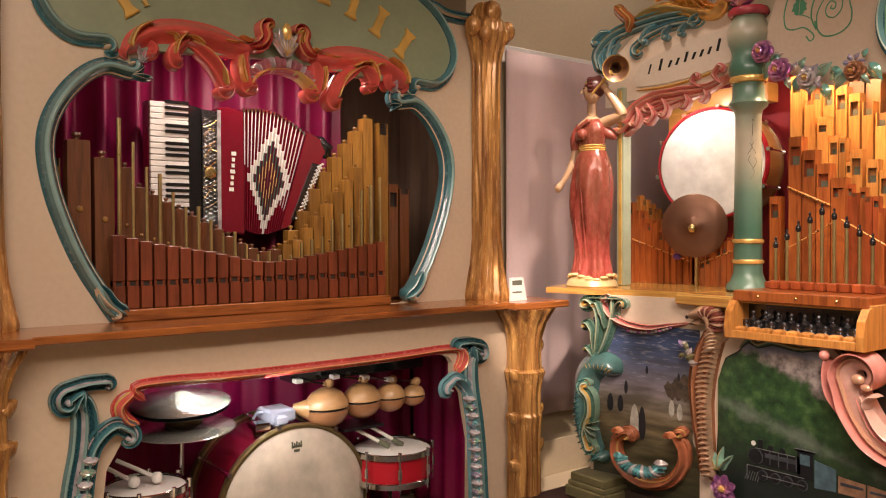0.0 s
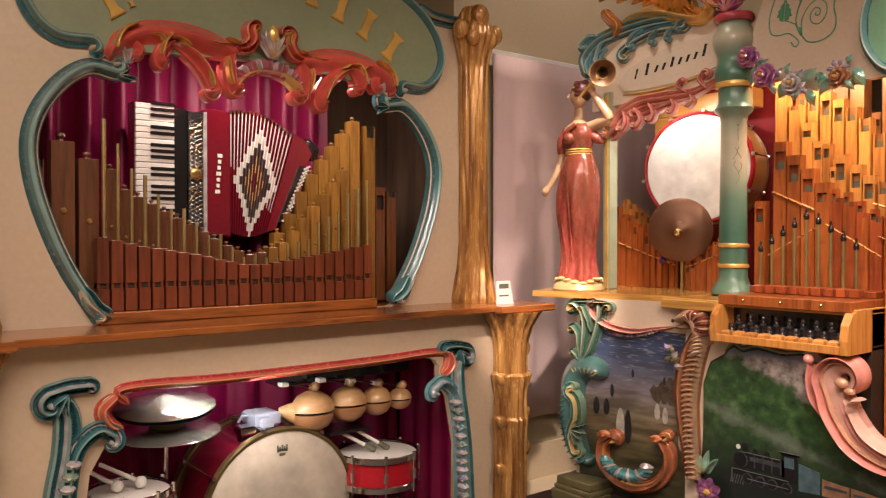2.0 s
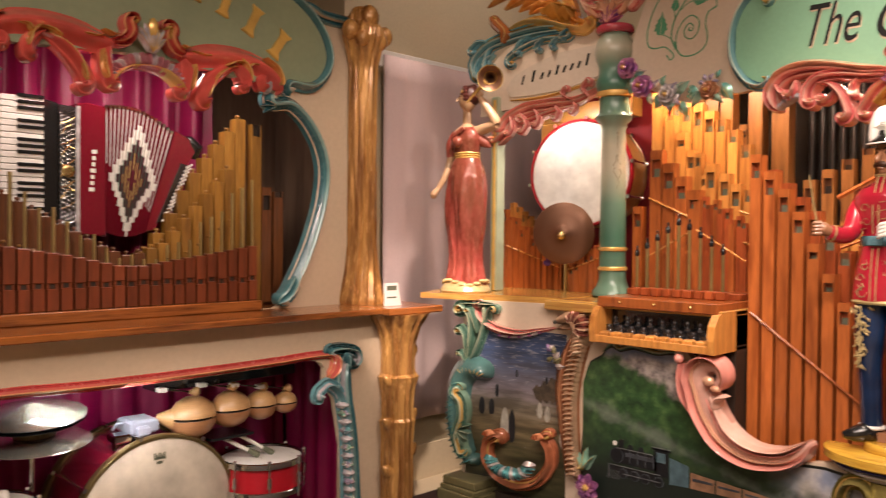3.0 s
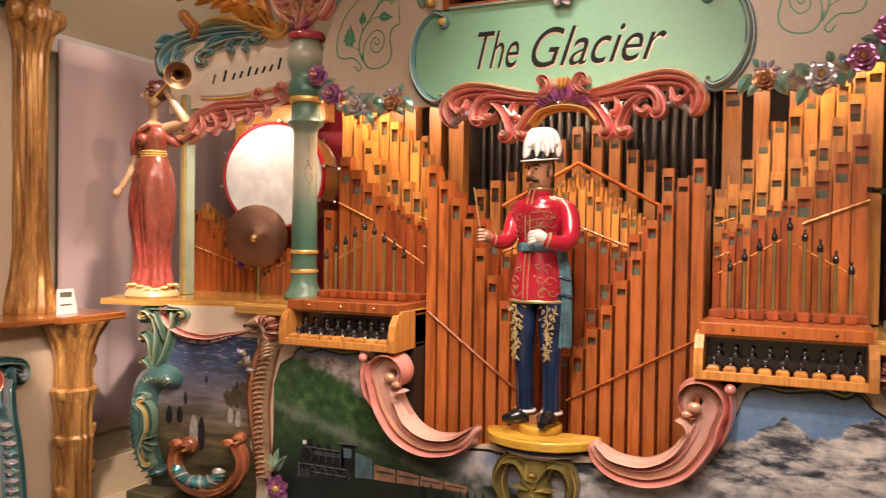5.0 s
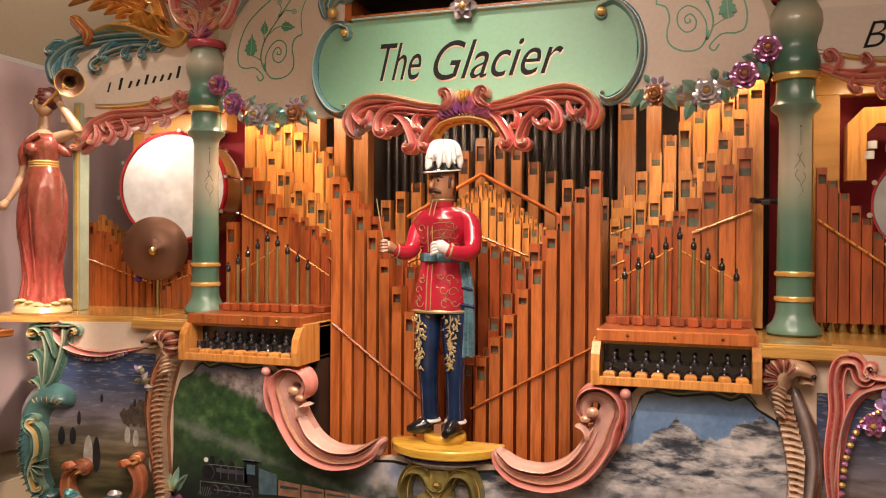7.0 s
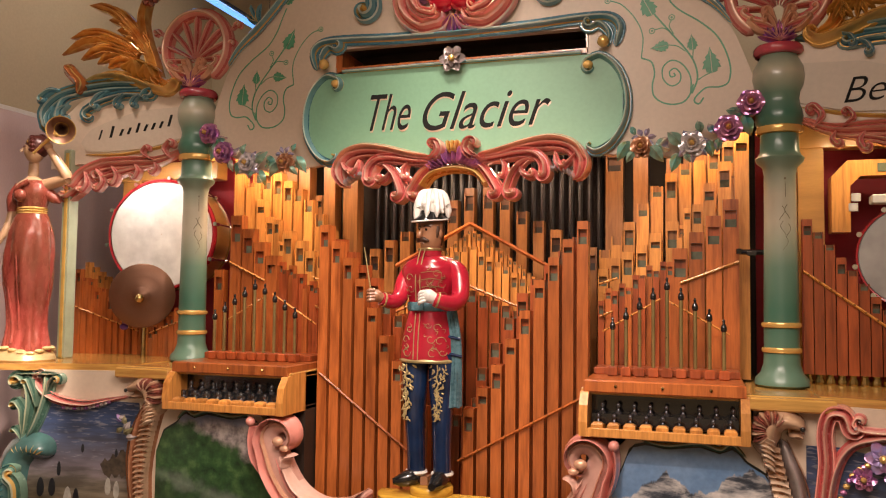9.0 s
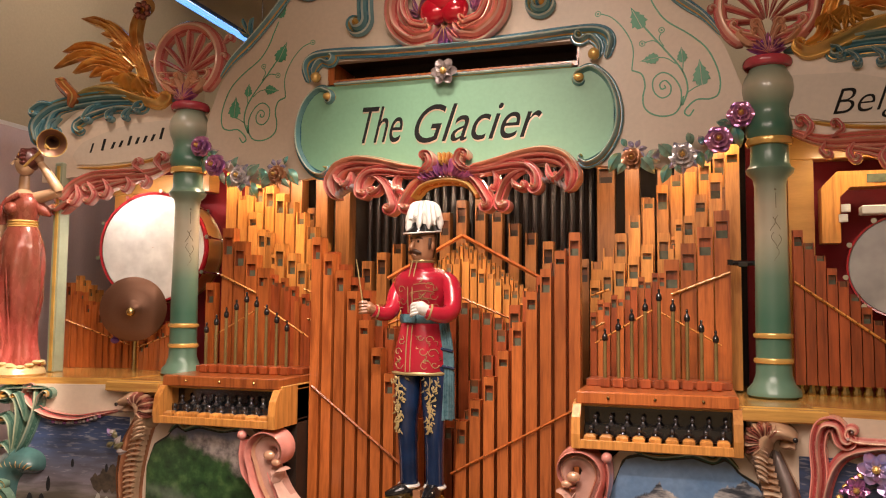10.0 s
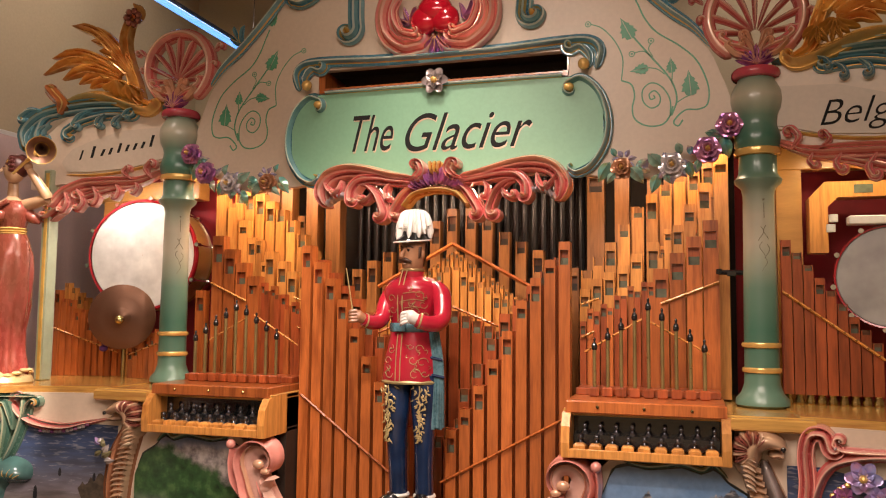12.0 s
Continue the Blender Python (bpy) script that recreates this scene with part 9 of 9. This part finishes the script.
for y, z, r in ((-1.705, 0.718, 0.102), (-1.515, 0.727, 0.092), (-1.352, 0.722, 0.076), (-1.212, 0.715, 0.058)):
    t = thing("temple_block", (-2.45, y, z - r), "round polished maple temple block with a slit", "temple block", "temple blocks")
    g = Geo()
    g.lathe([(0.002, r * 0.92), (r * 0.35, r * 0.88), (r * 0.70, r * 0.68), (r * 0.93, r * 0.36), (r, r * 0.06), (r * 0.9, r * 0.05)], (-2.45, y, z), 28, 0, 0.9, 1.05)
    part("upper_half", g, [MAPLE], t)
    g = Geo()
    g.lathe([(r * 0.9, -r * 0.06), (r, -r * 0.06), (r * 0.94, -r * 0.36), (r * 0.72, -r * 0.68), (r * 0.35, -r * 0.88), (0.002, -r * 0.92)], (-2.45, y, z), 28, 0, 0.9, 1.05)
    part("lower_half", g, [TAN], t)
    g = Geo()
    g.lathe([(r * 0.88, -r * 0.07), (r * 0.88, r * 0.06)], (-2.45, y, z), 24, 0, 0.9, 1.05)
    part("slit", g, [BLACK], t, "dark slit")
    g = Geo()
    g.tube([(-2.47, y - r * 0.8, z), (-2.50, y - r * 1.45, z + 0.01)], (r * 0.5, r * 0.18), 12)
    part("neck", g, [MAPLE], t)
    m = thing("block_hammer", (-2.44, y, z + r), "small wooden hammer above a temple block", "hammer", "block hammers")
    g = Geo()
    g.ball((-2.44, y + 0.01, z + r + 0.012), 0.022, 12, 0)
    g.tube([(-2.44, y - 0.022, z + r + 0.012), (-2.44, y + 0.01, z + r + 0.012)], 0.010, 8)
    part("head", g, [MAPLE], m)
    g = Geo()
    g.tube([(-2.44, y - 0.02, z + r + 0.014), (-2.44, y - 0.14, z + r + 0.04)], 0.004, 6)
    part("wire", g, [BLACK], m)
    g = Geo()
    g.box(-2.46, -2.42, y - 0.17, y - 0.135, z + r + 0.03, z + r + 0.05, c=0.003)
    part("block", g, [WHITE], m)
g = Geo()
g.box(-2.62, -2.5, -1.86, -1.12, 0.84, 0.92, c=0.004)
g.box(-2.58, -2.40, -1.64, -1.42, 0.60, 0.612)
solid("hammer_rail", g, [BLACK], "black metal rail holding the hammers", "rail")

# large organ's side drums
LBOARD = paint("honey_board", (0.55, 0.28, 0.07), 0.35, 0.8, 4, 40, 0.15, coat=0.3, coord=(1, 1, 5))
drum("bass_drum", (-1.655, 0.13, 1.885), (0.20, -0.98, 0.0), 0.292, 0.24, PARCHW, LBOARD, CRIMSON, "white-headed bass drum with a crimson hoop", 10, rear=CHROME)
cymbal("cymbal", (-1.685, 0.03, 1.562), (0.45, -0.89, 0.0), 0.165, COPPERCYM, "brown bronze cymbal before the bass drum", 0.03)
g = Geo()
g.ball((-1.668, -0.012, 1.548), 0.024, 14, 0)
g.tube([(-1.668, 0.0, 1.548), (-1.66, 0.05, 1.55)], 0.008, 8)
g.tube([(-1.69, 0.06, 1.244), (-1.69, 0.06, 1.56)], 0.010, 8)
solid("cymbal_post", g, [BRASS], "polished brass post with a round nut", "post")
g = Geo()
for k in range(3):
    g.ball((-1.80 + 0.012 * (k % 2), 0.04, 1.455 - 0.028 * k), 0.022, 10, 0, (1.2, 0.6, 0.8))
solid("violet_tassel", g, [paint("violet_cloth", (0.12, 0.03, 0.22), 0.6, 0.6)], "small violet cloth tassel below the cymbal", "tassel")
drum("bass_drum", (1.85, 0.08, 1.757), (-0.25, -0.97, 0.0), 0.205, 0.16, PARCHG, SILKRED, CRIMSON, "grey-headed drum with a crimson hoop", 10)
for sgn in (-1, 1):
    g = Geo()
    g.box(sgn * 1.62 - (0.32 if sgn < 0 else 0.32), sgn * 1.62 + (0.46 if sgn < 0 else 0.36), 0.50, 0.52, 1.244, 2.36)
    solid("red_backing", g, [SHADOWRED], "dark crimson cloth backing behind the drum", "backing")
g = Geo()
g.box(-2.12, -1.44, 0.30, 0.40, 2.20, 2.30, c=0.004)
g.box(-2.05, -1.93, 0.30, 0.40, 1.95, 2.20, c=0.004)
solid("honey_frame", g, [LBOARD], "honey wood frame behind the white drum", "frame")
fr = thing("honey_frame", (1.7, 0.25, 1.244), "honey wood frame with a mitred pipe round the grey drum", "frame")
g = Geo()
g.box(1.45, 2.3, 0.22, 0.30, 2.22, 2.34, c=0.004)
g.box(1.45, 1.55, 0.22, 0.30, 1.244, 2.22, c=0.004)
part("frame", g, [LBOARD], fr)
g = Geo()
g.grid([[(1.57, y, 1.86), (1.57, y, 2.09), (1.63, y, 2.155), (1.90, y, 2.155), (1.90, y, 2.09), (1.68, y, 2.09), (1.64, y, 2.05), (1.64, y, 1.86)] for y in (0.16, 0.26)], 0, wrap=True)
for y in (0.16, 0.26):
    g.cap([(1.57, y, 1.86), (1.57, y, 2.09), (1.63, y, 2.155), (1.68, y, 2.09), (1.64, y, 2.05), (1.64, y, 1.86)])
    g.cap([(1.63, y, 2.155), (1.90, y, 2.155), (1.90, y, 2.09), (1.68, y, 2.09)])
part("mitred_pipe", g, [PIPEY], fr, "bent wooden pipe", soft=False)
g = Geo()
g.box(1.74, 1.81, 0.157, 0.17, 2.105, 2.14)
part("slot", g, [FELT], fr, "dark slot")
g = Geo()
for k in range(2):
    g.tube([(1.64 + 0.01 * k, 0.1, 1.94 + 0.04 * k), (1.64 + 0.01 * k, 0.1, 1.97 + 0.04 * k)], 0.018, 10)
g.box(1.70, 1.85, 0.05, 0.12, 1.965, 2.0, c=0.004)
solid("drum_action", g, [WHITE], "white and brass drum action above the grey drum", "actuator")

# ---- accordion ----
XK = -2.69
K = lambda y, z: (-3.502 + (y + 3.502) * 1.0115, 1.52 + (z - 1.52) * 1.0115)
ac = thing("piano_accordion", (XK - 0.08, -2.0, 1.5), "wine red piano accordion with a diamond-patterned bellows", "accordion")


def slab(pts, x0, x1, mats, name, label="", bev=0.006):
    g = Geo()
    pts = [Vector(K(*p)) for p in pts]
    c = sum(pts, Vector((0, 0))) / len(pts)
    rows = []
    for x, f in ((x0, 0), (x1 - bev, 0), (x1, bev)):
        rows.append([(x, *(p + (c - p).normalized() * f)) for p in pts])
    g.grid(rows, 0, wrap=True)
    g.cap(rows[0])
    g.cap(rows[-1])
    return part(name, g, mats, ac, label)


slab([(-2.44, 1.58), (-2.25, 1.58), (-2.25, 2.085), (-2.27, 2.10), (-2.44, 2.103)], XK - 0.10, XK - 0.02, [SILKRED], "keyboard_bed", "wine red keyboard bed")
for k in range(20):
    z = 1.59 + 0.0255 * k
    y0_, z0_ = K(-2.437, z)
    y1_, z1_ = K(-2.272, z + 0.0235)
    g = Geo()
    g.box(XK - 0.03, XK, y0_, y1_, z0_, z1_, c=0.003)
    part("white_key", g, [WHITE], ac, "white key")
    if k % 7 not in (2, 6):
        yb, _ = K(-2.375, z)
        g = Geo()
        g.box(XK - 0.01, XK + 0.008, yb, y1_, z1_ - 0.006, z1_ + 0.008, c=0.002)
        part("black_key", g, [BLACK], ac, "black key")
slab([(-2.272, 1.56), (-2.215, 1.545), (-2.215, 2.085), (-2.272, 2.095)], XK - 0.12, XK + 0.002, [BLACK], "register_strip", "black register strip")
slab([(-2.215, 1.545), (-2.145, 1.535), (-2.145, 2.075), (-2.215, 2.08)], XK - 0.14, XK + 0.012, [GRILLE], "grille", "pierced silver grille")
g = Geo()
for k in range(9):
    y, z = K(-2.18, 1.66 + 0.045 * k)
    g.tube([(XK + 0.014, y - 0.028, z - 0.02), (XK + 0.014, y, z + (0.02 if k % 2 else -0.01)), (XK + 0.014, y + 0.028, z + 0.012)], 0.002, 6)
y, z = K(-2.18, 1.80)
g.lathe([(0.026, 0), (0.028, 0.006), (0.018, 0.008), (0.016, 0.004)], (XK + 0.012, y, z), 8, axis=turned((1, 0, 0)))
part("grille_ornament", g, [BRASS], ac, "brass grille ornament")
g = Geo()
for k in range(26):
    for d in (-1, 1):
        (ya, za), (yb, zb) = K(-2.213, 1.56 + 0.0195 * k), K(-2.148, 1.56 + 0.0195 * k + 0.034 * d)
        if 1.55 < zb < 2.07:
            g.tube([(XK + 0.0125, ya, za), (XK + 0.0125, yb, zb)], 0.0012, 4)
part("grille_lattice", g, [CHROME], ac, "fine silver lattice over the grille")
slab([(-2.147, 1.54), (-2.132, 1.54), (-2.132, 2.08), (-2.147, 2.08)], XK + 0.012, XK + 0.019, [LUSTRE], "silver_trim", "silver trim strip", 0.002)
slab([(-2.145, 1.535), (-2.022, 1.525), (-2.022, 2.088), (-2.10, 2.10), (-2.145, 2.09)], XK - 0.15, XK + 0.016, [SILKRED], "treble_body", "glossy wine red body")
for k in range(7):
    y, z = K(-2.083 + 0.002 * k, 1.72 + 0.027 * k)
    g = Geo()
    hh = 0.022 if k in (0, 3, 6) else 0.014
    g.box(XK + 0.016, XK + 0.0175, y - hh / 2, y + hh / 2, z, z + 0.017)
    part("lettering_bar", g, [WHITE], ac, "white lettering bar", soft=False)
PEARLED = paint("silver_white_edging", (0.74, 0.66, 0.66), 0.25, 0.8, 20, 80, 0.02, metal=0.3)
# bellows
NF, NR = 17, 44
ta, tb = Vector((-2.02, 2.095)), Vector((-1.70, 2.03))
ba, bb = Vector((-2.02, 1.545)), Vector((-1.845, 1.545))
g = Geo()
rows = []
for i in range(NF * 3 + 1):
    u = (i // 3 + (0.0, 0.3, 0.62)[i % 3]) / NF
    tp = ta.lerp(tb, u) + Vector((0, 0.035 * math.sin(math.pi * u) - 0.03 * u * u))
    bt = ba.lerp(bb, u) + Vector((0, -0.02 * math.sin(math.pi * u)))
    rows.append([(XK + (0.014, 0.014, -0.006)[i % 3], *K(*bt.lerp(tp, j / NR))) for j in range(NR + 1)])


def cell(i, j):
    u, v = (i // 3 - 8) / 8.0, (j - 19.0) / 21.0
    d = abs(u) * 1.0 + abs(v)
    for lim, mi in ((0.17, 4), (0.45, 3), (0.70, 2), (0.95, 1)):
        if d < lim:
            return mi if i % 3 < 2 or mi == 1 else 4
    return 5 if i % 3 == 0 and v > -0.15 - 0.35 * u else 0


g.grid(rows, cell)
g.grid([rows[0], [(XK - 0.14, p[1], p[2]) for p in rows[0]]], 0)
g.grid([[r_[-1] for r_ in rows], [(XK - 0.14, r_[-1][1], r_[-1][2]) for r_ in rows]], 1)
part("bellows", g, [SILKRED, WHITE, paint("dark_green_cloth", (0.015, 0.10, 0.07), 0.4), paint("ochre_cloth", (0.46, 0.34, 0.12), 0.4), paint("plum_cloth", (0.12, 0.01, 0.03), 0.4), PEARLED], ac, "pleated bellows with a white, green and ochre diamond", soft=False)
for i in range(0, NF * 3, 3):
    p = rows[i][-1]
    g = Geo()
    g.box(XK - 0.05, p[0] + 0.004, p[1] - 0.006, p[1] + 0.006, p[2] - 0.012, p[2] + 0.004, c=0.002)
    part("fold_guard", g, [CHROME], ac, "bright metal fold corner")
slab([(-1.845, 1.545), (-1.80, 1.555), (-1.60, 1.93), (-1.62, 1.985), (-1.70, 2.02)], XK - 0.14, XK + 0.016, [SILKRED], "bass_body", "wine red bass body")
g = Geo()
g.tube([(XK - 0.05, *K(-1.66, 1.985)), (XK - 0.01, *K(-1.615, 1.975)), (XK, *K(-1.585, 1.945)), (XK - 0.02, *K(-1.585, 1.90))], (0.022, 0.030, 0.030, 0.018), 14)
part("strap_end", g, [BLACK], ac, "black leather strap end")
slab([(-1.795, 1.585), (-1.745, 1.60), (-1.625, 1.86), (-1.675, 1.87)], XK + 0.012, XK + 0.022, [BLACK], "bass_board", "black bass button board")
for k in range(15):
    u = k / 14
    for q in range(3):
        y, z = K(-1.765 + 0.012 * q + 0.118 * u, 1.60 + 0.007 * q + 0.25 * u)
        g = Geo()
        g.ball((XK + 0.024, y, z), 0.0075, 6, 0, (1.2, 1, 0.8))
        part("bass_button", g, [WHITE], ac, "silver bass button")

# ---- painted details: train and plain upright shapes ----
def flat(pts, y, mat, name, label, parent=organ_b):
    g = Geo()
    rows = [[(x, y + q, z) for x, z in pts] for q in (0.0, -0.0015)]
    g.grid(rows, 0, wrap=True)
    g.cap(rows[-1])
    return part(name, g, [mat], parent, label, soft=False)


SOOT = paint("soot_black_brushwork", (0.012, 0.013, 0.016), 0.4, 0.5)
STEEL = paint("steel_grey_brushwork", (0.062, 0.068, 0.080), 0.4, 0.5, 30, 90)
RAILBLUE = paint("blue_grey_brushwork", (0.075, 0.13, 0.155), 0.4, 0.6, 30, 90)
BUFF = paint("buff_brushwork", (0.30, 0.165, 0.095), 0.4, 0.6, 30, 90)
yt = BL - 0.0085
rect = lambda x0, x1, z0, z1: [(x0, z0), (x1, z0), (x1, z1), (x0, z1)]
disc = lambda x, z, r: [(x + r * math.cos(a), z + r * math.sin(a)) for a in (2 * math.pi * k / 14 for k in range(14))]
for pts, m in ((rect(-1.165, -0.90, 0.475, 0.500), SOOT), (disc(-1.125, 0.545, 0.038), SOOT), (rect(-1.125, -0.92, 0.512, 0.582), SOOT), (rect(-1.115, -1.09, 0.58, 0.622), SOOT), (rect(-0.935, -0.865, 0.495, 0.615), SOOT), (rect(-0.945, -0.855, 0.608, 0.618), SOOT)):
    flat(pts, yt, m, "painted_engine", "painted black steam engine")
flat(disc(-1.135, 0.60, 0.011), yt - 0.002, WHITE, "painted_lamp", "painted white head lamp")
flat(disc(-1.125, 0.545, 0.036), yt - 0.002, STEEL, "painted_smokebox", "painted grey smokebox ring")
flat(disc(-1.125, 0.545, 0.0325), yt - 0.004, SOOT, "painted_smokebox_door", "painted black smokebox door")
flat(rect(-1.08, -0.94, 0.548, 0.566), yt - 0.0015, STEEL, "painted_sheen", "painted grey sheen along the boiler")
for x in (-1.055, -1.0):
    flat([(x - 0.016, 0.582), (x + 0.016, 0.582), (x + 0.012, 0.600), (x, 0.607), (x - 0.012, 0.600)], yt, SOOT, "painted_dome", "painted black boiler dome")
for k in range(4):
    flat(rect(-1.06 + 0.04 * k, -1.055 + 0.04 * k, 0.520, 0.578), yt - 0.002, STEEL, "painted_band", "painted grey boiler band")
for x in (-1.09, -1.03, -0.975, -0.91):
    flat(disc(x, 0.468, 0.024), yt - 0.002, STEEL, "painted_wheel", "painted grey wheel")
    flat(disc(x, 0.468, 0.0195), yt - 0.004, SOOT, "painted_hub", "painted dark wheel hub")
flat([(-0.86, 0.47), (-0.77, 0.475), (-0.77, 0.565), (-0.86, 0.585)], yt, RAILBLUE, "painted_tender", "painted blue-grey tender")
for k in range(4):
    x = -0.762 + 0.115 * k
    z = 0.475 + 0.002 * k
    flat([(x, z), (x + 0.108, z), (x + 0.108, z + 0.058 - 0.011 * k), (x, z + 0.068 - 0.011 * k)], yt, BUFF, "painted_coach", "painted buff railway coach")
    flat([(x + 0.01, z + 0.034 - 0.006 * k), (x + 0.10, z + 0.034 - 0.006 * k), (x + 0.10, z + 0.044 - 0.008 * k), (x + 0.01, z + 0.046 - 0.008 * k)], yt - 0.002, STEEL, "painted_windows", "painted grey coach windows")
for k in range(16):
    x = -0.55 + 0.035 * k
    h = 0.05 + 0.03 * ((k * 7) % 5) / 5
    flat([(x - 0.014, 0.43), (x + 0.014, 0.43), (x + 0.006, 0.43 + h * 0.6), (x, 0.43 + h), (x - 0.006, 0.43 + h * 0.6)], yt - 0.002, SOOT if k % 2 else paint("fir_green_brushwork", (0.012, 0.03, 0.014), 0.5), "painted_fir", "painted dark fir")
flat(rect(-0.922, -0.880, 0.555, 0.598), yt - 0.002, RAILBLUE, "painted_cab_window", "painted blue-grey cab window")
CHALK = paint("chalk_white_brushwork", (0.17, 0.175, 0.18), 0.45, 0.5, 40, 90)
for pts in (rect(-1.165, -0.90, 0.4985, 0.5015), rect(-1.09, -0.90, 0.4665, 0.4695), rect(-1.12, -0.94, 0.580, 0.583), rect(-1.165, -1.162, 0.44, 0.50), rect(-0.945, -0.855, 0.617, 0.620)):
    flat(pts, yt - 0.005, CHALK, "painted_highlight", "thin chalky painted highlight")
for k in range(6):
    x = -1.165 + 0.012 * k
    flat([(x - 0.010, 0.435), (x - 0.008, 0.435), (x + 0.004, 0.475), (x + 0.002, 0.475)], yt - 0.003, CHALK, "painted_guard", "painted pale guard bar")
V = wing(-0.30, -1)
PALE = paint("pale_brushwork", (0.42, 0.40, 0.34), 0.45, 0.6, 30, 90)
for s, z, w2, h2, mt in ((0.375, 0.60, 0.020, 0.085, PALE), (0.335, 0.595, 0.016, 0.085, SOOT), (0.505, 0.68, 0.015, 0.045, SOOT), (0.45, 0.68, 0.014, 0.042, SOOT), (0.185, 0.69, 0.012, 0.040, PALE), (0.145, 0.675, 0.012, 0.040, PALE), (0.42, 0.765, 0.008, 0.034, SOOT), (0.065, 0.57, 0.014, 0.05, PALE), (0.31, 0.86, 0.006, 0.02, SOOT), (0.15, 0.84, 0.006, 0.02, SOOT)):
    g = Geo()
    rows = [[V(s + w2 * math.cos(a) * (1 - 0.2 * math.sin(a)) * (1.15 if abs(math.sin(a)) < 0.9 else 1), z + h2 * math.sin(a), h) for a in (2 * math.pi * k / 12 for k in range(12))] for h in (0.006, 0.008)]
    g.grid(rows, 0, wrap=True)
    g.cap(rows[-1])
    part("painted_shape", g, [mt], wl, "plain upright painted shape", soft=False)
g = Geo()
rock = [(0.06, 0.74)] + [(0.06 + 0.012 * k, 0.735 + 0.012 * math.sin(2.3 * k)) for k in range(1, 13)] + [(0.215, 0.765), (0.225, 0.79)] + [(0.215 - 0.012 * k, 0.80 + 0.0065 * k + 0.013 * math.sin(1.9 * k)) for k in range(13)]
rows = [[V(s, z, h) for s, z in rock] for h in (0.006, 0.007)]
g.grid(rows, 0, wrap=True)
g.cap(rows[-1])
part("painted_rock", g, [paint("brown_rock_brushwork", (0.085, 0.06, 0.038), 0.5, 0.25, 34, 90)], wl, "painted brown rock", soft=False)
